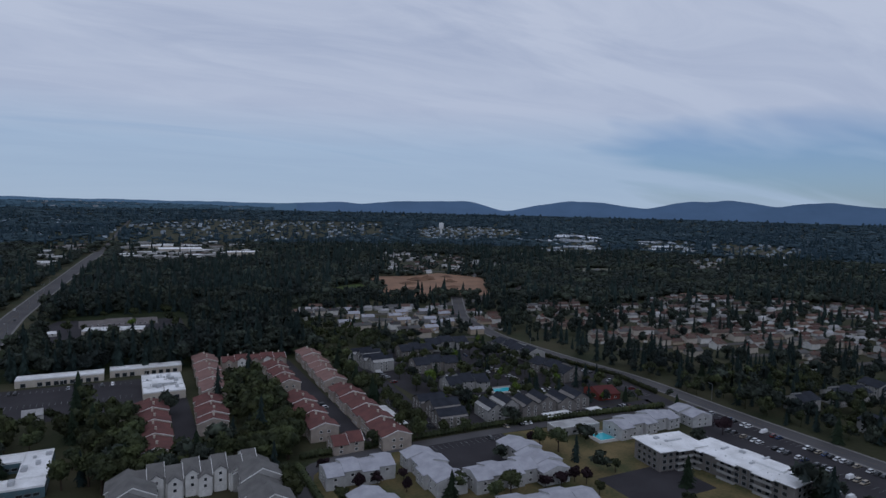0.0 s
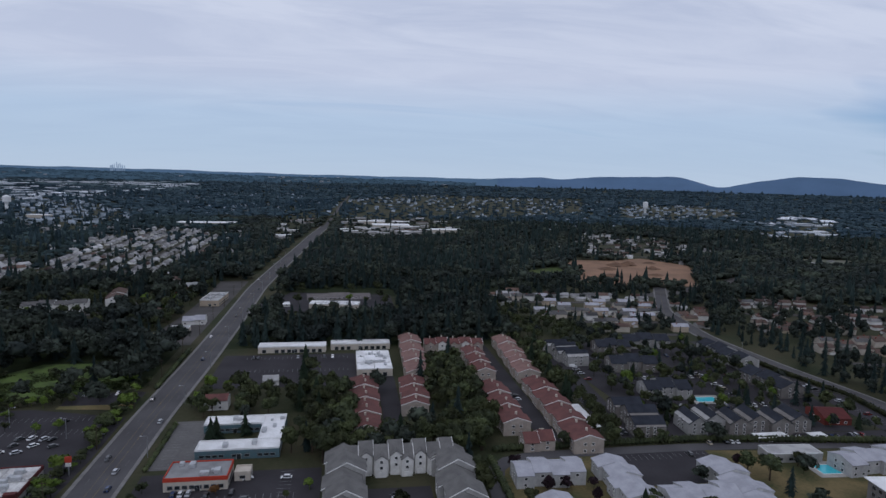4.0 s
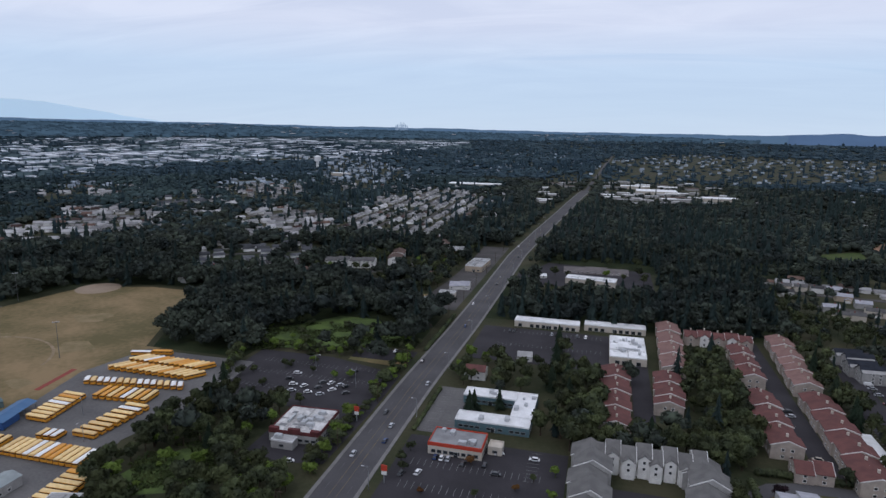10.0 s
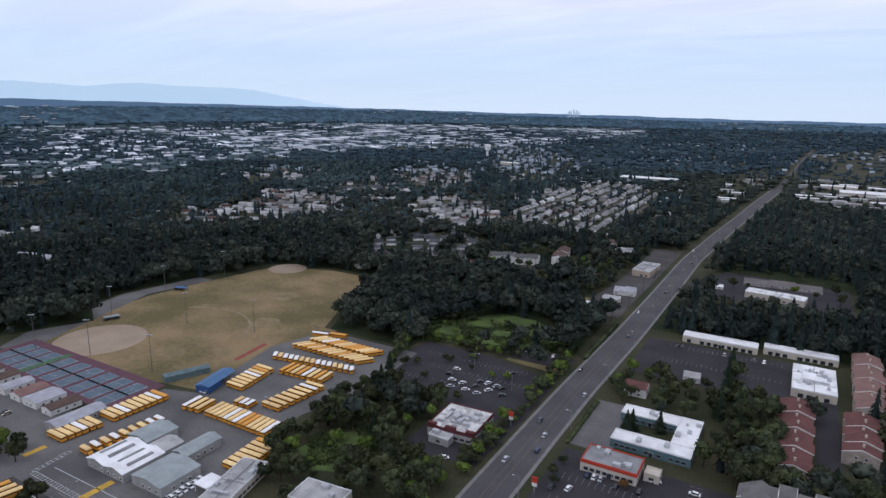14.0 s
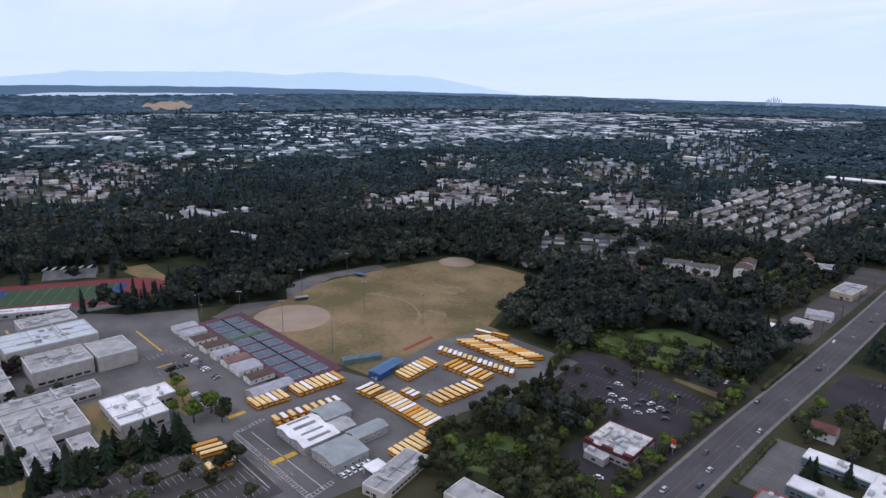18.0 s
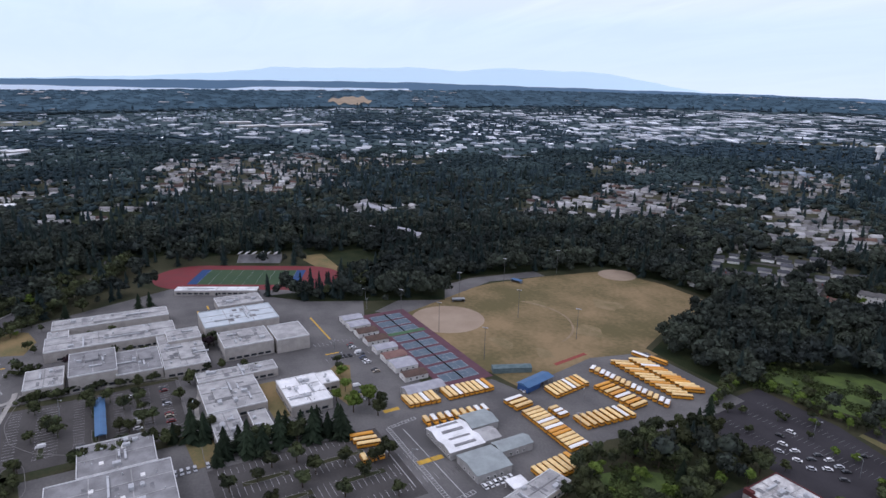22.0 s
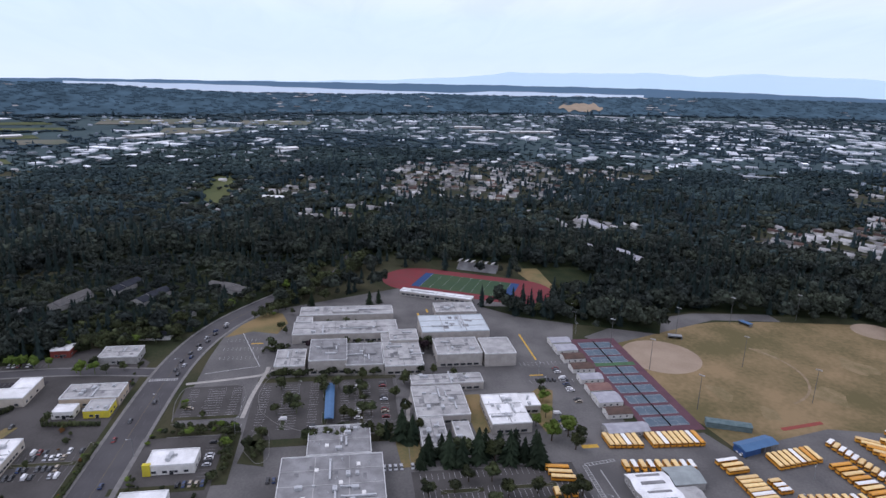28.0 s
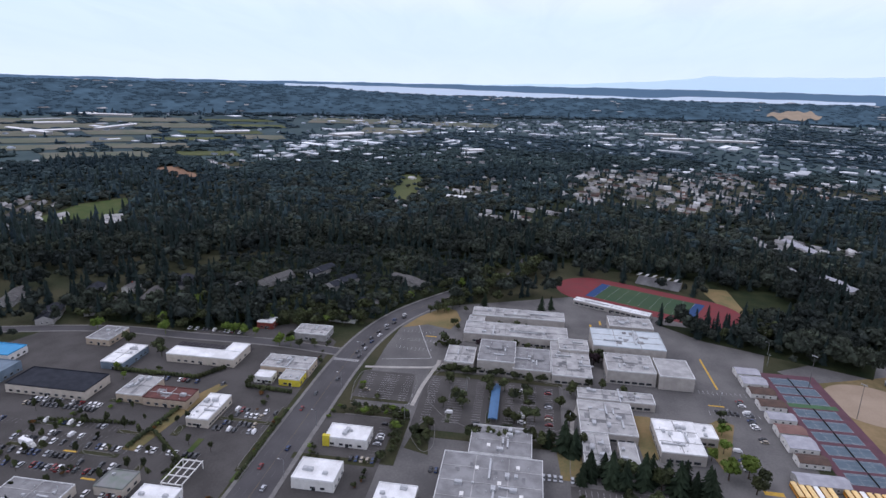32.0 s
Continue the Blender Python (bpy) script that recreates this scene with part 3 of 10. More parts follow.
# tennis courts
M_COURT, M_APRON = mat("blue_court_paint", (0.105, 0.140, 0.170), (0.088, 0.120, 0.150), scale=0.2, fine=2, rough=0.8), mat("red_court_apron", (0.118, 0.058, 0.072), (0.095, 0.050, 0.062), scale=0.15, fine=2, rough=0.85)
M_COURTG = mat("green_court_paint", (0.07, 0.14, 0.07), (0.06, 0.11, 0.06), scale=0.2)
sheet("ground_tennis", rect(-404, -279, 159, 193), M_APRON, 0.10, "dull purple-red tennis court surround", "tennis court")
TX = [-289.5, -301.8, -314.5, -327.5, -340.2, -353.0, -369, -381, -393]
for x in TX:
    ct = tagged(new("tennis_court"), "blue painted tennis court with white lines", "tennis court", "tennis courts")
    ct.location = (x, 175, 0.1)
    part("court_surface", Geo().box(-4.9, 4.9, -12, 12, -0.03, 0.025), M_COURT, ct)
    g = Geo()
    for u in (-4.6, -3.6, 3.55, 4.55):
        g.box(u, u + 0.1, -11.9, 11.9, 0.02, 0.035)
    for u in (-11.9, -6.4, 6.3, 11.8):
        g.box(-4.6, 4.6, u, u + 0.1, 0.02, 0.035)
    g.box(-0.05, 0.05, -6.4, 6.4, 0.02, 0.035)
    part("court_marking", g, M_LINE, ct)
    part("net", Geo().box(-5.5, 5.5, -0.04, 0.04, 0.0, 0.95), M_DARK, ct, "dark tennis net")
    for u in (-5.5, 5.5):
        part("net_post", Geo().cyl(u, 0, 0, 1.07, 0.05, n=6), M_DARK, ct)
sheet("ground_court_strip", rect(-364.5, -359.5, 162, 190), M_COURTG, 0.125, "green strip between courts", "tennis court", keep=False)

# running track and football field
FX, FY, FR = -533, 106, 64.0
ca, sa = math.cos(radians(FR)), math.sin(radians(FR))


def fld(u, v):
    return (FX + ca * u - sa * v, FY + sa * u + ca * v)


def oval(half, r, n=20):
    return [fld(half + r * math.cos(a), r * math.sin(a)) for a in np.linspace(-math.pi / 2, math.pi / 2, n)] + [fld(-half + r * math.cos(a), r * math.sin(a)) for a in np.linspace(math.pi / 2, 1.5 * math.pi, n)]


M_TRACK = mat("red_running_track", (0.175, 0.038, 0.042), (0.15, 0.042, 0.044), scale=0.1, fine=1.5, rough=0.9)
sheet("ground_track", oval(46, 34), M_TRACK, 0.10, "deep red oval running track", "running track")
sheet("ground_football", [fld(u, v) for u, v in ((-46, -21), (46, -21), (46, 21), (-46, 21))], mat("artificial_turf", (0.034, 0.066, 0.036), (0.046, 0.076, 0.038), scale=0.05, fine=1), 0.14, "green football field", "sports field", keep=False)
for u in (-46, 38):
    sheet("ground_endzone", [fld(a, b) for a, b in ((u, -21), (u + 8, -21), (u + 8, 21), (u, 21))], mat("blue_endzone", (0.026, 0.055, 0.15), (0.026, 0.06, 0.14)), 0.17, "blue painted end zone", "sports field", keep=False)
g = Geo()
for k in range(9):
    u = -38 + k * 9.5
    a, b, c, d = fld(u - 0.06, -20.5), fld(u + 0.06, -20.5), fld(u + 0.06, 20.5), fld(u - 0.06, 20.5)
    g.face([(*p, 0.19) for p in (a, b, c, d)])
tagged(new("ground_yard_lines", g.mesh("ground_yard_lines", M_LINE)), "white yard lines of the football field", "marking", "", "structure")
sheet("ground_dry_bank", [(-580, 172), (-566, 164), (-540, 168), (-514, 172), (-502, 184), (-504, 212), (-528, 234), (-580, 224)], M_DRY, 0.05, "dry brown grass bank above the track", "verge")

# bare building site, clearings and greens
sheet("ground_site", [(268, 684), (296, 735), (290, 790), (330, 855), (385, 845), (440, 868), (476, 800), (458, 745), (425, 700), (398, 640), (350, 662), (318, 655)], M_BARE, 0.05, "bare reddish earth of a cleared building site", "ground")
sheet("ground_green", [(215, 700), (235, 760), (285, 790), (268, 700)], M_LAWN, 0.04, "bright green clearing beside the site", "ground")
sheet("ground_site_road", [(300, 600), (420, 655), (480, 700), (490, 690), (430, 640), (320, 585)], M_LOTW, 0.07, "grey new access road", "ground")
for poly in ([(-214, 336), (-206, 356), (-196, 374), (-178, 398), (-152, 398), (-132, 384), (-114, 358), (-150, 342), (-176, 330), (-198, 326)], [(-177, 182), (-172, 200), (-160, 212), (-150, 206), (-142, 190), (-150, 178), (-164, 172)]):
    sheet("ground_meadow", poly, M_MEADOW, 0.04, "rough bright green meadow", "meadow")
lot("ground_lot_north", [(-103, 436), (-101, 690), (-130, 690), (-128, 590), (-130, 520), (-138, 436)], M_LOTW, "worn asphalt lots of roadside shops", [("y", 510, 540, -112, 5), ("y", 585, 612, -112, 5)])
lot("ground_apartment_court", [(-260, 534), (-214, 526), (-196, 534), (-180, 560), (-168, 606), (-176, 610), (-190, 556), (-212, 537), (-258, 544)], M_LOTW, "grey asphalt drive before the white apartment blocks", [("y", 562, 600, -184, 5)])
sheet("ground_green", rect(-46, 50, 492, 531), M_GROUND, 0.05, "rough grass with bushes before the shop block", "ground")
sheet("ground_dry_corner", [(-128, 451), (-150, 446), (-162, 462), (-132, 474)], M_DRY, 0.05, "patch of dry grass behind roadside shops", "ground")
lot("ground_lot_care", [(-52, 532), (46, 532), (46, 640), (-46, 640), (-62, 590), (-74, 570), (-74, 556)], M_LOT, "dark asphalt lot round the care home")
sheet("ground_dry_strip", [(-140, 322), (-106, 318), (-105, 326), (-140, 330)], M_DRY, 0.05, "dry grass strip", "verge")
sheet("ground_condo_lawn", [(62, 150), (62, 244), (112, 244), (112, 216), (160, 216), (160, 244), (230, 236), (230, 130), (150, 150)], M_CONDOLAWN, 0.035, "dry yellow lawn round the condominiums", "lawn", keep=False)
sheet("ground_dark_court", rect(168, 206, 160, 186), M_LOT, 0.07, "dark asphalt court", "parking lot")


def ladder(line, width, step, bar, material, label, z=0.13):
    """A painted band of two edge lines and rungs."""
    ln = spread(line, 4.0)
    g = Geo()
    for off in (-width / 2, width / 2):
        ribbon(g, ln, off - 0.12, off + 0.12, z, 0)
    if step:
        for q in spread(line, step):
            t = np.array(line[-1], float) - np.array(line[0], float)
            t /= np.linalg.norm(t)
            n = np.array([t[1], -t[0]])
            c = [q + n * width / 2 + t * bar / 2, q - n * width / 2 + t * bar / 2, q - n * width / 2 - t * bar / 2, q + n * width / 2 - t * bar / 2]
            g.face([(*v, z) for v in c])
    tagged(new("ground_marking", g.mesh("ground_marking", material)), label, "road marking", "", "structure")


ladder([(-254, 113.5), (-188, 113.5)], 2.2, 1.8, 0.35, M_LINE, "white ladder marking across the bus yard")
ladder([(-254.5, 114), (-257, 130)], 2.0, 1.8, 0.35, M_LINE, "white ladder marking across the bus yard")
ladder([(-190, 113), (-192, 126)], 2.2, 1.8, 0.35, M_LINE, "white ladder marking across the bus yard")
ladder([(-250, 120), (-190, 121)], 0.2, 0, 0, M_LINE, "white line across the bus yard")
ladder([(-251, 105), (-206, 105)], 0.2, 0, 0, M_LINE, "white line across the bus yard")
ladder([(-366, -122), (-366, -105)], 3.0, 1.4, 0.7, M_LINE, "white zebra crossing", z=0.18)
for x, y, w, d in ((-221, 120, 3.2, 13), (-270, 122.5, 3, 9), (-395, 124.5, 44, 1.2), (-430, 96, 1.5, 7), (-462, 54, 6, 1.5), (-416, -64, 1.4, 8), (-351, 118, 1.2, 9), (-240, -215, 1.2, 7), (-222, -192, 1.2, 7), (-470, 62, 8, 1.4), (-492, 100, 10, 1.4)):
    sheet("ground_marking", rect(x - w / 2, x + w / 2, y - d / 2, y + d / 2), M_YLINE, 0.13, "yellow painted no-parking block", "road marking", keep=False)
ladder([(-440, -78), (-380, -58)], 0.3, 0, 0, M_LINE, "white line on the school forecourt")
ladder([(-380, -58), (-372, -90)], 0.3, 0, 0, M_LINE, "white line on the school forecourt")
for x0, y0, r in ((-341, 343, 13), (-369, 294, 9), (-307, 292, 12), (-318, 226, 10), (-290, 240, 8)):
    sheet("ground_worn_patch", [(x0 + r * (1 + 0.3 * math.sin(3 * a + x0)) * math.cos(a), y0 + r * 0.7 * (1 + 0.3 * math.cos(2 * a + y0)) * math.sin(a)) for a in np.linspace(0, 6.0, 18)], mat("worn_turf", (0.225, 0.168, 0.092), (0.15, 0.12, 0.058), scale=0.1, fine=0.8), 0.062, "paler worn patch in the dry turf", "turf", keep=False)

# earth heaps on the building site
for i, (x, y, r, h) in enumerate(((372, 800, 17, 6), (392, 806, 14, 7), (345, 770, 15, 4), (410, 770, 12, 5), (330, 720, 14, 3), (388, 720, 12, 3), (430, 820, 13, 4), (355, 690, 10, 2.5))):
    rr = random.Random(900 + i)
    g = Geo()
    ring = [[(x + r * u * (1 + rr.uniform(-0.2, 0.2)) * math.cos(a), y + r * u * (1 + rr.uniform(-0.2, 0.2)) * math.sin(a), h * (1 - u) ** 0.7 * rr.uniform(0.8, 1.15) - 0.1 * u) for a in [k * math.pi / 7 for k in range(14)]] for u in (1.0, 0.75, 0.5, 0.25)]
    for p, q in zip(ring, ring[1:]):
        for k in range(14):
            g.face([p[k], p[(k + 1) % 14], q[(k + 1) % 14], q[k]])
    for k in range(14):
        g.face([ring[-1][k], ring[-1][(k + 1) % 14], (x, y, h)])
    tagged(new("earth_heap", g.mesh("earth_heap", M_HEAP)), "brown heap of dug earth on a cleared site", "earth heap", "earth heaps")


# kerbs, walkways and islands of the school lots
def kerb(line, label="pale concrete kerb round a parking lot", width=0.28, z=0.24, material=None, name="kerb"):
    g = Geo()
    ribbon(g, spread(line, 3.0), -width / 2, width / 2, z, 0.2)
    tagged(new(name, g.mesh(name, material or M_WALK)), label, "kerb" if width < 1 else "walkway", "", "structure")


kerb([(-315, -95), (-336, -99), (-355, -98), (-356, -64), (-340, -60), (-317, -61), (-306, -64), (-306, -77), (-313, -95)])
kerb([(-322, -50), (-341, -54), (-364, -50), (-363, -15), (-358, 28), (-306, 27), (-298, 10), (-296, -20), (-308, -40), (-322, -50)])
kerb([(-285, -54), (-301, -51), (-302, -43), (-276, -40), (-270, -45), (-285, -54)])
kerb([(-359, -98), (-362, -77), (-367, -52), (-378, -52)], "pale concrete walkway before the school", 2.6, 0.22, M_CONC, "pavement")
kerb([(-316, -59), (-339, -57.5), (-368, -53)], "pale concrete walkway between parking lots", 2.4, 0.21, M_CONC, "pavement")
kerb([(-372, -50), (-366, -20), (-361, 32), (-360, 40)], "pale concrete walkway before the school", 3.0, 0.22, M_CONC, "pavement")
kerb([(-349, 40), (-318, 32), (-288, 30)], "pale concrete walkway beside a school wing", 2.2, 0.21, M_CONC, "pavement")
kerb([(-298, 30), (-262, 28), (-258, 60), (-258, 108)], "pale concrete kerb along a row of conifers")
kerb([(-300, -104), (-262, -105), (-230, -105), (-200, -105)], "pale concrete walkway along the cross street", 2.2, 0.2, M_WALK, "pavement")
for x0, y0, x1, y1 in ((-345, -38, -331, -35.5), (-318, -38, -302, -35.5), (-345, 4.5, -331, 7), (-318, 4.5, -302, 7), (-345, -16, -331, -13), (-318, -16, -302, -13), (-243, 40, -240, 60), (-243, 70, -240, 95), (-225, 45, -222, 65), (-225, 75, -222, 98)):
    sheet("ground_island", rect(min(x0, x1), max(x0, x1), min(y0, y1), max(y0, y1)), M_GROUND, 0.2, "planted island between stalls", "verge", keep=False)
    kerb([(x0, y0), (x1, y0), (x1, y1), (x0, y1), (x0, y0)], "pale concrete kerb round a planted island", 0.26, 0.26)
for x0, y0, x1, y1 in ((-262, -204, -259, -190), (-262, -250, -259, -228), (-242, -210, -239, -190), (-242, -250, -239, -230), (-284, -160, -281, -130), (-300, -130, -240, -127), (-236, -176, -226, -173), (-272, -176, -262, -172), (-290, -228, -287, -206)):
    sheet("ground_island", rect(x0, x1, y0, y1), M_GROUND, 0.2, "planted island between stalls", "verge", keep=False)
    kerb([(x0, y0), (x1, y0), (x1, y1), (x0, y1), (x0, y0)], "pale concrete kerb round a planted island", 0.26, 0.26)


# ---- building parts ----
CACHE = {}


def shared(key, make):
    if key not in CACHE:
        CACHE[key] = make()
    return CACHE[key]


def window_mesh(w, h, dark=False):
    def make():
        g = Geo()
        q, m = 0.13, -0.11
        a, b = w / 2, h / 2
        ring = lambda u, v, y: [(-u, y, -v), (u, y, -v), (u, y, v), (-u, y, v)]
        g.v = ring(a, b, 0.05) + ring(a, b, m) + ring(a - q, b - q, m) + ring(a - q, b - q, -0.03)
        for k in range(3):
            for i in range(4):
                j = (i + 1) % 4
                g.f.append((4 * k + i, 4 * k + j, 4 * k + 4 + j, 4 * k + 4 + i))
                g.m.append(0)
        g.f.append((12, 13, 14, 15))
        g.m.append(1)
        return g.mesh("window", [M_STEEL if dark else M_TRIM, M_GLASS])
    return shared(("win", round(w, 1), round(h, 1), dark), make)


def door_mesh(w, h, m):
    return shared(("door", round(w, 1), round(h, 1), m.name), lambda: Geo().box(-w / 2 - 0.1, w / 2 + 0.1, -0.06, 0.03, 0, h + 0.1).box(-w / 2, w / 2, -0.1, 0.03, 0.02, h, 1).mesh("door", [M_TRIM, m]))


def unit_mesh(k):
    def make():
        g = Geo()
        w, d, h = ((2.2, 1.6, 1.2), (3.2, 2.0, 1.5), (1.2, 1.2, 0.8))[k]
        g.box(-w / 2, w / 2, -d / 2, d / 2, 0.15, h).box(-w / 2 + 0.1, w / 2 - 0.1, -d / 2 + 0.1, d / 2 - 0.1, 0, 0.15)
        g.cyl(-w / 4, 0, h, h + 0.15, d * 0.28, n=10).box(w * 0.1, w * 0.42, -d / 3, d / 3, h, h + 0.1)
        return g.mesh("roof_unit", M_UNIT)
    return shared(("unit", k), make)


M_MAROON = mat("maroon_stucco", (0.115, 0.035, 0.035), (0.085, 0.03, 0.03), scale=0.4, fine=3, rough=0.85)
M_STAIN = mat("stained_white_roof", (0.62, 0.61, 0.59), (0.30, 0.29, 0.28), scale=0.22, fine=1.2, rough=0.85)
M_EDGE = mat("pale_metal_coping", (0.68, 0.68, 0.67), (0.52, 0.52, 0.52), scale=0.4, rough=0.6)
M_PATCHW = mat("pale_roof_patch", (0.50, 0.50, 0.50), (0.62, 0.62, 0.61), scale=0.4, fine=2, rough=0.9, vary=0.15, island=True)
M_PATCH = mat("dark_roof_patch", (0.14, 0.14, 0.145), (0.22, 0.22, 0.22), scale=0.4, fine=2, rough=0.9, vary=0.2, island=True)
SIDES = (("s", 0, -1, 0), ("e", 1, 0, 90), ("n", 0, 1, 180), ("w", -1, 0, 270))


def seen_sides(x, y, rot):
    """The sides of a block that face the place from which it is looked at."""
    a = math.atan2(-y, -x) - radians(rot)
    return [(s, nx, ny, rz) for s, nx, ny, rz in SIDES if nx * math.cos(a) + ny * math.sin(a) > 0.12]


def openings(ob, x, y, rot, w, d, h, rows, pitch=3.2, ww=1.3, wh=1.3, dark=False, skip=0.12, seed=0, first=1.5):
    rng = random.Random(seed)
    for s, nx, ny, rz in seen_sides(x, y, rot):
        L = w if nx == 0 else d
        n = int((L - 1.2) / pitch)
        for k in range(rows):
            z = first + k * (h - 0.4) / max(rows, 1)
            for i in range(n):
                if rng.random() < skip:
                    continue
                u = (i - (n - 1) / 2) * pitch
                px, py = (u if ny < 0 else -u, ny * d / 2) if nx == 0 else (nx * w / 2, u if nx > 0 else -u)
                part("window", window_mesh(ww, wh, dark), None, ob, at=(px, py, z), rz=radians(rz))


def flat_building(name, x, y, w, d, h, wall, roof, label, category="building", rot=0, units=3, rows=1, pitch=4.8, ww=2.2, wh=1.3, band=None, group="", seed=1, para=0.5, first=1.6, door=True, raised=True):
    """A block with a parapet, a roof deck, rooftop units, windows and a door."""
    ob = thing(name, x, y, 0, rot, label, category, group)
    claim_rect(x, y, w, d, rot)
    a, b = w / 2, d / 2
    part("wall", Geo().box(-a, a, -b, b, -0.3, h - 0.25), wall, ob)
    part("roof", Geo().box(-a + 0.25, a - 0.25, -b + 0.25, b - 0.25, h - 0.25, h - 0.05), roof, ob)
    g = Geo()
    for q in ((-a, a, -b, -b + 0.3), (-a, a, b - 0.3, b), (-a, -a + 0.3, -b + 0.3, b - 0.3), (a - 0.3, a, -b + 0.3, b - 0.3)):
        g.box(*q, h - 0.25, h - 0.05 + para)
    part("parapet", g, (M_EDGE if roof in (M_LGREY, M_GREY) else roof) if band is None else band, ob)
    if band is not None:
        g = Geo()
        for q in ((-a - 0.1, a + 0.1, -b - 0.1, -b), (-a - 0.1, a + 0.1, b, b + 0.1), (-a - 0.1, -a, -b, b), (a, a + 0.1, -b, b)):
            g.box(*q, h - 1.1, h - 0.1)
        part("fascia", g, band, ob)
    rng = random.Random(seed * 7 + 3)
    for i in range(units):
        part("roof_unit", unit_mesh(rng.randrange(3)), None, ob, at=(rng.uniform(-a * 0.75, a * 0.75), rng.uniform(-b * 0.7, b * 0.7), h - 0.05), rz=rng.choice((0, math.pi / 2)))
    if w * d > 330 and units:
        for i in range(min(4, int(w * d / 330))):
            L = rng.uniform(4, 0.35 * max(w, d))
            q = Geo().box(-L / 2, L / 2, -0.45, 0.45, 0.25, 0.95).box(-L / 2 - 0.5, -L / 2 + 0.5, -0.5, 0.5, 0, 1.2)
            part("duct", q, M_UNIT, ob, at=(rng.uniform(-a * 0.55, a * 0.55), rng.uniform(-b * 0.55, b * 0.55), h - 0.05), rz=rng.choice((0, math.pi / 2)))
        g = Geo()
        n = max(1, int(w / 14))
        for i in range(1, n + 1):
            u = -a + w * i / (n + 1)
            g.box(u - 0.2, u + 0.2, -b + 0.3, b - 0.3, h - 0.06, h + 0.14)
        m = max(1, int(d / 18))
        for i in range(1, m + 1):
            u = -b + d * i / (m + 1)
            g.box(-a + 0.3, a - 0.3, u - 0.2, u + 0.2, h - 0.06, h + 0.12)
        patch = Geo()
        for i in range(min(9, int(w * d / 90))):
            u, v, p, q = rng.uniform(-a * 0.7, a * 0.7), rng.uniform(-b * 0.7, b * 0.7), rng.uniform(0.8, 3.2), rng.uniform(0.6, 2.2)
            patch.box(max(u - p, -a + 0.4), min(u + p, a - 0.4), max(v - q, -b + 0.4), min(v + q, b - 0.4), h - 0.06, h - 0.046 + 0.001 * i)
        tagged(part("roof_patch", patch, M_PATCH if roof is not M_WHITE else M_PATCHW, ob), "darker mended roofing patches", "", "", "stuff")
        pipe = Geo()
        for i in range(min(12, int(w * d / 60))):
            u, v = rng.uniform(-a * 0.85, a * 0.85), rng.uniform(-b * 0.85, b * 0.85)
            pipe.cyl(u, v, h - 0.1, h + rng.uniform(0.5, 1.0), 0.22, n=6)
        tagged(part("vents", pipe, M_UNIT, ob), "small galvanised roof vents", "", "", "stuff")
        part("expansion_curb", g, M_LGREY if roof is not M_LGREY else M_GREY, ob, "raised roof expansion curb")
        if w * d > 700 and raised:
            u, v = rng.uniform(-a * 0.4, a * 0.4), rng.uniform(-b * 0.4, b * 0.4)
            part("raised_roof", Geo().box(u - a * 0.3, u + a * 0.3, v - b * 0.28, v + b * 0.28, h - 0.1, h + 1.3), roof, ob)
    openings(ob, x, y, rot, w, d, h, rows, pitch, ww, wh, True, 0.15, seed, first)
    if door:
        s = seen_sides(x, y, rot)[0]
        part("door", door_mesh(1.8, 2.2, M_GLASS), None, ob, at=(s[1] * (a + 0.01) + (0.6 if s[1] == 0 else 0), s[2] * (b + 0.01) + (0.6 if s[2] == 0 else 0), 0), rz=radians(s[3]))
    return ob


def gable_roof(g, x0, x1, y0, y1, z, rise, axis="x", over=0.5, t=0.18, k=0):
    """Two slopes with a thickness; axis: the way in which the ridge runs."""
    if axis == "x":
        ym, r = (y0 + y1) / 2, rise
        dz = r * over / ((y1 - y0) / 2)
        A, B = x0 - over, x1 + over
        for ye, s in ((y0 - over, 1), (y1 + over, -1)):
            p = [(A, ye, z - dz), (B, ye, z - dz), (B, ym, z + r), (A, ym, z + r)]
            q = [(a, b, c + t) for a, b, c in p]
            g.hull(p if s > 0 else p[::-1], q if s > 0 else q[::-1], k)
    else:
        xm, r = (x0 + x1) / 2, rise
        dz = r * over / ((x1 - x0) / 2)
        A, B = y0 - over, y1 + over
        for xe, s in ((x0 - over, -1), (x1 + over, 1)):
            p = [(xe, A, z - dz), (xe, B, z - dz), (xm, B, z + r), (xm, A, z + r)]
            q = [(a, b, c + t) for a, b, c in p]
            g.hull(p if s > 0 else p[::-1], q if s > 0 else q[::-1], k)


def gable_wall(g, x0, x1, y0, y1, z0, z, rise, axis="x", k=0):
    if axis == "x":
        pr = [(y0, z0), (y1, z0), (y1, z), ((y0 + y1) / 2, z + rise), (y0, z)]
        g.hull([(x0, a, b) for a, b in pr][::-1], [(x1, a, b) for a, b in pr][::-1], k)
    else:
        pr = [(x0, z0), (x1, z0), (x1, z), ((x0 + x1) / 2, z + rise), (x0, z)]
        g.hull([(a, y0, b) for a, b in pr], [(a, y1, b) for a, b in pr], k)


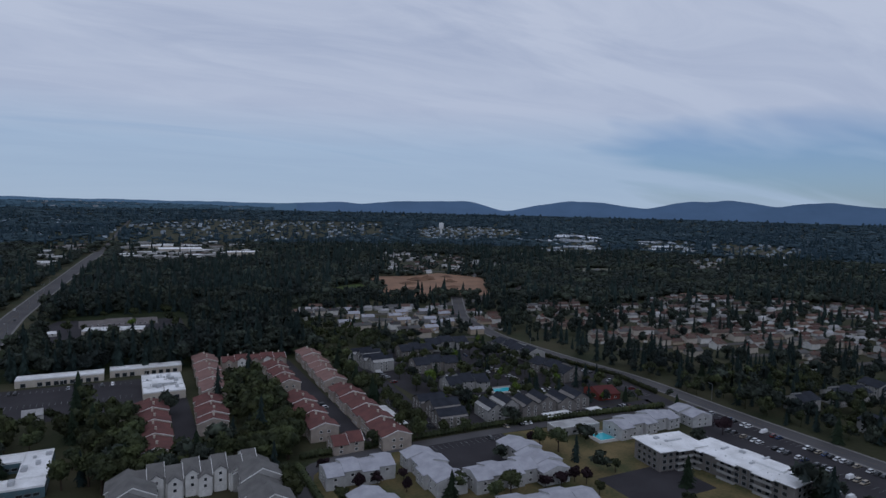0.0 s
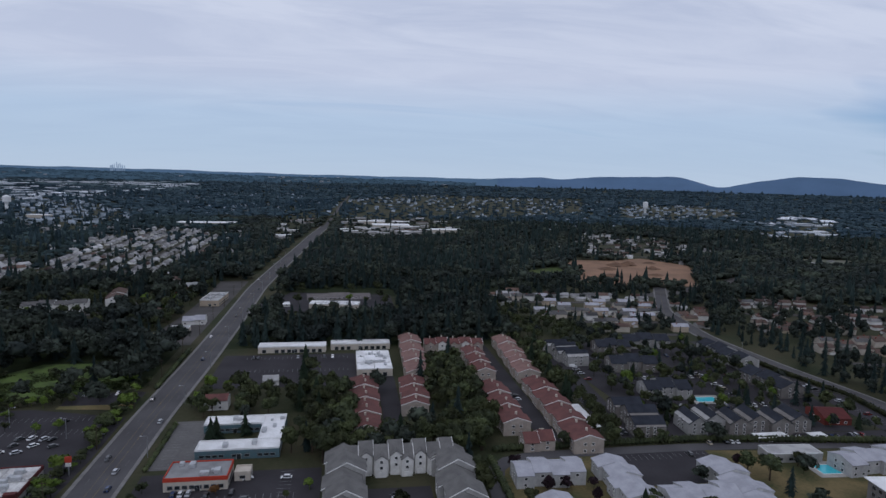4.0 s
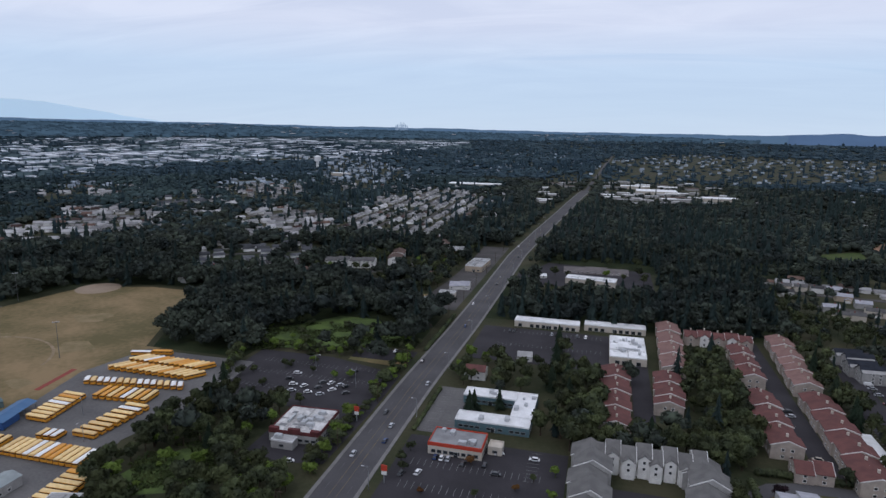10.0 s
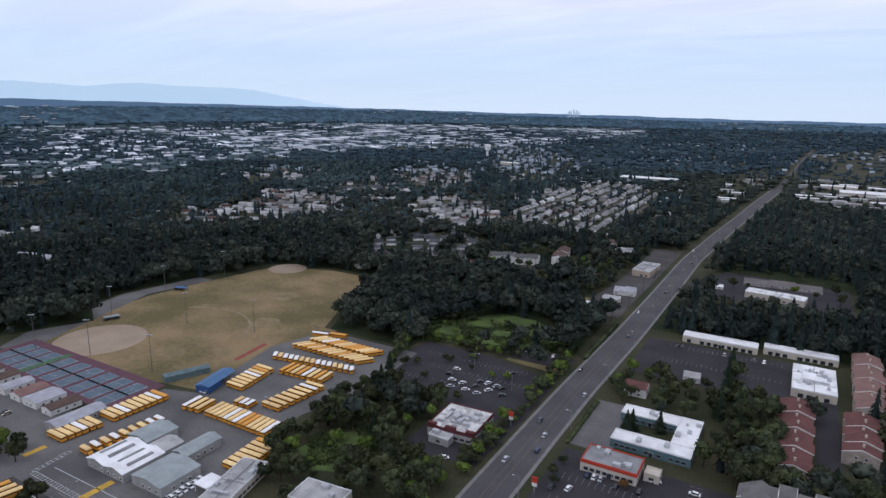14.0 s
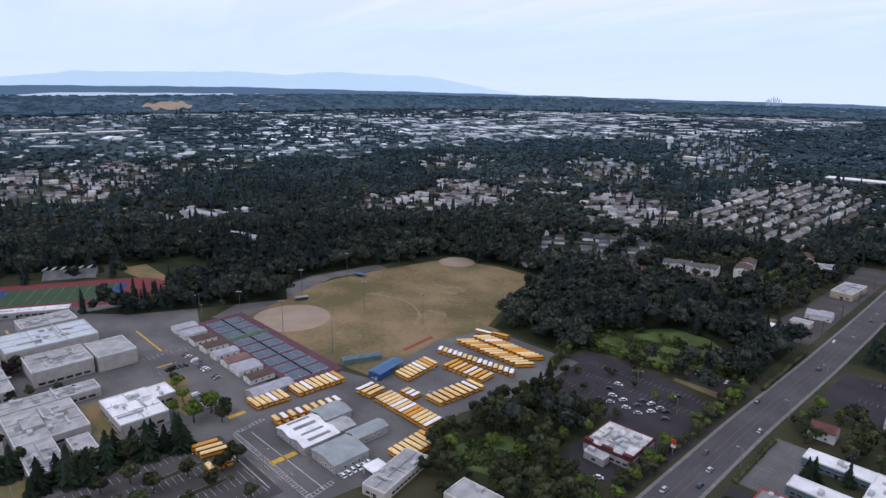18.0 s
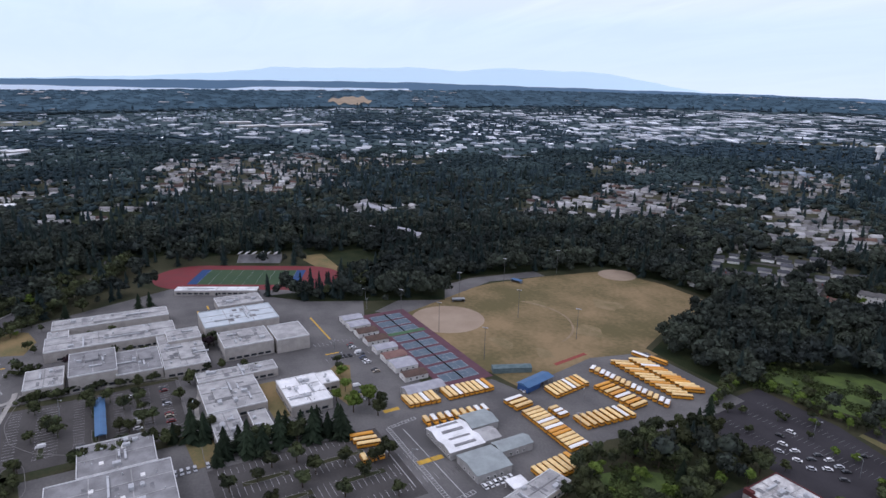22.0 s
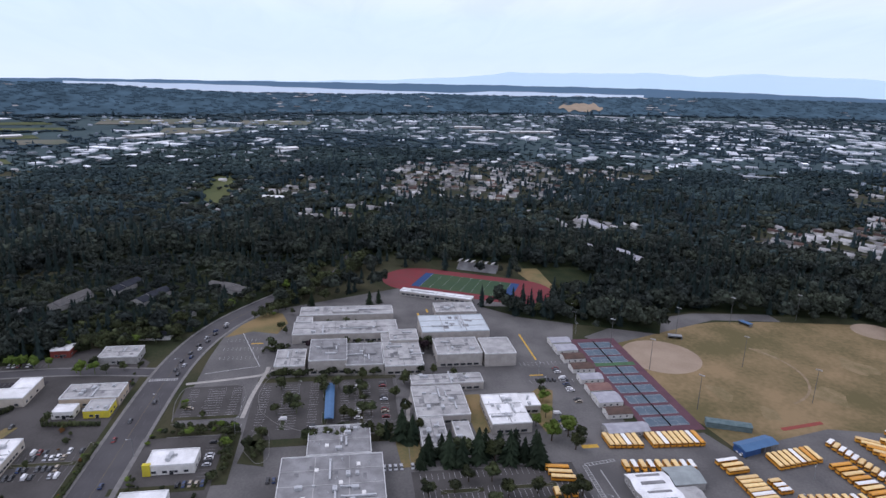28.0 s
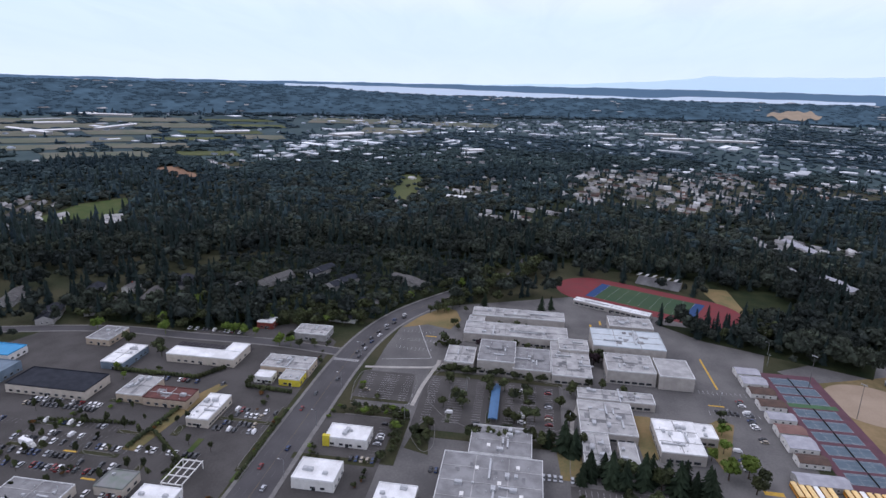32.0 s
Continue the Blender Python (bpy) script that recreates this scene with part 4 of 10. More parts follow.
def row_building(name, x, y, rot, L, D, h, n, roof, wall, label, category, group="", rise=2.6, cross=False, chimneys=0, step=0.6, rows=2, trim=True, gables=0, seed=1, pitch=3.9, shift=0.8, ww=1.4, wh=1.3, cap=0.16, endwall=None):
    """A row of joined units along local x, each with its own wall, roof and windows, stepping up, down and forward."""
    ob = thing(name, x, y, 0, rot, label, category, group)
    claim_rect(x, y, L, D, rot)
    rng = random.Random(seed)
    U = L / n
    front = [s for s in seen_sides(x, y, rot)]
    for i in range(n):
        x0, x1 = -L / 2 + i * U, -L / 2 + (i + 1) * U
        dz, dy = (step if i % 2 else 0) + rng.uniform(-0.15, 0.15), (shift if i % 2 else -shift) * 0.5
        y0, y1, hh = -D / 2 + dy, D / 2 + dy, h - rise + dz
        ax = "y" if cross else "x"
        g = Geo()
        gable_wall(g, x0 + 0.02, x1 - 0.02, y0, y1, -0.3, hh, rise, ax)
        part("wall", g, endwall if endwall and i == n - 1 else wall, ob)
        g = Geo()
        gable_roof(g, x0 + (0.06 if not cross else 0.5), x1 - (0.06 if not cross else 0.5), y0, y1, hh + 0.02, rise, ax, over=0.5 if cross else 0.06)
        if not cross:
            g = Geo()
            e, dzz = 0.5, rise * 0.5 / (D / 2)
            for ye, s in ((y0 - e, 1), (y1 + e, -1)):
                p = [(x0 + 0.02, ye, hh - dzz + 0.02), (x1 - 0.02, ye, hh - dzz + 0.02), (x1 - 0.02, (y0 + y1) / 2, hh + rise + 0.02), (x0 + 0.02, (y0 + y1) / 2, hh + rise + 0.02)]
                q = [(a, b, c + 0.2) for a, b, c in p]
                g.hull(p if s > 0 else p[::-1], q if s > 0 else q[::-1])
        rf = part("roof", g, roof, ob)
        if trim and not cross:
            g = Geo()
            ym = (y0 + y1) / 2
            for ye, s in ((y0 - 0.5, 1), (y1 + 0.5, -1)):
                p = [(x1 - cap / 2, ye, hh - 0.3), (x1 + cap / 2, ye, hh - 0.3), (x1 + cap / 2, ym, hh + rise), (x1 - cap / 2, ym, hh + rise)]
                q = [(a, b, c + 0.34) for a, b, c in p]
                g.hull(p if s > 0 else p[::-1], q if s > 0 else q[::-1])
            part("party_wall_cap", g, M_TRIM, ob, "pale party-wall cap")
        for c in range(chimneys):
            cx, cy, cz = (x0 + x1) / 2 + (c - (chimneys - 1) / 2) * U * 0.45, (y0 + y1) / 2 + 0.4, hh + rise
            g = Geo().box(cx - 0.35, cx + 0.35, cy - 0.45, cy + 0.45, cz - 0.6, cz + 1.3).box(cx - 0.42, cx + 0.42, cy - 0.52, cy + 0.52, cz + 1.3, cz + 1.42)
            part("chimney", g, M_WALLB, ob, "pale boxed chimney")
        for s, nx, ny, rz in front:
            if nx == 0:
                m = max(1, int(U / pitch))
                yy = (y0 if ny < 0 else y1)
                if gables and i % gables == 0:
                    gw = min(U * 0.8, 5.0)
                    xm = (x0 + x1) / 2
                    yb = yy + ny * 1.4
                    g = Geo()
                    gable_wall(g, xm - gw / 2, xm + gw / 2, min(yb, yy), max(yb, yy), -0.2, hh - 0.1, gw * 0.36, "y")
                    bay = part("bay", g, M_WALLW if i % 2 else wall, ob)
                    g = Geo()
                    y_in = yy - ny * D * 0.35
                    gable_roof(g, xm - gw / 2, xm + gw / 2, min(yb, y_in), max(yb, y_in), hh - 0.08, gw * 0.36, "y", over=0.35)
                    part("bay_roof", g, roof, bay)
                    for k in range(rows):
                        part("window", window_mesh(1.3, 1.4), None, bay, at=(xm - ny * 0.0, yb, 1.6 + k * (hh - 0.2) / rows), rz=radians(rz))
                    part("garage_door", door_mesh(2.4, 2.0, M_TRIM), None, bay, at=(xm, yb + ny * 0.02, 0), rz=radians(rz)) if rows > 2 else None
                    continue
                for k in range(rows):
                    for j in range(m):
                        if rng.random() < 0.1:
                            continue
                        part("window", window_mesh(ww, wh), None, ob, at=((x0 + x1) / 2 + (j - (m - 1) / 2) * pitch, yy, 1.5 + k * (hh - 0.3) / rows), rz=radians(rz))
            elif (nx > 0 and i == n - 1) or (nx < 0 and i == 0):
                m = max(1, int(D / 5))
                for k in range(rows):
                    for j in range(m):
                        part("window", window_mesh(ww, wh), None, ob, at=(x1 - 0.02 if nx > 0 else x0 + 0.02, dy + (j - (m - 1) / 2) * 3.6, 1.5 + k * (hh - 0.3) / rows), rz=radians(rz))
    return ob


M_REDROOF = mat("red_shingle", (0.140, 0.062, 0.055), (0.102, 0.049, 0.045), scale=0.25, fine=2.2, rough=0.9, bump=0.3)
M_PINKROOF = mat("faded_red_shingle", (0.215, 0.130, 0.112), (0.17, 0.100, 0.088), scale=0.25, fine=2.2, rough=0.9, bump=0.3)
M_GREYSH = mat("grey_shingle", (0.112, 0.108, 0.104), (0.080, 0.078, 0.077), scale=0.25, fine=2.2, rough=0.9, bump=0.3)
M_TAUPE = mat("taupe_shingle", (0.155, 0.140, 0.135), (0.115, 0.104, 0.102), scale=0.2, fine=2, rough=0.9)
M_PALESH = mat("pale_grey_shingle", (0.37, 0.37, 0.40), (0.29, 0.29, 0.315), scale=0.25, fine=2.2, rough=0.85, bump=0.3)
M_SLATE = mat("dark_slate_shingle", (0.030, 0.034, 0.044), (0.020, 0.022, 0.029), scale=0.25, fine=2.2, rough=0.85, bump=0.3)
M_BROWNSH = mat("brown_shingle", (0.112, 0.074, 0.060), (0.078, 0.056, 0.047), scale=0.25, fine=2.2, rough=0.9, bump=0.3)

M_ROWWALL = mat("weathered_cream_siding", (0.38, 0.33, 0.28), (0.29, 0.25, 0.22), scale=0.4, fine=3, rough=0.9)
M_CONDOWALL = mat("pale_grey_siding", (0.45, 0.45, 0.44), (0.35, 0.35, 0.345), scale=0.4, fine=3, rough=0.85)
M_APTWALL = mat("taupe_siding", (0.20, 0.185, 0.17), (0.15, 0.14, 0.13), scale=0.4, fine=3, rough=0.9)

# ---- east side: row houses, townhouses, condominiums, apartments ----
RED = "two-storey row of houses under stepped red shingle roofs with white trim"
RG = "red-roofed row houses"
row_building("row_house", 44.5, 387, -92, 84, 13.5, 8, 8, M_PINKROOF, M_ROWWALL, "row of houses under faded pinkish stepped shingle roofs", "row house", RG, chimneys=1, seed=2, step=0.55, rise=2.1)
row_building("row_house", 11, 303, -91, 73, 14, 8, 8, M_REDROOF, M_ROWWALL, RED, "row house", RG, chimneys=1, seed=3, step=0.55, rise=2.1)
row_building("row_house", 37.5, 317, -93, 42, 13.5, 8, 5, M_REDROOF, M_ROWWALL, RED, "row house", RG, chimneys=1, seed=4, step=0.6, rise=2.1)
row_building("row_house", 75, 412, -3, 40, 13, 8, 5, M_REDROOF, M_ROWWALL, RED, "row house", RG, chimneys=1, seed=5, step=0.55, rise=2.1, gables=1)
row_building("row_house", 83, 369, -92, 52, 12, 8, 6, M_REDROOF, M_ROWWALL, RED, "row house", RG, chimneys=1, seed=6, step=0.55, rise=2.1)
row_building("row_house", 109.5, 380, -93, 82, 13, 8, 8, M_PINKROOF, M_ROWWALL, "row of houses under faded pinkish stepped shingle roofs", "row house", RG, chimneys=1, seed=7, step=0.55, rise=2.1)
row_building("row_house", 107, 288, -91, 84, 13.5, 8, 8, M_REDROOF, M_ROWWALL, RED, "row house", RG, chimneys=1, seed=8, step=0.55, rise=2.1)
row_building("row_house", 80.5, 297, -91, 58, 13, 8, 6, M_REDROOF, M_ROWWALL, RED, "row house", RG, chimneys=1, seed=9, step=0.55, rise=2.1)
row_building("row_house", 86, 256, -2, 14, 11, 7, 2, M_REDROOF, M_ROWWALL, "small red-roofed house at the end of the rows", "row house", RG, chimneys=0, seed=10)
TG = "grey-roofed townhouses"
TL = "three-storey grey townhouse row with pale gabled bays and shingle roofs"
M_TOWNSH = mat("weathered_grey_shingle", (0.150, 0.145, 0.138), (0.112, 0.108, 0.104), scale=0.25, fine=2.2, rough=0.9, bump=0.3)
row_building("townhouse", 1, 219, -91, 52, 14, 10.5, 5, M_TOWNSH, M_WALLG, TL, "townhouse", TG, rows=3, rise=3.6, seed=11, step=1.2, shift=1.6, cap=0.2, endwall=M_WALLW)
row_building("townhouse", 43, 217, -91, 54, 14, 10.5, 5, M_TOWNSH, M_WALLG, TL, "townhouse", TG, rows=3, rise=3.6, seed=12, step=1.2, shift=1.6, cap=0.2, endwall=M_WALLW)
row_building("townhouse", 12.5, 243, 0, 24, 12, 10.5, 4, M_TOWNSH, M_WALLW, TL, "townhouse", TG, rows=3, rise=3.2, gables=1, seed=13, step=0.8, shift=2.0, cap=0.2)
row_building("townhouse", 34, 243, 0, 22, 12, 10.5, 4, M_TOWNSH, M_WALLW, TL, "townhouse", TG, rows=3, rise=3.2, gables=1, seed=14, step=0.8, shift=2.0, cap=0.2)
CG, CL = "pale condominiums", "two-storey white condominium block under a pale grey stepped roof"
for cx, cy, rot, L, n, sd in ((81, 226, -3, 28, 4, 21), (108, 214, -92, 34, 4, 22), (131, 200, -3, 28, 4, 23), (151.5, 207, -91, 36, 5, 24), (77, 196, -84, 18, 2, 25), (226, 221, 3, 40, 5, 26), (128, 171, -6, 44, 5, 27), (258, 219, 84, 16, 2, 28)):
    row_building("condominium", cx, cy, rot, L, 12.5, 7.2, n, M_PALESH, M_CONDOWALL, CL, "condominium", CG, rise=1.8, rows=2, trim=False, seed=sd, step=0.5, shift=1.6)
AG, AL = "dark-roofed apartments", "three-storey apartment block with dark slate roofs and pale siding"
for cx, cy, rot, L, n, cr, sd in ((144, 277, -93, 38, 3, True, 31), (172, 268, -2, 20, 2, True, 32), (203, 264, -5, 42, 4, True, 33), (178, 314, -4, 26, 3, False, 34), (181, 361, -6, 30, 3, False, 35), (147, 387, -87, 38, 4, True, 36),
                                 (184, 399, -4, 24, 3, False, 37), (257, 375, -91, 46, 4, False, 38), (249, 319, -87, 36, 3, False, 39), (215, 412, -3, 34, 3, False, 40)):
    row_building("apartment_block", cx, cy, rot, L, 14.5, 8.8, n, M_SLATE, M_APTWALL if sd % 2 else M_WALLG, AL, "apartment block", AG, rise=3.0, rows=3, trim=False, seed=sd, step=0.6, shift=2.2, cross=cr)
row_building("garage_block", 246, 272, -8, 14, 16, 6, 1, mat("maroon_shingle", (0.10, 0.028, 0.026), (0.08, 0.025, 0.024), scale=0.3), M_WALLR, "low dark maroon roofed building among trees", "building", rows=1, seed=41, trim=False)
for cx, cy, w in ((198, 251, 16), (221, 249, 8), (119, 283, 30)):
    cp = thing("carport", cx, cy, 0, 0 if cy < 260 else 90, "white flat carport roof on thin posts", "carport", "carports")
    claim_rect(cx, cy, w, 6, 0 if cy < 260 else 90)
    part("roof", Geo().box(-w / 2, w / 2, -2.8, 2.8, 2.4, 2.6), M_WHITE, cp)
    for u in (-w / 2 + 0.5, 0, w / 2 - 0.5):
        for v in (-2.4, 2.4):
            part("post", Geo().box(u - 0.07, u + 0.07, v - 0.07, v + 0.07, 0, 2.4), M_STEEL, cp)

WL = "grey three-storey apartment building with a bright white stepped flat roof"
for x, y, w, d, h, rot, n, sd in ((209, 187, 24, 16, 8.3, -6, 3, 51), (224, 160, 16, 46, 7.7, 5, 6, 52)):
    ob = flat_building("white_roof_building", x, y, w, d, h, M_APTWALL, M_WHITE, WL, "apartment building", rot=rot, units=1, rows=0, seed=sd, para=0.1)
    openings(ob, x, y, rot, w, d, h, 3, 3.2, 2.0, 1.7, True, 0.1, sd, 1.5)
    long = d > w
    for i in range(n):
        u = (i + 0.5) / n - 0.5
        over = 2.4 if i % 2 else 1.0
        cu, half = (d if long else w) * u, (d if long else w) / n / 2 + 0.5
        q = (-w / 2 - over, w / 2 + (2.0 if i % 3 == 0 else 0.8), cu - half, cu + half) if long else (cu - half, cu + half, -d / 2 - over, d / 2 + (2.0 if i % 3 == 0 else 0.8))
        part("roof_step", Geo().box(*q, h + 0.1 + 0.07 * (i % 3), h + 0.42 + 0.07 * (i % 3)), M_WHITE, ob, "white stepped roof slab with deep eaves")
        if i % 2:
            for z in (0.1, 2.8, 5.5):
                b = (-w / 2 - 1.9, -w / 2, cu - half + 0.6, cu + half - 0.6) if long else (cu - half + 0.6, cu + half - 0.6, -d / 2 - 1.9, -d / 2)
                part("balcony", Geo().box(*b, z, z + 0.2).box(b[0], b[0] + 0.1 if long else b[1], b[2], b[3] if long else b[2] + 0.1, z + 0.2, z + 1.1), M_WALLG, ob)
flat_building("pool_house", 194, 233, 24, 9, 4, M_WALLG, M_LGREY, "low flat-roofed pool house beside a swimming pool", "pool house", rot=-4, units=0, seed=53, para=0.2)
for px, py, w, d, rot in ((205, 221, 14, 8, -4), (198, 304, 12, 7, -4)):
    pl = thing("swimming_pool", px, py, 0, rot, "turquoise swimming pool in a pale concrete deck", "swimming pool", "swimming pools")
    claim_rect(px, py, w + 6, d + 6, rot)
    part("deck", Geo().box(-w / 2 - 3, w / 2 + 3, -d / 2 - 3, d / 2 + 3, -0.2, 0.12), M_CONC, pl)
    part("water", Geo().box(-w / 2, w / 2, -d / 2, d / 2, 0.0, 0.14), M_POOL, pl)
    g = Geo()
    for q in ((-w / 2 - 0.3, w / 2 + 0.3, -d / 2 - 0.3, -d / 2), (-w / 2 - 0.3, w / 2 + 0.3, d / 2, d / 2 + 0.3), (-w / 2 - 0.3, -w / 2, -d / 2, d / 2), (w / 2, w / 2 + 0.3, -d / 2, d / 2)):
        g.box(*q, 0.1, 0.2)
    part("coping", g, M_TRIM, pl)

# ---- along the arterial ----
M_REDP = mat("red_painted_band", (0.42, 0.055, 0.03), (0.36, 0.05, 0.03), scale=0.6, rough=0.6)
flat_building("drive_in_restaurant", -54, 239, 23, 14, 5, M_WALLB, M_GREY, "drive-in restaurant with a red-orange fascia and a grey roof", "restaurant", units=5, band=M_REDP, seed=61, pitch=2.6, ww=2.0, wh=1.6)
flat_building("restaurant_annex", -38, 241, 6, 6, 3.4, M_WALLB, M_WALLB, "small beige annex beside the restaurant", "annex", units=0, seed=62, door=False)
OL = "low teal office wing with a white flat roof round a courtyard"
flat_building("office_wing", -43, 262, 34, 9.5, 4.2, M_TEAL, M_WHITE, OL, "office", units=2, seed=63, pitch=2.6)
flat_building("office_wing", -31, 280.5, 10, 27, 4.2, M_TEAL, M_WHITE, OL, "office", units=4, seed=64, pitch=2.6)
flat_building("office_wing", -49, 289, 26, 9.5, 4.2, M_TEAL, M_WHITE, OL, "office", units=2, seed=65, pitch=2.6)
row_building("small_house", -62.5, 318, 2, 11.5, 9, 7, 1, M_REDROOF, M_WALLW, "white two-storey house with a red roof", "house", rise=1.8, rows=2, seed=66, trim=False)
row_building("small_house", -40, 352, 5, 9, 8, 5, 1, M_LGREY, M_WALLW, "small white house with a pale roof on a parking lot", "house", rise=1.8, rows=1, seed=67, trim=False)
row_building("small_house", 3, 337, 5, 12, 9, 5.5, 1, M_REDROOF, M_WALLB, "small cream house with a red roof", "house", rise=1.8, rows=1, seed=68, trim=False)
SL = "long low storage block with a white roof and beige wall"
flat_building("storage_block", -33, 417, 44, 10, 4.2, M_WALLB, M_WHITE, SL, "storage building", units=0, seed=69, pitch=4, ww=2.6, wh=2.4, first=1.3, group="storage blocks")
flat_building("storage_block", 12, 421, 40, 9, 4.2, M_WALLB, M_WHITE, SL, "storage building", units=0, seed=70, pitch=4, ww=2.6, wh=2.4, first=1.3, group="storage blocks")
flat_building("storage_block", 19, 378, 21, 38, 4.6, M_WALLB, M_WHITE, "storage block with a bright white roof and rows of dark vents", "storage building", units=12, seed=71, pitch=4, ww=2.6, wh=2.4, first=1.3, group="storage blocks")
flat_building("steak_restaurant", -124, 236, 23, 24, 5, M_WALLG, M_STAIN, "restaurant with a stained white roof, grey walls and maroon parapets", "restaurant", rot=3, units=9, band=M_MAROON, seed=72, pitch=3)
st = bpy.data.objects["steak_restaurant"]
for u, v, p, q, z in ((-9.5, -11.0, 2, 1, 6.2), (9.5, -11, 2, 1, 6.2), (0, -11.4, 2.6, 0.8, 6.4)):
    part("raised_parapet", Geo().box(u - p, u + p, v - q, v + q, 4.6, z), M_MAROON, st, "dark maroon raised parapet block")
flat_building("restaurant_annex", -126, 220.5, 10, 5, 3.6, M_WALLG, M_LGREY, "low service annex behind the restaurant", "annex", units=1, seed=73, door=False)
flat_building("grey_office", -176, 147, 11.5, 31, 4.2, M_WALLB, M_LGREY, "low building with a weathered pale flat roof", "office", rot=14, units=3, seed=74, pitch=2.8)
flat_building("grey_office", -142, 158, 20, 13, 4.5, M_WALLB, M_LGREY, "low pale-roofed building among trees", "office", rot=6, units=2, seed=75)
row_building("white_apartment", -234, 548, 10, 48, 13, 9, 4, M_GREYSH, M_WALLW, "white three-storey apartment block with a grey roof", "apartment block", rise=2.0, rows=3, seed=76, trim=False)
row_building("white_apartment", -199, 584, -78, 50, 13, 9, 4, M_BROWNSH, M_WALLW, "white three-storey apartment block with a brown roof", "apartment block", rise=2.0, rows=3, seed=77, trim=False)
row_building("white_apartment", -169, 650, -82, 46, 13, 9, 4, M_BROWNSH, M_WALLW, "white three-storey apartment block with a brown roof", "apartment block", rise=2.0, rows=3, seed=78, trim=False)
flat_building("plaza_block", -7, 549, 43, 14, 5, M_WALLB, M_WHITE, "low shop block with a white roof behind trees", "shop", rot=-8, units=3, seed=79)
row_building("plaza_block", -4, 598, 3, 60, 22, 4, 3, M_TAUPE, M_WALLT, "low taupe-roofed care home among trees", "building", rise=4.0, rows=1, seed=80, trim=False)
flat_building("plaza_block", -150, 634, 28, 22, 6.5, M_WALLR, M_LGREY, "red-walled commercial block with a pale roof", "shop", rot=24, units=4, seed=81)
row_building("small_house", -28, 684, 6, 13, 10, 6.5, 1, M_PALESH, M_WALLW, "white two-storey house with a pale roof among woods", "house", rise=2.0, rows=2, seed=86, trim=False)
row_building("small_house", -52, 561, 10, 10, 7, 3.6, 1, M_WHITE, M_WALLW, "small white shed beside the shop block", "shed", rise=1.2, rows=1, seed=87, trim=False)
flat_building("plaza_block", -115, 580, 16, 36, 5.5, M_WALLT, M_LGREY, "tan commercial block with a pale roof", "shop", rot=-3, units=4, seed=82)
row_building("plaza_block", -114, 499, 4, 17, 10, 6, 2, M_PALESH, M_WALLW, "white shop house with a pale gabled roof", "shop", rows=1, seed=83, trim=False)
flat_building("plaza_block", -118, 471, 13, 9, 4, M_WALLB, M_LGREY, "low beige shop by the road", "shop", units=1, seed=84)
flat_building("plaza_block", -125, 447, 17, 8, 4, M_WALLW, M_WHITE, "small white-roofed shop by the road", "shop", units=1, seed=85)

# ---- school ----
SG, SLB = "school wings", "low school wing with a pale grey flat roof and grey-beige walls"
M_SCHOOL = mat("grey_beige_stucco", (0.40, 0.375, 0.34), (0.32, 0.30, 0.275), scale=0.25, fine=3, rough=0.9)
for nm, x, y, w, d, h, roof, u, sd, lab in (
        ("school_wing", -455, -2, 17, 70, 8, M_LGREY, 5, 101, SLB), ("school_wing", -424, -3, 23, 74, 7, M_LGREY, 6, 102, SLB), ("school_wing", -440, -33, 14, 12, 7, M_LGREY, 2, 103, SLB),
        ("school_hall", -381, -14, 33, 24, 9.5, M_GREY, 3, 104, "taller school auditorium with a grey flat roof"), ("school_wing", -379, -38, 25, 19, 5.5, M_LGREY, 1, 105, SLB),
        ("school_wing", -379, 9, 33, 24, 6.5, M_GREY, 3, 106, SLB), ("school_wing", -386, 34, 52, 25, 6, M_LGREY, 7, 107, SLB), ("school_wing", -405, 37, 18, 20, 8, M_LGREY, 1, 108, SLB),
        ("school_gym", -456, 82, 20, 32, 8, M_LGREY, 5, 109, "school gymnasium with rows of white skylights"), ("school_gym", -416, 74, 31, 48, 11, mat("pale_blue_roof", (0.50, 0.54, 0.56), (0.43, 0.47, 0.49), scale=0.2), 1, 110, "large school gymnasium with a pale bluish roof"),
        ("school_gym", -381, 71, 26, 30, 9, M_LGREY, 2, 111, "school gymnasium block with a pale roof and beige walls"), ("school_gym", -379, 98, 26, 21, 9, M_LGREY, 0, 112, "plain windowless school block with a pale roof"),
        ("school_wing", -342, 58, 12, 44, 5, M_LGREY, 5, 113, SLB), ("school_wing", -316, 50, 34, 30, 5.2, M_LGREY, 9, 114, SLB), ("school_wing", -284, 42, 28, 14, 5, M_LGREY, 4, 115, SLB), ("school_wing", -284, 58, 20, 9, 4, M_LGREY, 2, 121, SLB),
        ("school_annex", -302, 85, 32, 22, 6, M_WHITE, 6, 116, "school annex with a patched white flat roof"), ("school_annex", -312, 101, 14, 11, 5, M_WHITE, 3, 117, "small annex with a patched white roof"),
        ("school_hall", -241, -9, 44, 47, 8.5, M_GREY, 8, 118, "large grey flat-roofed school hall with skylights"), ("school_hall", -279, -6, 26, 31, 7, M_GREY, 5, 119, "grey flat-roofed school hall entrance block"),
        ("field_house", -500, 74, 9, 64, 4, M_WHITE, 1, 120, "long low field house with a white roof by the track")):
    flat_building(nm, x, y, w, d, h, M_SCHOOL, roof, lab, "school building", rot=0 if nm != "field_house" else -25, units=u, seed=sd, group=SG, rows=0 if sd in (110, 112) else 1, pitch=4.4, ww=3.5, wh=1.6, raised=sd not in (110, 118, 119))
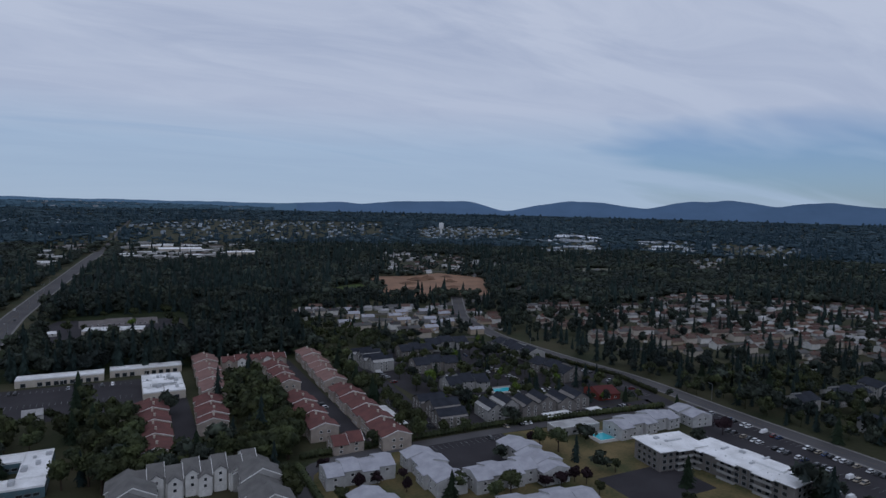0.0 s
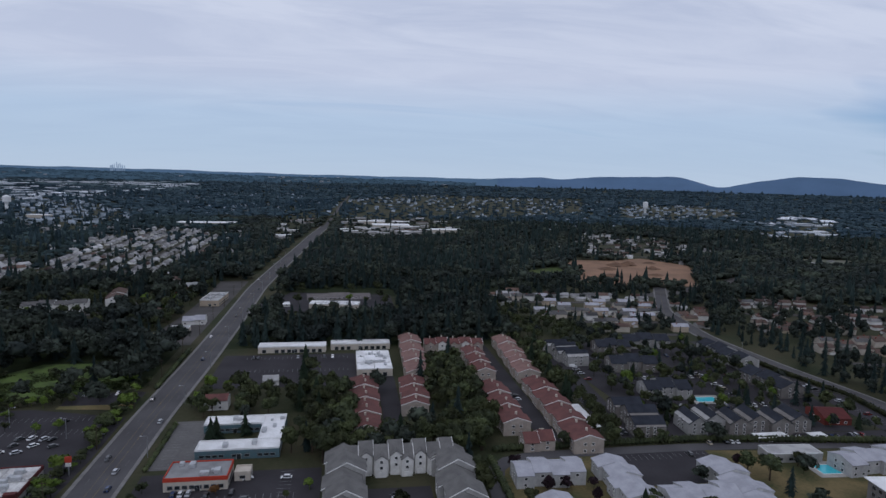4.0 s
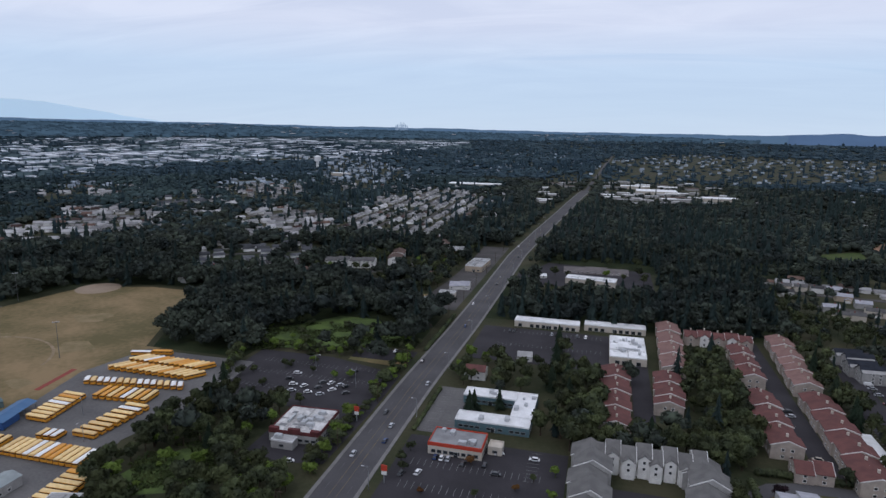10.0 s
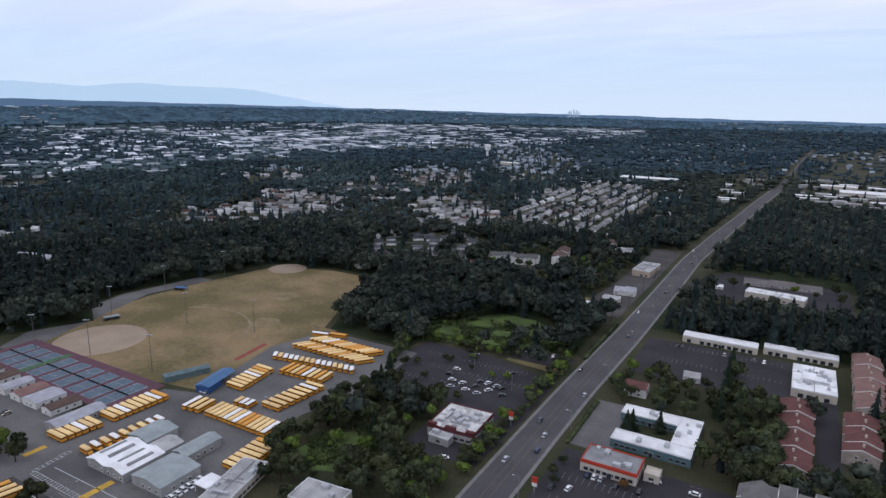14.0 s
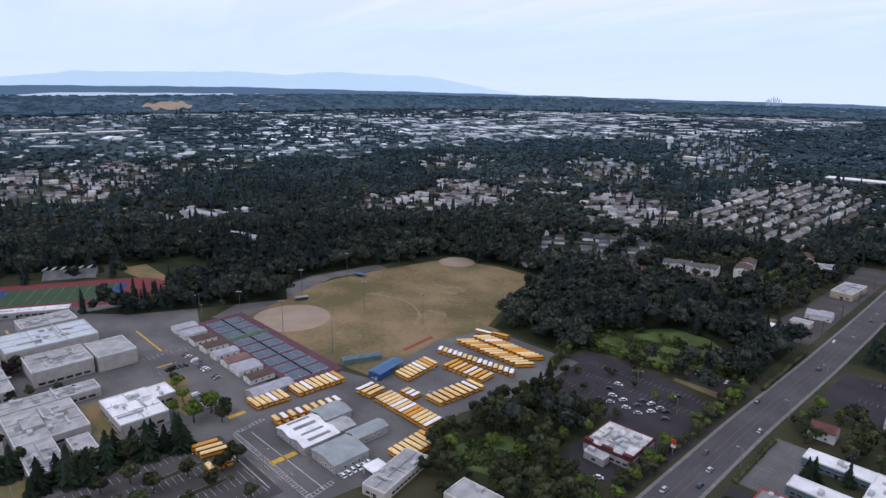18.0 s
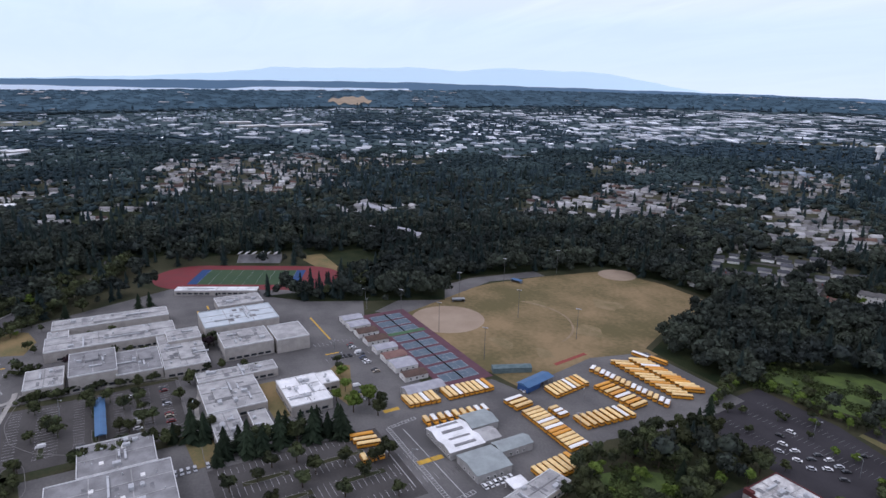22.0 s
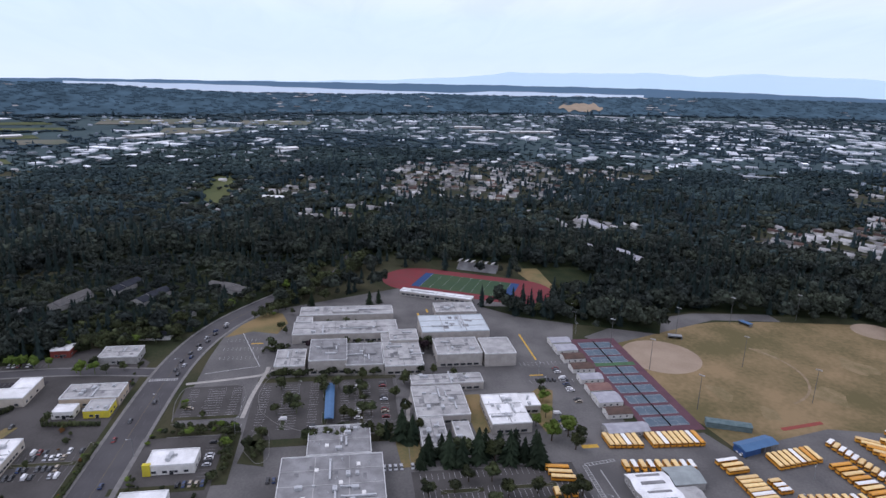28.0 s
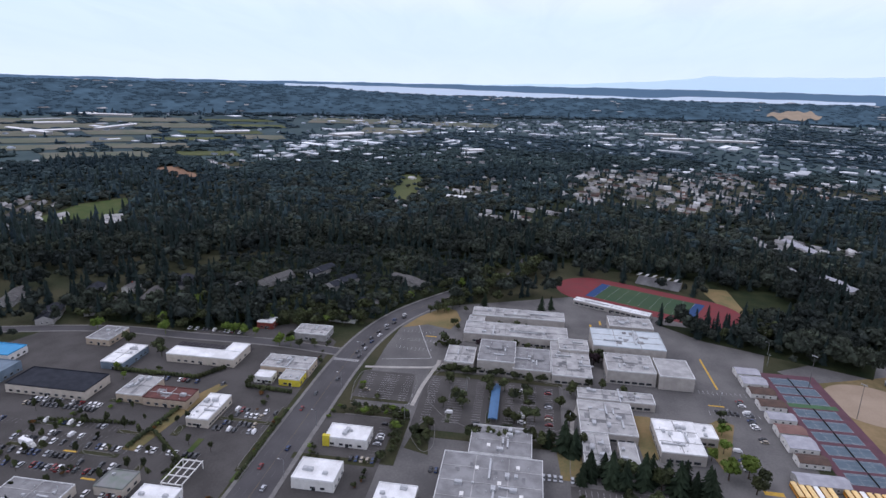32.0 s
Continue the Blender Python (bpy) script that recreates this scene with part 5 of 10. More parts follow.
for hall, spots in (("school_hall.001", ((-11, -7), (-1, 4), (9, -12), (-14, 12), (7, 14))), ("school_hall.002", ((-5, 3), (5, -6)))):
    for u, v in spots:
        part("skylight", Geo().box(u - 1.3, u + 1.3, v - 0.9, v + 0.9, 6.6, 8.9 if hall.endswith("1") else 7.3), M_TRIM, bpy.data.objects[hall], "raised white skylight")
cw = thing("covered_walkway", -326, -12, 0, 0, "long blue metal covered walkway across the parking lot", "covered walkway")
claim_rect(-326, -12, 42, 6)
part("roof", Geo().hull([(-20, -2.6, 2.9), (20, -2.6, 2.9), (20, 2.6, 2.9), (-20, 2.6, 2.9)], [(-20, -0.4, 3.7), (20, -0.4, 3.7), (20, 0.4, 3.7), (-20, 0.4, 3.7)]), M_BLUE, cw)
for i in range(9):
    for v in (-2.2, 2.2):
        part("post", Geo().box(-19 + i * 4.75 - 0.08, -19 + i * 4.75 + 0.08, v - 0.08, v + 0.08, 0, 2.9), M_STEEL, cw)

# portable classrooms beside the courts
for i, (px, py, w) in enumerate(((-398, 149, 9), (-385, 149, 10), (-371, 149.5, 9), (-356, 150, 9), (-341, 150, 8), (-327, 150, 9), (-314, 150, 12), (-299, 150, 8))):
    row_building("portable_classroom", px, py, 90, 15, w, 4.2, 1, (M_PALESH, M_PALESH, M_BROWNSH, M_BROWNSH, M_PALESH, M_PINKROOF, M_PALESH, M_BROWNSH)[i], M_WALLW,
                 "portable classroom with a low %s roof beside the tennis courts" % ("pale", "pale", "brown", "dark red", "pale", "faded red", "pale", "brown")[i], "portable classroom", "portable classrooms", rise=1.0, rows=1, trim=False, seed=130 + i)
row_building("long_shed", -281, 147, 90, 24, 9, 4.5, 1, M_PALESH, M_WALLG, "long grey shed with a rounded pale roof", "shed", rise=1.4, rows=1, trim=False, seed=140)

# bus depot
DL = "depot building with a low pitched white metal roof and long skylights"
M_DEPOT = mat("grey_green_metal_roof", (0.30, 0.335, 0.33), (0.235, 0.26, 0.26), scale=0.2, fine=1.5, rough=0.6)
for x, y, rot, L, D, roof, sd, lab in ((-234.2, 137.5, 0, 12, 18.5, M_WHITE, 151, DL), (-222, 137.5, 0, 12, 18.5, M_WHITE, 152, DL), (-204.5, 139, 0, 18, 18, M_DEPOT, 153, "depot workshop with a grey-green pitched metal roof"),
                                      (-236.5, 156, 0, 14, 15, M_DEPOT, 154, "depot workshop with a grey-green pitched metal roof"), (-210.5, 158.5, 0, 9, 18, M_DEPOT, 155, "long open depot shed with a grey metal roof"), (-222.5, 152.2, 0, 11, 9, M_LGREY, 156, "low grey link building of the depot")):
    ob = row_building("depot_building", x, y, rot, L, D, 5.2, 1, roof, M_WALLG, lab, "depot", "depot buildings", rise=1.3, rows=1, trim=False, seed=sd, cross=True)
    if sd in (151, 152):
        for u in (-2.6, 2.6):
            sl = Geo()
            sl.hull([(u - 1.0, -D * 0.32, 4.0), (u + 1.0, -D * 0.32, 4.0), (u + 1.0, D * 0.32, 4.0), (u - 1.0, D * 0.32, 4.0)], [(u - 0.9, -D * 0.31, 5.1), (u + 0.9, -D * 0.31, 5.1), (u + 0.9, D * 0.31, 5.1), (u - 0.9, D * 0.31, 5.1)])
            part("skylight", sl, M_GREY, ob, "long grey skylight strip")
bl = thing("blue_shelter", -258, 208, 0, 103, "open shelter with a blue metal roof at the bus yard", "shelter")
claim_rect(-258, 208, 24, 10, 103)
part("roof", Geo().hull([(-11.5, -4.6, 3.8), (11.5, -4.6, 3.8), (11.5, 4.6, 3.8), (-11.5, 4.6, 3.8)], [(-11.5, -0.2, 5.0), (11.5, -0.2, 5.0), (11.5, 0.2, 5.0), (-11.5, 0.2, 5.0)]), M_BLUE, bl)
part("wall", Geo().box(-11, 0, -3.8, 3.8, -0.2, 3.8), mat("blue_siding", (0.04, 0.09, 0.24), (0.035, 0.08, 0.2)), bl)
for u in (3, 7, 11):
    for v in (-3.8, 3.8):
        part("post", Geo().box(u - 0.1, u + 0.1, v - 0.1, v + 0.1, 0, 3.9), M_STEEL, bl)
cn = thing("fuel_canopy", -185, 143, 0, 0, "square white canopy on posts", "canopy")
claim_rect(-185, 143, 8, 9)
part("roof", Geo().box(-3.6, 3.6, -4.2, 4.2, 3.4, 3.8).box(-3.3, 3.3, -3.9, 3.9, 3.8, 3.85), M_WHITE, cn)
for u in (-3.2, 3.2):
    for v in (-3.8, 3.8):
        part("post", Geo().box(u - 0.12, u + 0.12, v - 0.12, v + 0.12, 0, 3.4), M_TRIM, cn)
M_CAGE = mat("grey_teal_netting", (0.13, 0.175, 0.18), (0.09, 0.13, 0.135), scale=0.4, fine=3, rough=0.95)
ct = thing("batting_cage", -279.5, 206.5, 0, 68, "long grey-teal netted batting cage beside the field", "batting cage")
claim_rect(-279.5, 206.5, 24, 7, 68)
part("roof", Geo().hull([(-12, -3, 3.2), (12, -3, 3.2), (12, 3, 3.2), (-12, 3, 3.2)], [(-12, -0.4, 4.0), (12, -0.4, 4.0), (12, 0.4, 4.0), (-12, 0.4, 4.0)]), M_CAGE, ct)
part("wall", Geo().box(-11.8, 11.8, -2.9, 2.9, -0.2, 2.9), M_CAGE, ct)
for x, y, rot in ((-420, 311, 20), (-400, 240, 70)):
    dg = thing("dugout", x, y, 0, rot, "low dugout with a blue roof at the ball field", "dugout", "dugouts")
    part("roof", Geo().box(-5, 5, -2.2, 2.2, 2.4, 2.6), M_BLUE if x < -410 else M_STEEL, dg)
    part("wall", Geo().box(-4.8, 4.8, 1.6, 1.9, 0, 2.4).box(-4.8, -4.6, -1.8, 1.6, 0, 2.4).box(4.6, 4.8, -1.8, 1.6, 0, 2.4), M_STEEL, dg)
    part("bench", Geo().box(-4.3, 4.3, 0.8, 1.3, 0.4, 0.5).box(-4, -3.8, 0.9, 1.2, 0, 0.4).box(3.8, 4, 0.9, 1.2, 0, 0.4), M_STEEL, dg)

# grandstand
gs = thing("grandstand", -578, 126, 0, 64, "grey grandstand with a saw-tooth white canopy beside the track", "grandstand")
claim_rect(-578, 126, 44, 16, 64)
for k in range(7):
    part("bench_step", Geo().box(-20, 20, -6 + k * 1.5, -4.5 + k * 1.5, 0, 0.8 + k * 0.8), M_GREY, gs)
for k in range(6):
    u = -20 + k * 6.67
    part("canopy_bay", Geo().hull([(u, -4, 7.6), (u + 3.4, -4, 8.8), (u + 3.4, 6, 8.4), (u, 6, 7.2)], [(u, -4, 7.8), (u + 3.4, -4, 9.0), (u + 3.4, 6, 8.6), (u, 6, 7.4)]), M_LGREY, gs)
for k in range(7):
    part("column", Geo().box(-20 + k * 6.6 - 0.2, -20 + k * 6.6 + 0.2, 5.2, 5.6, 0, 7.4), M_STEEL, gs)

# ---- shops by the cross street ----
PS = "drive-in shop with a white flat roof and yellow fascia"
M_YEL = mat("yellow_fascia", (0.60, 0.50, 0.04), (0.5, 0.42, 0.05), scale=0.5, rough=0.6)
flat_building("drive_in_shop", -275, -84, 13, 22, 5, M_WALLW, M_WHITE, PS, "shop", units=3, seed=161, group="shops")
part("sign_tower", Geo().box(5.2, 7.2, -12.0, -8.5, 0, 6.0), M_YEL, bpy.data.objects["drive_in_shop"], "bright yellow entrance tower")
flat_building("bank_branch", -241, -89, 16, 20, 5.5, M_WALLW, M_WHITE, "white-roofed bank branch with a rounded corner", "shop", units=3, seed=162, group="shops")
flat_building("drive_in_shop", -231, -50, 14, 18, 5, M_WALLG, M_WHITE, "white-roofed shop beside the school hall", "shop", units=4, seed=163, group="shops")
flat_building("long_shop", -346, -202, 12, 46, 5.5, M_WALLB, M_WHITE, "long L-shaped shop with a bright white roof edge", "shop", units=0, seed=164, group="shops")
lot("ground_rear_lot", rect(-370.5, -352.3, -232, -179), M_LOT, "dark fresh asphalt lot behind the white-roofed shop", [("y", -230, -182, -370, 5.0)], z=0.1)
flat_building("long_shop", -358.3, -185, 12.4, 12, 5.5, M_WALLB, M_WHITE, "white-roofed end of the long shop", "shop", units=0, seed=165, group="shops", door=False)
flat_building("grey_shop", -345, -144, 17, 31, 5.5, M_WALLT, M_LGREY, "grey flat-roofed shop with rooftop units", "shop", units=5, seed=166, group="shops")
flat_building("grey_shop", -330, -136, 12, 13, 4.5, M_YEL, M_LGREY, "low grey-roofed shop front with a yellow fascia", "shop", units=3, seed=167, group="shops")
flat_building("white_shed", -329, -153, 9, 11, 4, M_WALLW, M_WHITE, "small white shed behind the shop", "shed", units=0, seed=168)
flat_building("strip_shop", -285, -166, 27, 12.5, 5, M_WALLB, M_WHITE, "white-roofed strip of shops above a dry bank", "shop", units=4, seed=169, group="shops", pitch=2.8)
flat_building("red_roof_shop", -294, -194, 14, 26, 5, M_WALLT, M_REDROOF, "restaurant with a dark red roof", "restaurant", units=1, seed=170, group="shops")
flat_building("tan_shop", -299, -216, 22, 16, 5, M_WALLT, M_LGREY, "grey-roofed shop beside a red-roofed restaurant", "shop", units=4, seed=171, group="shops")

# further shops and houses round the lots
M_BLUEGREY = mat("blue_grey_metal_roof", (0.16, 0.21, 0.26), (0.12, 0.16, 0.20), scale=0.2, rough=0.6)
M_SKYB = mat("bright_blue_roof", (0.05, 0.28, 0.52), (0.05, 0.24, 0.45), scale=0.2, rough=0.5)
for nm, x, y, w, d, h, wall, roof, u, sd, lab in (
        ("long_dark_shop", -296, -266, 22, 50, 5.5, M_WALLB, M_SLATE, 0, 172, "long shop with a dark blue-grey roof and pale eaves"),
        ("metal_shed", -298, -313, 26, 20, 6, M_BLUEGREY, M_BLUEGREY, 0, 173, "shed with a pale blue-grey metal roof"),
        ("blue_roof_shop", -326, -333, 16, 28, 5, M_WALLW, M_SKYB, 0, 174, "shop with a bright blue roof"),
        ("flat_house", -364, -283, 22, 17, 4.5, M_WALLT, M_GREY, 1, 175, "low house with a grey flat roof and skylight"),
        ("workshop", -336, -251, 27, 15, 5, M_BLUEGREY, M_WHITE, 2, 176, "workshop with a white roof and blue-grey walls"),
        ("white_shop", -212, -152, 12, 18, 4.5, M_WALLW, M_WHITE, 2, 177, "small shop with a bright white roof"),
        ("green_roof_shop", -219, -175, 13, 14, 4.5, M_WALLB, mat("grey_green_roofing", (0.17, 0.20, 0.17), (0.22, 0.22, 0.22), scale=0.3), 1, 178, "shop with a patchy grey-green roof"),
        ("corner_shop", -409, -186, 11, 12, 5, M_WALLR, M_WHITE, 2, 179, "small corner shop with a white roof and red wall"),
        ("grey_shop", -399, -147, 17, 24, 5, M_WALLG, M_LGREY, 3, 180, "grey-roofed shop behind street trees"),
        ("curved_shop", -205, -205, 14, 30, 4.5, M_WALLB, M_GREY, 2, 181, "low shop with a dark weathered roof")):
    flat_building(nm, x, y, w, d, h, wall, roof, lab, "shop", units=u, seed=sd, group="shops", pitch=4.8)
pg = thing("pergola", -230, -150, 0, 0, "large white lattice canopy frame over a forecourt", "pergola")
claim_rect(-230, -150, 20, 12)
for u in (-9, -3, 3, 9):
    part("crossbeam", Geo().box(u - 0.25, u + 0.25, -5.2, 5.2, 3.6, 4.0), M_TRIM, pg)
for v in (-5, -1.7, 1.7, 5):
    part("beam", Geo().box(-9.5, 9.5, v - 0.2, v + 0.2, 4.0, 4.3), M_TRIM, pg)
for u in (-9, 9):
    for v in (-5, 5):
        part("post", Geo().box(u - 0.2, u + 0.2, v - 0.2, v + 0.2, 0, 3.6), M_TRIM, pg)
tk = thing("box_truck", -240, -238, 0.1, 75, "white box truck parked across stalls", "truck")
part("box", Geo().box(-5, 2.6, -1.25, 1.25, 1.0, 3.6), M_WHITE, tk)
part("cab", Geo().hull([(2.8, -1.1, 0.6), (4.9, -1.1, 0.6), (4.9, 1.1, 0.6), (2.8, 1.1, 0.6)], [(2.8, -1.05, 2.5), (4.2, -1.0, 2.5), (4.2, 1.0, 2.5), (2.8, 1.05, 2.5)]), M_WALLW, tk)
for u in (-3.6, 3.6):
    for v in (-1, 1):
        part("wheel", Geo().wheel(u, v, 0.5, 0.5, 0.35), M_DARK, tk)
for x, y, rot, L, n, sd in ((333, 208, -8, 15, 2, 191), (371, 207, -6, 26, 3, 192), (402, 203, 80, 24, 3, 193), (330, 160, 80, 30, 3, 194)):
    row_building("apartment_block", x, y, rot, L, 13, 9, n, M_SLATE, M_WALLG, AL, "apartment block", AG, rise=2.6, rows=3, trim=False, seed=sd, step=0.5, shift=2)
for x, y, rot, L, n, sd in ((-416, -402, 20, 34, 3, 401), (-390, -348, 24, 30, 3, 402), (-408, -318, -60, 26, 2, 403), (-440, -350, 24, 34, 3, 404), (-444, -300, 15, 30, 3, 405), (-478, -292, 20, 34, 3, 406), (-508, -220, -20, 36, 3, 407), (-512, -160, -24, 34, 3, 408), (-530, -102, 57, 40, 3, 409), (-468, -125, 80, 15, 1, 412), (-540, -190, -20, 34, 3, 410), (-470, -240, 10, 28, 2, 411)):
    row_building("garden_apartment", x, y, rot, L, 12, 6.5, n, M_GREYSH if sd % 2 else M_SLATE, M_WALLG, "low grey-roofed garden apartments among trees", "apartment block", "garden apartments", rise=2.4, rows=1, trim=False, seed=sd, pitch=6)
for x, y, rot, L, n, sd in ((-600, 295, 10, 46, 4, 195), (-745, 315, 12, 60, 5, 196), (-640, 262, 10, 30, 3, 197)):
    row_building("apartment_block", x, y, rot, L, 13, 9, n, M_PALESH, M_WALLW, "pale apartment block among the woods", "apartment block", "apartments in the woods", rise=2.0, rows=3, trim=False, seed=sd, pitch=4)
row_building("low_block", -432, -136, 88, 23, 8, 4.2, 1, M_SLATE, M_WALLW, "low dark-roofed block with bright white end walls", "building", rise=0.8, rows=0, trim=False, seed=413)
flat_building("care_home", -33, 700, 20, 14, 9, M_WALLB, M_LGREY, "pale building rising above the woods", "building", units=2, seed=198, rows=2)


# ---- vehicles ----
M_BUSY = mat("school_bus_yellow", (0.62, 0.275, 0.018), (0.55, 0.235, 0.018), scale=0.5, rough=0.45, spec=0.5, vary=0.08)
M_BUSR = mat("faded_bus_roof", (0.76, 0.56, 0.28), (0.66, 0.46, 0.20), scale=0.6, rough=0.6, vary=0.12)
M_BUSW = mat("white_bus_roof", (0.80, 0.79, 0.75), (0.72, 0.71, 0.68), scale=0.6, rough=0.6, vary=0.06)


def bus(length, roof, label):
    """A school bus along x, its front towards +x."""
    ob = thing("school_bus", 0, 0, -500, 0, label, "school bus", "school buses")
    L, W = length / 2, 1.22
    nose = 0.0 if length > 11 else 1.3
    g = Geo()
    g.box(-L, L - nose, -W, W, 0.55, 1.75)
    g.hull([(-L, -W, 2.35), (L - nose - 0.1, -W, 2.35), (L - nose - 0.1, W, 2.35), (-L, W, 2.35)], [(-L, -W, 2.62), (L - nose - 0.25, -W, 2.62), (L - nose - 0.25, W, 2.62), (-L, W, 2.62)])
    if nose:
        g.hull([(L - nose, -1.0, 0.6), (L, -0.9, 0.6), (L, 0.9, 0.6), (L - nose, 1.0, 0.6)], [(L - nose, -0.95, 1.6), (L - 0.1, -0.8, 1.35), (L - 0.1, 0.8, 1.35), (L - nose, 0.95, 1.6)])
    for i in range(int(length / 1.1)):
        for s in (-1, 1):
            g.box(-L + 0.1 + i * 1.1, -L + 0.2 + i * 1.1, s * W - 0.03, s * W + 0.03, 1.75, 2.35)
    part("body", g, M_BUSY, ob)
    rf = Geo().hull([(-L, -W, 2.62), (L - nose - 0.25, -W, 2.62), (L - nose - 0.25, W, 2.62), (-L, W, 2.62)], [(-L + 0.15, -0.75, 2.98), (L - nose - 0.5, -0.75, 2.98), (L - nose - 0.5, 0.75, 2.98), (-L + 0.15, 0.75, 2.98)])
    part("roof", rf, roof, ob)
    part("glazing", Geo().box(-L + 0.05, L - nose - 0.12, -W + 0.04, W - 0.04, 1.75, 2.35), M_GLASS, ob)
    for u in (-L * 0.55, L * 0.62):
        for s in (-1, 1):
            part("wheel", Geo().wheel(u, s * 1.05, 0.5, 0.5, 0.3), M_DARK, ob)
    return ob


BUSES = [bus(11.6, M_BUSR, "yellow school bus with a faded pale roof"), bus(11.6, M_BUSW, "yellow school bus with a white roof"), bus(7.4, M_BUSR, "short yellow school bus"), bus(7.4, M_BUSW, "short school bus with a white roof"),
         bus(11.6, M_BUSY, "yellow school bus with a bright orange-yellow roof")]
rng = random.Random(5)


def bus_row(x0, y0, x1, y1, n, ang, short=False, white=0.1, bright=0.15):
    for i in range(n):
        u = i / max(n - 1, 1)
        k = rng.random()
        b = BUSES[3 if k < white else 2] if short else BUSES[1 if k < white else 4 if k < white + bright else 0]
        copy_thing(b, pose(x0 + (x1 - x0) * u, y0 + (y1 - y0) * u, 0.08, 0, 0, ang + rng.uniform(-1, 1)))


bus_row(-272, 133, -270.5, 148.5, 6, 0, short=False, white=0.3)
bus_row(-270, 156, -269, 182, 9, 0, white=0.12)
bus_row(-249.5, 133, -246, 166, 9, -4, short=True, white=0.35)
bus_row(-248, 185.5, -240, 186.5, 3, 95)
bus_row(-233.5, 187, -196.5, 187, 13, 93, white=0.15)
bus_row(-230, 199.5, -223, 200, 3, 94, short=True)
bus_row(-245, 210, -248.5, 234, 8, -1, white=0.1)
bus_row(-257.5, 251.6, -206.5, 259, 15, 122, short=True, white=0.55)
bus_row(-238, 241, -212, 243, 8, 94, bright=0.6)
bus_row(-212.5, 203.5, -210, 232, 8, -1, white=0.1)
bus_row(-256, 272.5, -208, 272.5, 13, 53, white=0.05, bright=0.4)
bus_row(-253, 285, -210, 284.5, 14, 53, white=0.05, bright=0.4)
bus_row(-258, 292, -247, 296.5, 2, 14, bright=0.9)
bus_row(-252, 98.5, -244, 99, 3, 80)
bus_row(-234.5, 92.5, -234.5, 100.5, 3, 176, short=True)
bus_row(-186.5, 157, -188.5, 177, 7, 2, white=0.0)

CAR_COLOURS = [("white", (0.72, 0.72, 0.72)), ("silver", (0.42, 0.43, 0.45)), ("dark grey", (0.06, 0.062, 0.066)), ("black", (0.014, 0.014, 0.016)), ("dark red", (0.16, 0.02, 0.02)), ("dark blue", (0.022, 0.04, 0.10)), ("beige", (0.34, 0.29, 0.22))]


def car(word, colour, van=False, far=False):
    ob = thing("van" if van else "car", 0, 0, -500, 0, "%s %s on wheels" % (word, "van" if van else "parked car"), "van" if van else "car", "parked cars")
    m = mat("car_paint_" + word.replace(" ", "_"), colour, tuple(c * 0.9 for c in colour), rough=0.25, spec=0.6, scale=0.8)
    g = Geo()
    hz = 1.0 if van else 0.82
    g.hull([(-2.25, -0.86, 0.3), (2.2, -0.86, 0.3), (2.2, 0.86, 0.3), (-2.25, 0.86, 0.3)], [(-2.2, -0.84, hz), (2.05, -0.82, hz - 0.16), (2.05, 0.82, hz - 0.16), (-2.2, 0.84, hz)])
    top = 1.85 if van else 1.42
    a, b = (-2.1, 1.1) if van else (-1.45, 0.75)
    g.box(a, b, -0.64, 0.64, top - 0.03, top + 0.03)
    part("body", g, m, ob)
    c = Geo().hull([(a - 0.3, -0.8, hz - 0.06), (b + 0.5, -0.78, hz - 0.1), (b + 0.5, 0.78, hz - 0.1), (a - 0.3, 0.8, hz - 0.06)], [(a, -0.64, top - 0.03), (b, -0.64, top - 0.03), (b, 0.64, top - 0.03), (a, 0.64, top - 0.03)])
    part("cabin_glass", c, M_GLASS if not van else m, ob)
    if far:
        def gear():
            g = Geo()
            for u in (-1.4, 1.35):
                for s in (-1, 1):
                    g.wheel(u, s * 0.8, 0.32, 0.32, 0.2, 8)
            return g.box(-2.2, 2.15, -0.75, 0.75, 0.2, 0.32).mesh("running_gear", M_DARK)
        part("running_gear", shared("running_gear", gear), None, ob)
        return ob
    for u in (-1.4, 1.35):
        for s in (-1, 1):
            part("wheel", shared(("cw", u, s), lambda: Geo().wheel(u, s * 0.8, 0.32, 0.32, 0.2, 8).mesh("wheel", M_DARK)), None, ob)
    return ob


CARS = [car(*c) for c in CAR_COLOURS] + [car("white", (0.72, 0.72, 0.72), True)]
FAR_CARS = [car(*c, far=True) for c in CAR_COLOURS] + [car("white", (0.72, 0.72, 0.72), True, True)]
PARKED = []


def park(x0, x1, y, along="x", prob=0.6, ang=90, pitch=2.75, z=0.07, pick=None):
    """Notes parked cars side by side along a row of stalls; they are built together below."""
    for i in range(int((x1 - x0) / pitch)):
        if rng.random() > prob:
            continue
        p = x0 + (i + 0.5) * pitch
        px, py = (p, y) if along == "x" else (y, p)
        PARKED.append((px, py, z, ang + rng.choice((0, 180)) + rng.uniform(-3, 3) + (0 if along == "x" else -90), pick if pick is not None else rng.choice((0, 0, 0, 1, 1, 2, 2, 2, 3, 3, 4, 5, 6, 7))))


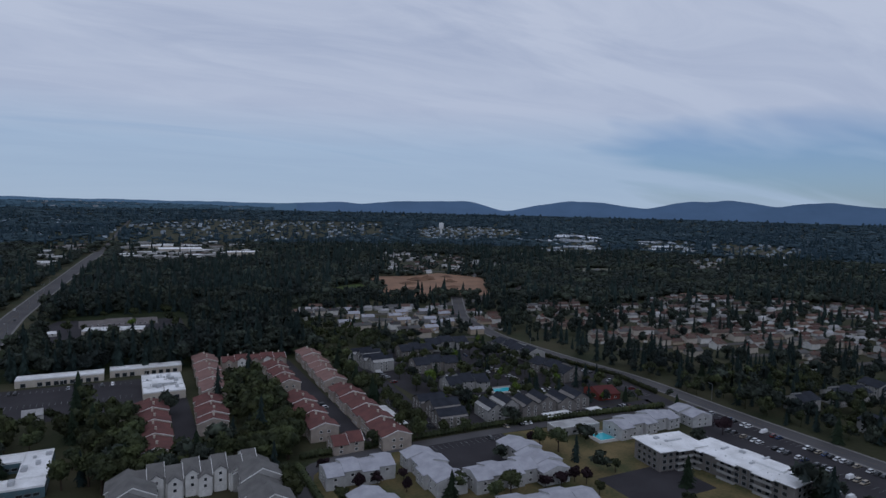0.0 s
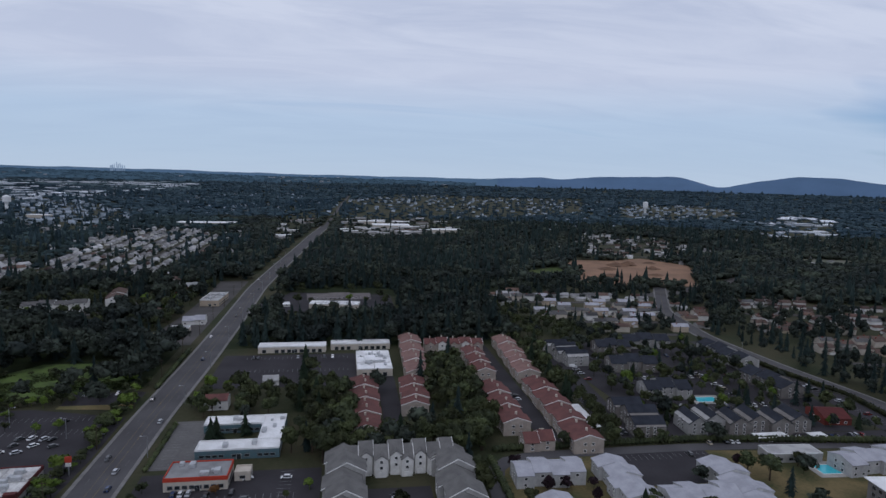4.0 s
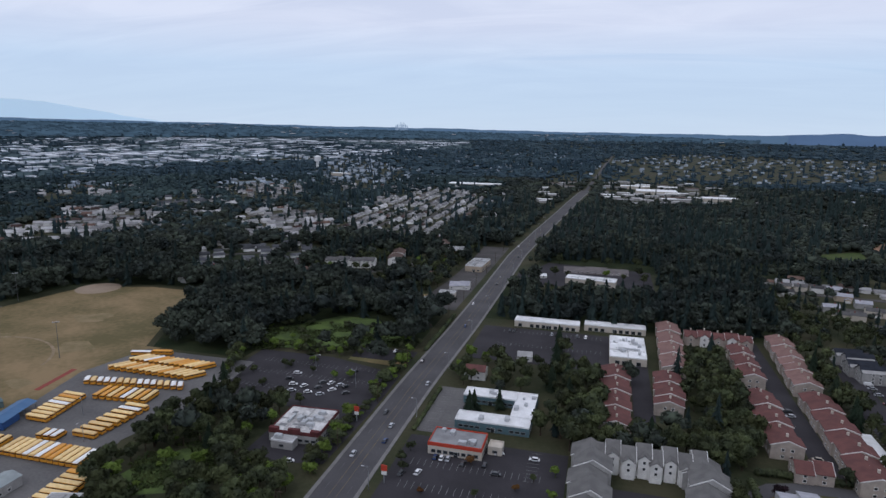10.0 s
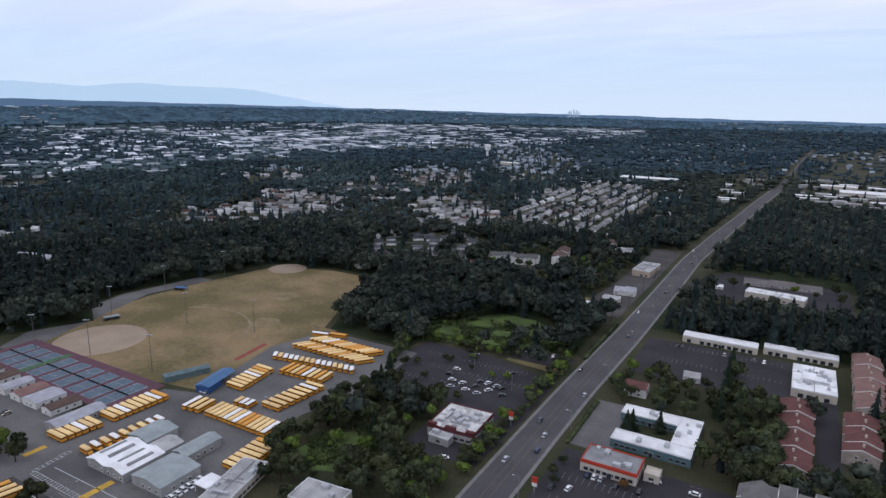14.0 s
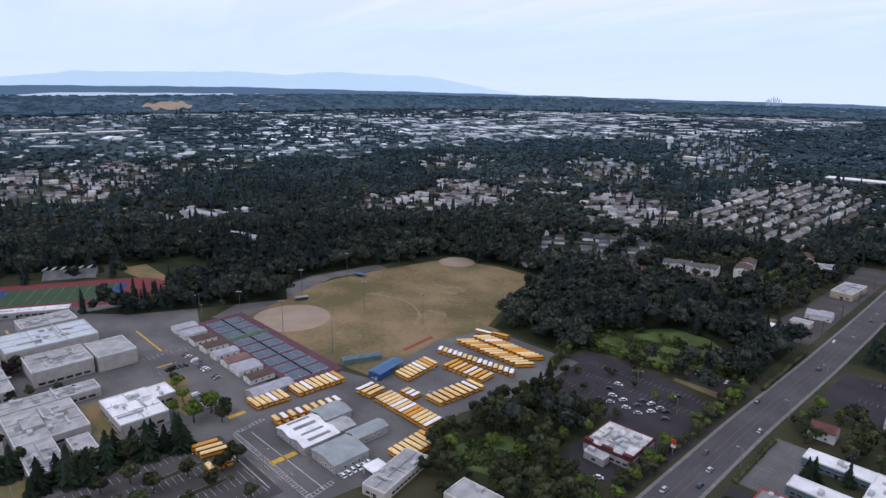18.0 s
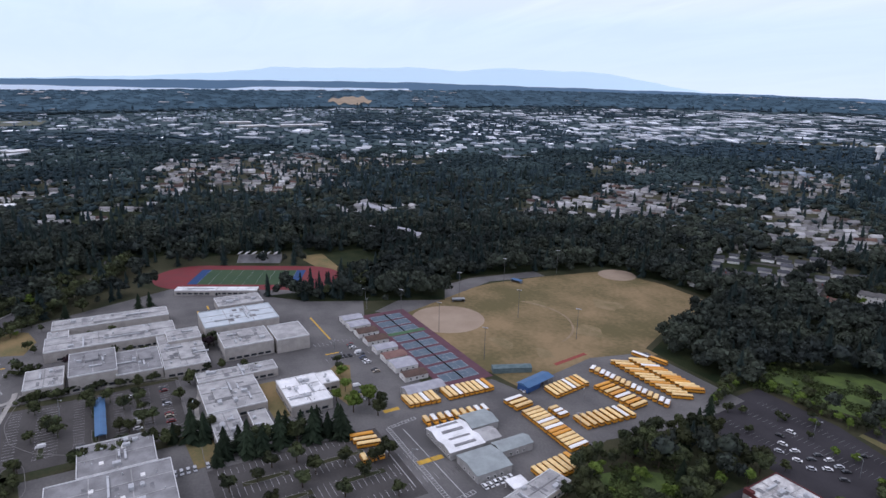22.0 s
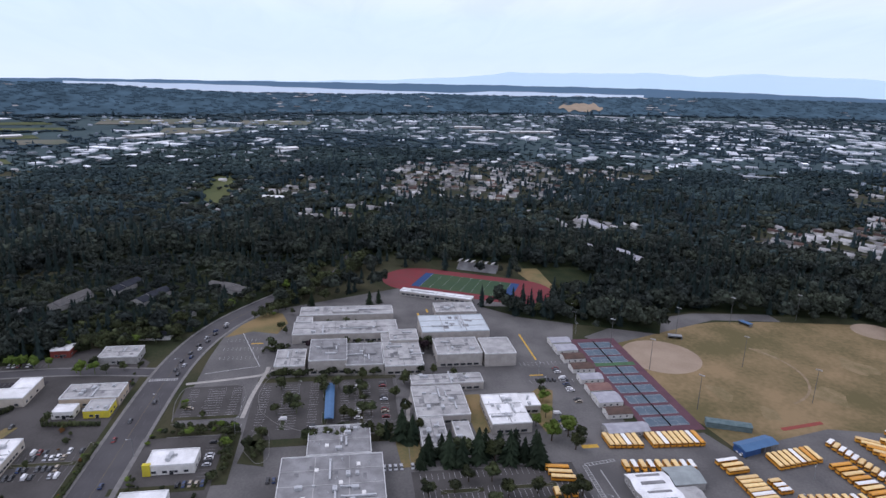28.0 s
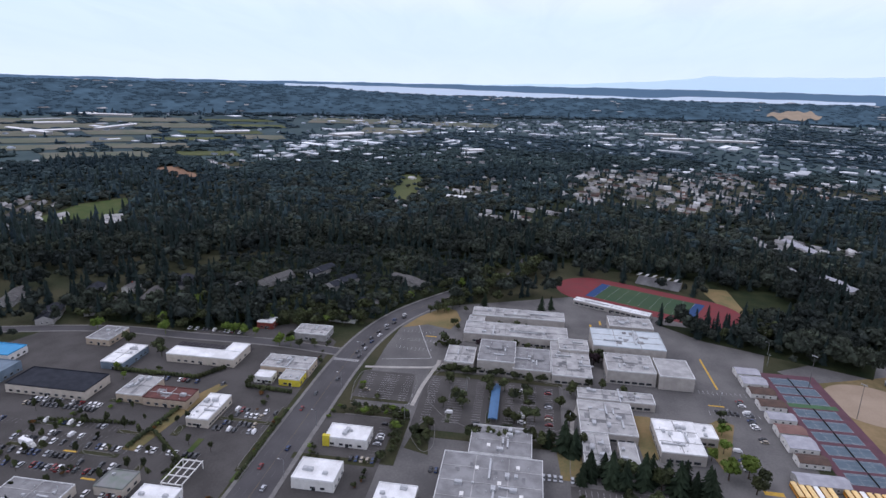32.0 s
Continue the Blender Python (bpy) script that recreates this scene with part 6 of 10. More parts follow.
def build_cars(most=262):
    """The nearest cars become things, the others one joined mesh."""
    PARKED.sort(key=lambda q: math.hypot(q[0], q[1]))
    g, mats = Geo(), []
    for n, (x, y, z, a, k) in enumerate(PARKED):
        m = pose(x, y, z, 0, 0, a)
        if n < most:
            copy_thing((CARS if math.hypot(x, y) < 270 else FAR_CARS)[k], m)
            continue
        for o in FAR_CARS[k].children:
            me = o.data
            if me.materials[0] not in mats:
                mats.append(me.materials[0])
            b = len(g.v)
            g.v += [tuple(m @ v.co) for v in me.vertices]
            for f in me.polygons:
                g.f.append(tuple(b + i for i in f.vertices))
                g.m.append(mats.index(me.materials[0]))
    if g.v:
        tagged(new("parked_cars", g.mesh("parked_cars", mats)), "rows of parked cars on the far lots", "cars", "", "stuff")


# restaurant lots
for i, (x, y, a) in enumerate(((-157.8, 293.6, 10), (-141.2, 272.6, 30), (-134.1, 271.9, 40), (-139.2, 285.7, 60), (-134.4, 286.2, 70), (-128.9, 285.1, 60), (-158.3, 285.4, 15), (-122.1, 276.9, 45), (-153.1, 279.5, 20), (-128.5, 304.2, 60), (-106.5, 267.7, 90), (-106.3, 289.7, 100), (-118, 209.7, 30), (-146.5, 279.0, 60), (-138.6, 279.3, 60), (-150, 272, 30), (-130.4, 278.4, 50), (-125.2, 284.0, 60))):
    PARKED.append((x, y, 0.07, a, (0, 0, 1, 2, 0, 1, 3, 2, 0, 3, 2, 1, 0, 0, 2, 1, 0, 3)[i]))
park(-138, -106, 341, prob=0.25)
for i, (x, y, a) in enumerate(((-61.4, 229.3, 90), (-58.7, 229.3, 90), (-56.0, 229.4, 90), (-49.3, 227.4, 85), (-40.5, 228.6, 90), (-36.2, 239.2, 20), (-34.9, 223.2, 5), (-65.0, 216.2, 80), (-71.1, 213.8, 80))):
    PARKED.append((x, y, 0.07, a, (5, 0, 1, 2, 3, 0, 2, 0, 2)[i]))
park(226, 243, -21.5, "y", prob=0.2)
park(194, 222, 20.5, "y", prob=0.8)
park(114, 158, 240.5, prob=0.45)
park(262, 300, 131.5, "y", prob=0.75)
park(335, 400, 145, "y", prob=0.4)
park(165, 255, 250.5, prob=0.4)
park(125, 205, 245.5, "y", prob=0.5)
park(125, 205, 264.5, "y", prob=0.6)
park(125, 225, 279, "y", prob=0.6)
park(262, 330, 272, "y", prob=0.5)
park(-60, 5, 400.5, prob=0.2)
park(270, 330, 93, "y", prob=0.15)
park(160, 240, 292.5, prob=0.4)
park(165, 245, 340.5, prob=0.4)
park(165, 235, 384.5, prob=0.4)
park(300, 350, 217.5, "y", prob=0.5)
# school lots
park(-352, -300, -37, prob=0.12)
park(-352, -300, 4, prob=0.15)
park(-352, -300, 19, prob=0.2)
park(-352, -300, -21, prob=0.1)
park(112, 140, -343, "y", prob=0.75)
park(70, 100, -230, "y", prob=0.0)
park(130, 148, -192.5, "y", prob=0.95, pick=0)
park(14, 34, -262, "y", prob=0.8, pick=1)
park(-40, -26, -258, "y", prob=0.8)
park(-258, -252, 199, prob=1.0, pick=0)
# shop lots
park(-158, -128, -287.5, "y", prob=0.6)
park(-158, -128, -272.5, "y", prob=0.7)
park(-185, -150, -247.5, "y", prob=0.5)
park(-250, -205, -262.5, "y", prob=0.45)
park(-250, -205, -252.5, "y", prob=0.35)
park(-250, -205, -235.5, "y", prob=0.6)
park(-250, -205, -225.5, "y", prob=0.4)
park(-310, -260, -259.5, "y", prob=0.5)
park(-240, -190, -392.5, "y", prob=0.5)
park(-310, -260, -242.5, "y", prob=0.45)
park(-215, -165, -318, "y", prob=0.5)
park(-80, -66, -259.5, "y", prob=0.5)
park(-225, -205, -62, prob=0.7)
park(-272, -228, -281.5, "y", prob=0.75)
park(-272, -228, -276.5, "y", prob=0.55)
park(-160, -128, -292.5, "y", prob=0.6)
park(-155, -130, -278.5, "y", prob=0.7)
park(-252, -188, -245.5, "y", prob=0.6)
park(-225, -186, -226.5, "y", prob=0.75)
park(-190, -165, -212, "y", prob=0.5)
park(-205, -180, -232, "y", prob=0.5)
park(-352, -320, -89, prob=0.2)
park(-360, -302, 133, prob=0.5)
park(-310, -284, 116, prob=0.4)
park(-300, -262, -69, prob=0.35)
build_cars()
# on the roads
for x, y, a in ((-86, 236, 90), (-95, 262, 270), (-85, 300, 90), (-97, 330, 270), (-87, 400, 90), (-93, 455, 270), (-86, 520, 90), (-95, 222, 270), (-84, 640, 90), (-92, 700, 270), (-88, 250, 90),
                (-262, -112, 180), (-300, -119, 0), (-245, -119, 0), (-318, -117, 0), (-338, -110, 180), (-230, -111, 180)):
    copy_thing(rng.choice(CARS[:6]), pose(x, y, 0.14, 0, 0, a))
for i in range(14):
    x = -372 - i * 6.2
    copy_thing(FAR_CARS[(3, 2, 1, 3, 5, 2, 0)[i % 7]], pose(x, float(np.interp(-x, [-q[0] for q in CROSS], [q[1] for q in CROSS])) + (2.2 if i % 2 else 5.6), 0.14, 0, 0, 180 - i * 2.6))
for t in BUSES + CARS + FAR_CARS:
    for o in (t, *t.children_recursive):
        bpy.data.objects.remove(o)


# ---- poles ----
def pole(name, h, label, arm=2.0, heads=1, thick=0.1):
    ob = thing(name, 0, 0, -500, 0, label, "lamp post" if arm else "pole", "tall poles")
    part("mast", Geo().cyl(0, 0, 0, h, thick * 1.5, thick, 7), M_STEEL, ob)
    for k in range(heads):
        s = 1 if k == 0 else -1
        part("arm", Geo().box(*sorted((0, s * arm)), -0.06, 0.06, h - 0.15, h), M_STEEL, ob)
        part("lamp_head", Geo().box(*sorted((s * arm - 0.1, s * (arm + 0.8))), -0.2, 0.2, h - 0.15, h + 0.05), M_UNIT, ob)
    return ob


M_POLE = mat("dark_galvanised_pole", (0.13, 0.13, 0.13), (0.10, 0.10, 0.10), rough=0.6)


def field_light():
    ob = thing("field_light", 0, 0, -500, 0, "tall sports field light mast", "light mast", "field lights")
    part("mast", Geo().cyl(0, 0, 0, 22, 0.22, 0.11, 8), M_POLE, ob)
    part("crossbar", Geo().box(-1.7, 1.7, -0.08, 0.08, 21.4, 21.6), M_POLE, ob)
    for u in (-1.4, -0.5, 0.5, 1.4):
        part("floodlight", Geo().box(u - 0.28, u + 0.28, -0.4, 0.1, 21.6, 22.1), M_UNIT, ob)
    return ob


LAMP, FLOOD = pole("street_lamp", 9.5, "grey street lamp with a short arm"), field_light()
WOODPOLE = thing("utility_pole", 0, 0, -500, 0, "weathered wooden utility pole with a crossarm", "utility pole", "utility poles")
part("mast", Geo().cyl(0, 0, 0, 11, 0.18, 0.12, 7), M_BARK, WOODPOLE)
part("crossarm", Geo().box(-1.2, 1.2, -0.08, 0.08, 9.8, 10.0), M_BARK, WOODPOLE)
for y in range(200, 900, 62):
    copy_thing(LAMP, pose(-79.6, y, 0.2, 0, 0, 180))
for y in range(176, 700, 48):
    copy_thing(WOODPOLE, pose(-102.8, y, 0.0, 0, 0, 0))
for x in range(-240, -420, -45):
    copy_thing(LAMP, pose(x, -105.2, 0.2, 0, 0, 270))
for x, y in ((-406, 244), (-350, 262), (-352, 196), (-388, 184), (-300, 275), (-424, 300), (-300, 200), (-426, 360)):
    copy_thing(FLOOD, pose(x, y, 0, 0, 0, 40))
for x, y in ((-352, 120), (-332, 118), (-310, 30), (-340, -30), (-220, 110), (-210, 200), (-300, -60), (-150, 300), (-120, 285), (-230, 220), (-415, 168), (-435, 175), (-455, 180), (-470, 150), (300, 240), (272, 380)):
    copy_thing(LAMP, pose(x, y, 0, 0, 0, rng.uniform(0, 360)))
for t in (LAMP, FLOOD, WOODPOLE):
    for o in (t, *t.children_recursive):
        bpy.data.objects.remove(o)
for x, y in ((-75.5, 206), (-105, 250)):
    sg = thing("roadside_sign", x, y, 0, 0, "red and white roadside pylon sign", "sign")
    part("mast", Geo().box(-0.2, 0.2, -0.15, 0.15, 0, 6), M_STEEL, sg)
    part("board", Geo().box(-1.2, 1.2, -0.2, 0.2, 5.2, 7.6), M_REDP, sg)
    part("lower_board", Geo().box(-1.0, 1.0, -0.18, 0.18, 3.6, 5.0), M_TRIM, sg)
wt = thing("water_tower", 932, 1822, float(terrain(932, 1822)), 0, "white water tower above distant woods", "water tower")
part("tank", Geo().cyl(0, 0, 20, 38, 7.5, 7.5, 20).cyl(0, 0, 38, 40, 7.5, 2, 20), M_WHITE, wt)
part("stem", Geo().cyl(0, 0, -2, 20, 3.2, 3.2, 14), M_WHITE, wt)


# ---- trees ----
def ico(r, rng, jit=0.22, squash=1.0):
    p = (1 + 5 ** 0.5) / 2
    v = np.array([(-1, p, 0), (1, p, 0), (-1, -p, 0), (1, -p, 0), (0, -1, p), (0, 1, p), (0, -1, -p), (0, 1, -p), (p, 0, -1), (p, 0, 1), (-p, 0, -1), (-p, 0, 1)], float)
    v = v / np.linalg.norm(v[0]) * r * (1 + rng.uniform(-jit, jit, (12, 1)))
    v[:, 2] *= squash
    f = np.array([(0, 11, 5), (0, 5, 1), (0, 1, 7), (0, 7, 10), (0, 10, 11), (1, 5, 9), (5, 11, 4), (11, 10, 2), (10, 7, 6), (7, 1, 8), (3, 9, 4), (3, 4, 2), (3, 2, 6), (3, 6, 8), (3, 8, 9), (4, 9, 5), (2, 4, 11), (6, 2, 10), (8, 6, 7), (9, 8, 1)])
    return v, f


def merged(pieces):
    vs, fs, n = [], [], 0
    for v, f in pieces:
        vs.append(v)
        fs.append(f + n)
        n += len(v)
    return np.concatenate(vs), np.concatenate(fs)


def leaves(pts, size, rng):
    """One triangle of foliage at each point, turned at random."""
    n = len(pts)
    a = rng.normal(size=(n, 3))
    a /= np.linalg.norm(a, axis=1, keepdims=True)
    b = np.cross(a, rng.normal(size=(n, 3)))
    b /= np.linalg.norm(b, axis=1, keepdims=True)
    s = size * rng.uniform(0.6, 1.4, (n, 1))
    v = np.stack([pts + a * s, pts - a * s * 0.5 + b * s * 0.8, pts - a * s * 0.5 - b * s * 0.8], 1).reshape(-1, 3)
    return v, np.arange(3 * n).reshape(-1, 3)


def broad_crown(seed, clumps=14, leaf=160, size=0.085, small=0.13, large=0.21):
    """A round, uneven crown one unit wide and high, standing on z = 0.2: loose foliage over a few dense lumps."""
    rng = np.random.default_rng(seed)
    out, pts = [], []
    for i in range(clumps):
        d = rng.normal(size=3)
        d /= np.linalg.norm(d)
        c = np.array([0, 0, 0.62]) + d * (0.30, 0.30, 0.25) * rng.uniform(0.45, 1.0)
        r = rng.uniform(small, large)
        v, f = ico(r * 0.82, rng, 0.34, 0.85)
        out.append((v + c, f))
        e = rng.normal(size=(max(1, leaf // clumps), 3))
        e /= np.linalg.norm(e, axis=1, keepdims=True)
        e[:, 2] = np.abs(e[:, 2]) * 1.0 - 0.3
        pts.append(c + e * r * rng.uniform(0.85, 1.22, (len(e), 1)))
    out.append(leaves(np.concatenate(pts), size, rng))
    return merged(out)


def fir_crown(seed, tiers=9, arms=8):
    """A narrow conifer one unit high: tiers of drooping boughs round a stem."""
    rng = np.random.default_rng(seed)
    vs, fs = [], []
    for k in range(tiers):
        z = 0.10 + 0.88 * k / tiers
        r = 0.20 * (1 - k / tiers) ** 0.85 + 0.02
        for a in range(arms):
            t = 2 * math.pi * (a + rng.uniform(-0.3, 0.3)) / arms + k * 0.4
            q, w = r * rng.uniform(0.55, 1.35), rng.uniform(0.35, 0.6)
            c, s = math.cos(t), math.sin(t)
            dz = -0.05 - 0.25 * q + rng.uniform(-0.035, 0.03)
            i = len(vs)
            vs += [(0, 0, z + 0.10), (c * q, s * q, z + dz), (math.cos(t + w) * q * 0.6, math.sin(t + w) * q * 0.6, z + dz * 0.5), (math.cos(t - w) * q * 0.6, math.sin(t - w) * q * 0.6, z + dz * 0.5)]
            fs += [(i, i + 3, i + 1), (i, i + 1, i + 2)]
    i = len(vs)
    n = 7
    vs += [(0.085 * math.cos(2 * math.pi * j / n), 0.085 * math.sin(2 * math.pi * j / n), 0.08) for j in range(n)] + [(0, 0, 1.0)]
    fs += [(i + j, i + (j + 1) % n, i + n) for j in range(n)]
    return np.array(vs, float), np.array(fs)


def far_fir(seed):
    rng = np.random.default_rng(seed)
    out = []
    for z0, z1, r in ((0.02, 0.50, 0.20), (0.22, 0.72, 0.17), (0.45, 0.88, 0.125), (0.66, 1.0, 0.08)):
        n = 6
        q, z = r * rng.uniform(0.6, 1.3, n), z0 + rng.uniform(-0.06, 0.06, n)
        a = rng.uniform(0, 6.28)
        v = [(q[j] * math.cos(a + 2 * math.pi * j / n), q[j] * math.sin(a + 2 * math.pi * j / n), z[j]) for j in range(n)] + [(rng.uniform(-0.02, 0.02), rng.uniform(-0.02, 0.02), z1)]
        out.append((np.array(v), np.array([(j, (j + 1) % n, n) for j in range(n)])))
    return merged(out)


def far_broad(seed, k=2, leaf=0):
    rng = np.random.default_rng(seed)
    out, pts = [], []
    for i in range(k):
        r = 0.38 if i == 0 else rng.uniform(0.20, 0.29)
        v, f = ico(r, rng, 0.24, 0.85)
        c = np.array([0, 0, 0.5]) + (rng.uniform(-0.30, 0.30, 3) * (1, 1, 0.6) if i else 0)
        out.append((v + c, f))
        if leaf:
            e = rng.normal(size=(leaf // k, 3))
            e /= np.linalg.norm(e, axis=1, keepdims=True)
            e[:, 2] = np.abs(e[:, 2]) * 1.0 - 0.2
            pts.append(c + e * r * 1.05)
    if leaf:
        out.append(leaves(np.concatenate(pts), 0.15, rng))
    return merged(out)


def joined(name, templates, which, xs, ys, zs, wid, hei, material, label, category, seed=0, turn=None, smooth=False):
    """Many trees as one object: each template is placed, turned and scaled at its points."""
    rng = np.random.default_rng(seed)
    V, F, n = [], [], 0
    for k, (v, f) in enumerate(templates):
        s = np.where(which == k)[0]
        if not len(s):
            continue
        t = rng.uniform(0, 2 * math.pi, len(s)) if turn is None else np.radians(turn[s])
        c, q = np.cos(t)[:, None], np.sin(t)[:, None]
        X = (v[None, :, 0] * c - v[None, :, 1] * q) * wid[s, None] + xs[s, None]
        Y = (v[None, :, 0] * q + v[None, :, 1] * c) * wid[s, None] + ys[s, None]
        Z = v[None, :, 2] * hei[s, None] + zs[s, None]
        V.append(np.stack([X, Y, Z], 2).reshape(-1, 3))
        F.append((f[None] + (np.arange(len(s)) * len(v))[:, None, None]).reshape(-1, 3) + n)
        n += len(s) * len(v)
    if not V:
        return
    V, F = np.concatenate(V).astype(np.float32), np.concatenate(F).astype(np.int32)
    me = bpy.data.meshes.new(name)
    me.vertices.add(len(V))
    me.vertices.foreach_set("co", V.ravel())
    me.loops.add(F.size)
    me.loops.foreach_set("vertex_index", F.ravel())
    me.polygons.add(len(F))
    me.polygons.foreach_set("loop_start", np.arange(0, F.size, 3, dtype=np.int32))
    me.polygons.foreach_set("loop_total", np.full(len(F), 3, np.int32))
    if smooth:
        me.polygons.foreach_set("use_smooth", np.ones(len(F), bool))
    me.materials.append(material)
    me.update(calc_edges=True)
    tagged(new(name, me), label, category, "", "stuff")


M_BROAD = mat("broad_leaves", (0.0260, 0.0320, 0.0190), (0.060, 0.0695, 0.030), scale=0.12, fine=1.2, rough=0.8, spec=0.08, vary=0.42)
M_BROADW = mat("wood_leaves", (0.0215, 0.0275, 0.0260), (0.052, 0.0615, 0.0435), scale=0.020, fine=0.5, rough=0.9, spec=0.08, vary=0.5, island=True, lo=0.36, hi=0.72)
# mid and far foliage: the blue haze of distance is put into the colours
M_MIDBROAD = mat("hazy_mid_leaves", (0.0205, 0.034, 0.039), (0.053, 0.079, 0.077), scale=0.007, fine=0.06, rough=0.9, spec=0.08, vary=0.32, island=True, lo=0.36, hi=0.70)
M_MIDFIR = mat("hazy_mid_needles", (0.016, 0.028, 0.034), (0.030, 0.048, 0.052), scale=0.02, fine=0.5, rough=0.9, spec=0.08, vary=0.3, island=True)
M_FARBROAD = mat("hazy_far_leaves", (0.025, 0.045, 0.060), (0.045, 0.070, 0.082), scale=0.004, fine=0.03, rough=0.9, spec=0.08, vary=0.22, island=True)
M_FARFIR = mat("hazy_far_needles", (0.018, 0.035, 0.048), (0.032, 0.052, 0.064), scale=0.006, fine=0.05, rough=0.9, spec=0.08, vary=0.3, island=True)
M_FIR = mat("fir_needles", (0.012, 0.020, 0.012), (0.022, 0.032, 0.018), scale=0.1, fine=1.2, rough=0.85, spec=0.08, vary=0.22)
M_FIRW = mat("wood_needles", (0.0125, 0.0205, 0.0195), (0.022, 0.034, 0.030), scale=0.03, fine=0.8, rough=0.85, spec=0.08, vary=0.25, island=True)
M_BROADB = mat("belt_leaves", (0.0260, 0.0320, 0.0190), (0.060, 0.0695, 0.030), scale=0.12, fine=1.2, rough=0.8, spec=0.08, vary=0.42, island=True)
M_BRAMBLE = mat("bramble_leaves", (0.062, 0.080, 0.026), (0.030, 0.042, 0.017), scale=0.15, fine=1.0, rough=0.85, spec=0.08, vary=0.45, island=True)
M_LIME = mat("bright_leaves", (0.075, 0.115, 0.022), (0.105, 0.145, 0.03), scale=0.2, fine=1.2, rough=0.8, spec=0.08, vary=0.2)
M_PLUM = mat("dark_plum_leaves", (0.020, 0.013, 0.016), (0.030, 0.018, 0.022), scale=0.2, fine=1.2, rough=0.8, spec=0.08, vary=0.15)
M_RUST = mat("rust_leaves", (0.12, 0.055, 0.018), (0.09, 0.05, 0.02), scale=0.2, fine=1.2, rough=0.8, spec=0.08, vary=0.2)


def tri_mesh(name, vf, material):
    me = bpy.data.meshes.new(name)
    me.from_pydata(vf[0].tolist(), [], vf[1].tolist())
    me.materials.append(material)
    me.update()
    return me


def trunk_mesh(seed):
    rng = random.Random(seed)
    g = Geo().cyl(0, 0, -0.02, 0.5, 0.035, 0.018, 6)
    for i in range(4):
        a, z = rng.uniform(0, 6.28), rng.uniform(0.25, 0.42)
        c, s = math.cos(a), math.sin(a)
        e = (c * 0.22, s * 0.22, z + 0.22)
        g.hull([(0.012, 0, z), (-0.006, 0.01, z), (-0.006, -0.01, z)], [(e[0] + 0.006, e[1], e[2]), (e[0] - 0.003, e[1] + 0.005, e[2]), (e[0] - 0.003, e[1] - 0.005, e[2])])
    return g.mesh("trunk", M_BARK)


TRUNKS = [trunk_mesh(i) for i in range(3)]
FIRTRUNK = Geo().cyl(0, 0, -0.02, 0.8, 0.018, 0.006, 6).mesh("trunk", M_BARK)
BROADS = [broad_crown(i, 14, 560, 0.058, 0.12, 0.23) for i in range(5)]
FIRS = [fir_crown(20 + i, 13, 9) for i in range(3)]
KINDS = {
    "broad": ([tri_mesh("crown", v, M_BROAD) for v in BROADS], "broad-leaved tree with a dense dark green crown"),
    "lime": ([tri_mesh("crown", v, M_LIME) for v in BROADS[:3]], "young tree with a bright yellow-green crown"),
    "plum": ([tri_mesh("crown", v, M_PLUM) for v in BROADS[2:4]], "ornamental tree with a dark plum crown"),
    "rust": ([tri_mesh("crown", v, M_RUST) for v in BROADS[1:3]], "small shrub with rusty orange leaves"),
    "fir": ([tri_mesh("crown", v, M_FIR) for v in FIRS], "tall dark conifer with drooping boughs"),
}
trng = random.Random(77)


PLANTED = []


def tree(x, y, kind="broad", h=12.0, wide=0.8, z=None, fat=1.35):
    """Notes one tree; they are all built together below."""
    if abs(x + 91) < 8 + 0.3 * h * wide and -300 < y < 400:
        return  # keeps the arterial clear
    PLANTED.append((x, y, kind, h, h * (fat if kind == "fir" else wide)))


def build_trees(most=290):
    """The nearest trees become things with a trunk and a crown, the others one joined belt for each kind."""
    PLANTED.sort(key=lambda q: math.hypot(q[0], q[1]) * (0.7 if q[3] > 6 else 1.0))
    count, rest = 0, []
    for q in PLANTED:
        x, y, kind, h, w = q
        fir = kind == "fir"
        if not fir:
            count += 1
            if count > most:
                rest.append(q)
                continue
        crowns, label = KINDS[kind]
        ob = new("conifer" if fir else "tree", FIRTRUNK if fir else trng.choice(TRUNKS))
        ob.matrix_basis = pose(x, y, float(terrain(x, y)), 0, 0, trng.uniform(0, 360)) @ Matrix.Diagonal((w, w, h, 1))
        tagged(ob, label, "tree", "single trees")
        part("crown", trng.choice(crowns), None, ob)
    stem = (np.array([(0.03, 0, 0), (-0.015, 0.026, 0), (-0.015, -0.026, 0), (0.015, 0, 0.5), (-0.008, 0.013, 0.5), (-0.008, -0.013, 0.5)]), np.array([(0, 1, 4), (0, 4, 3), (1, 2, 5), (1, 5, 4), (2, 0, 3), (2, 3, 5)]))
    full = [merged([broad_crown(40 + i, 6, 190, 0.085, 0.16, 0.28), stem]) for i in range(5)]
    for kind, m, lab in (("broad", M_BROADB, "belt of dark green trees and shrubs"), ("lime", M_LIME, "belt of bright yellow-green young trees"), ("plum", M_PLUM, "dark plum ornamental shrubs"), ("rust", M_RUST, "low rusty orange shrubs")):
        q = [r for r in rest if r[2] == kind]
        if q:
            c = np.array([(r[0], r[1], r[3], r[4]) for r in q])
            joined("tree_belt", full, np.arange(len(q)) % len(full), c[:, 0], c[:, 1], terrain(c[:, 0], c[:, 1]), c[:, 3], c[:, 2], m, lab, "trees", 3)


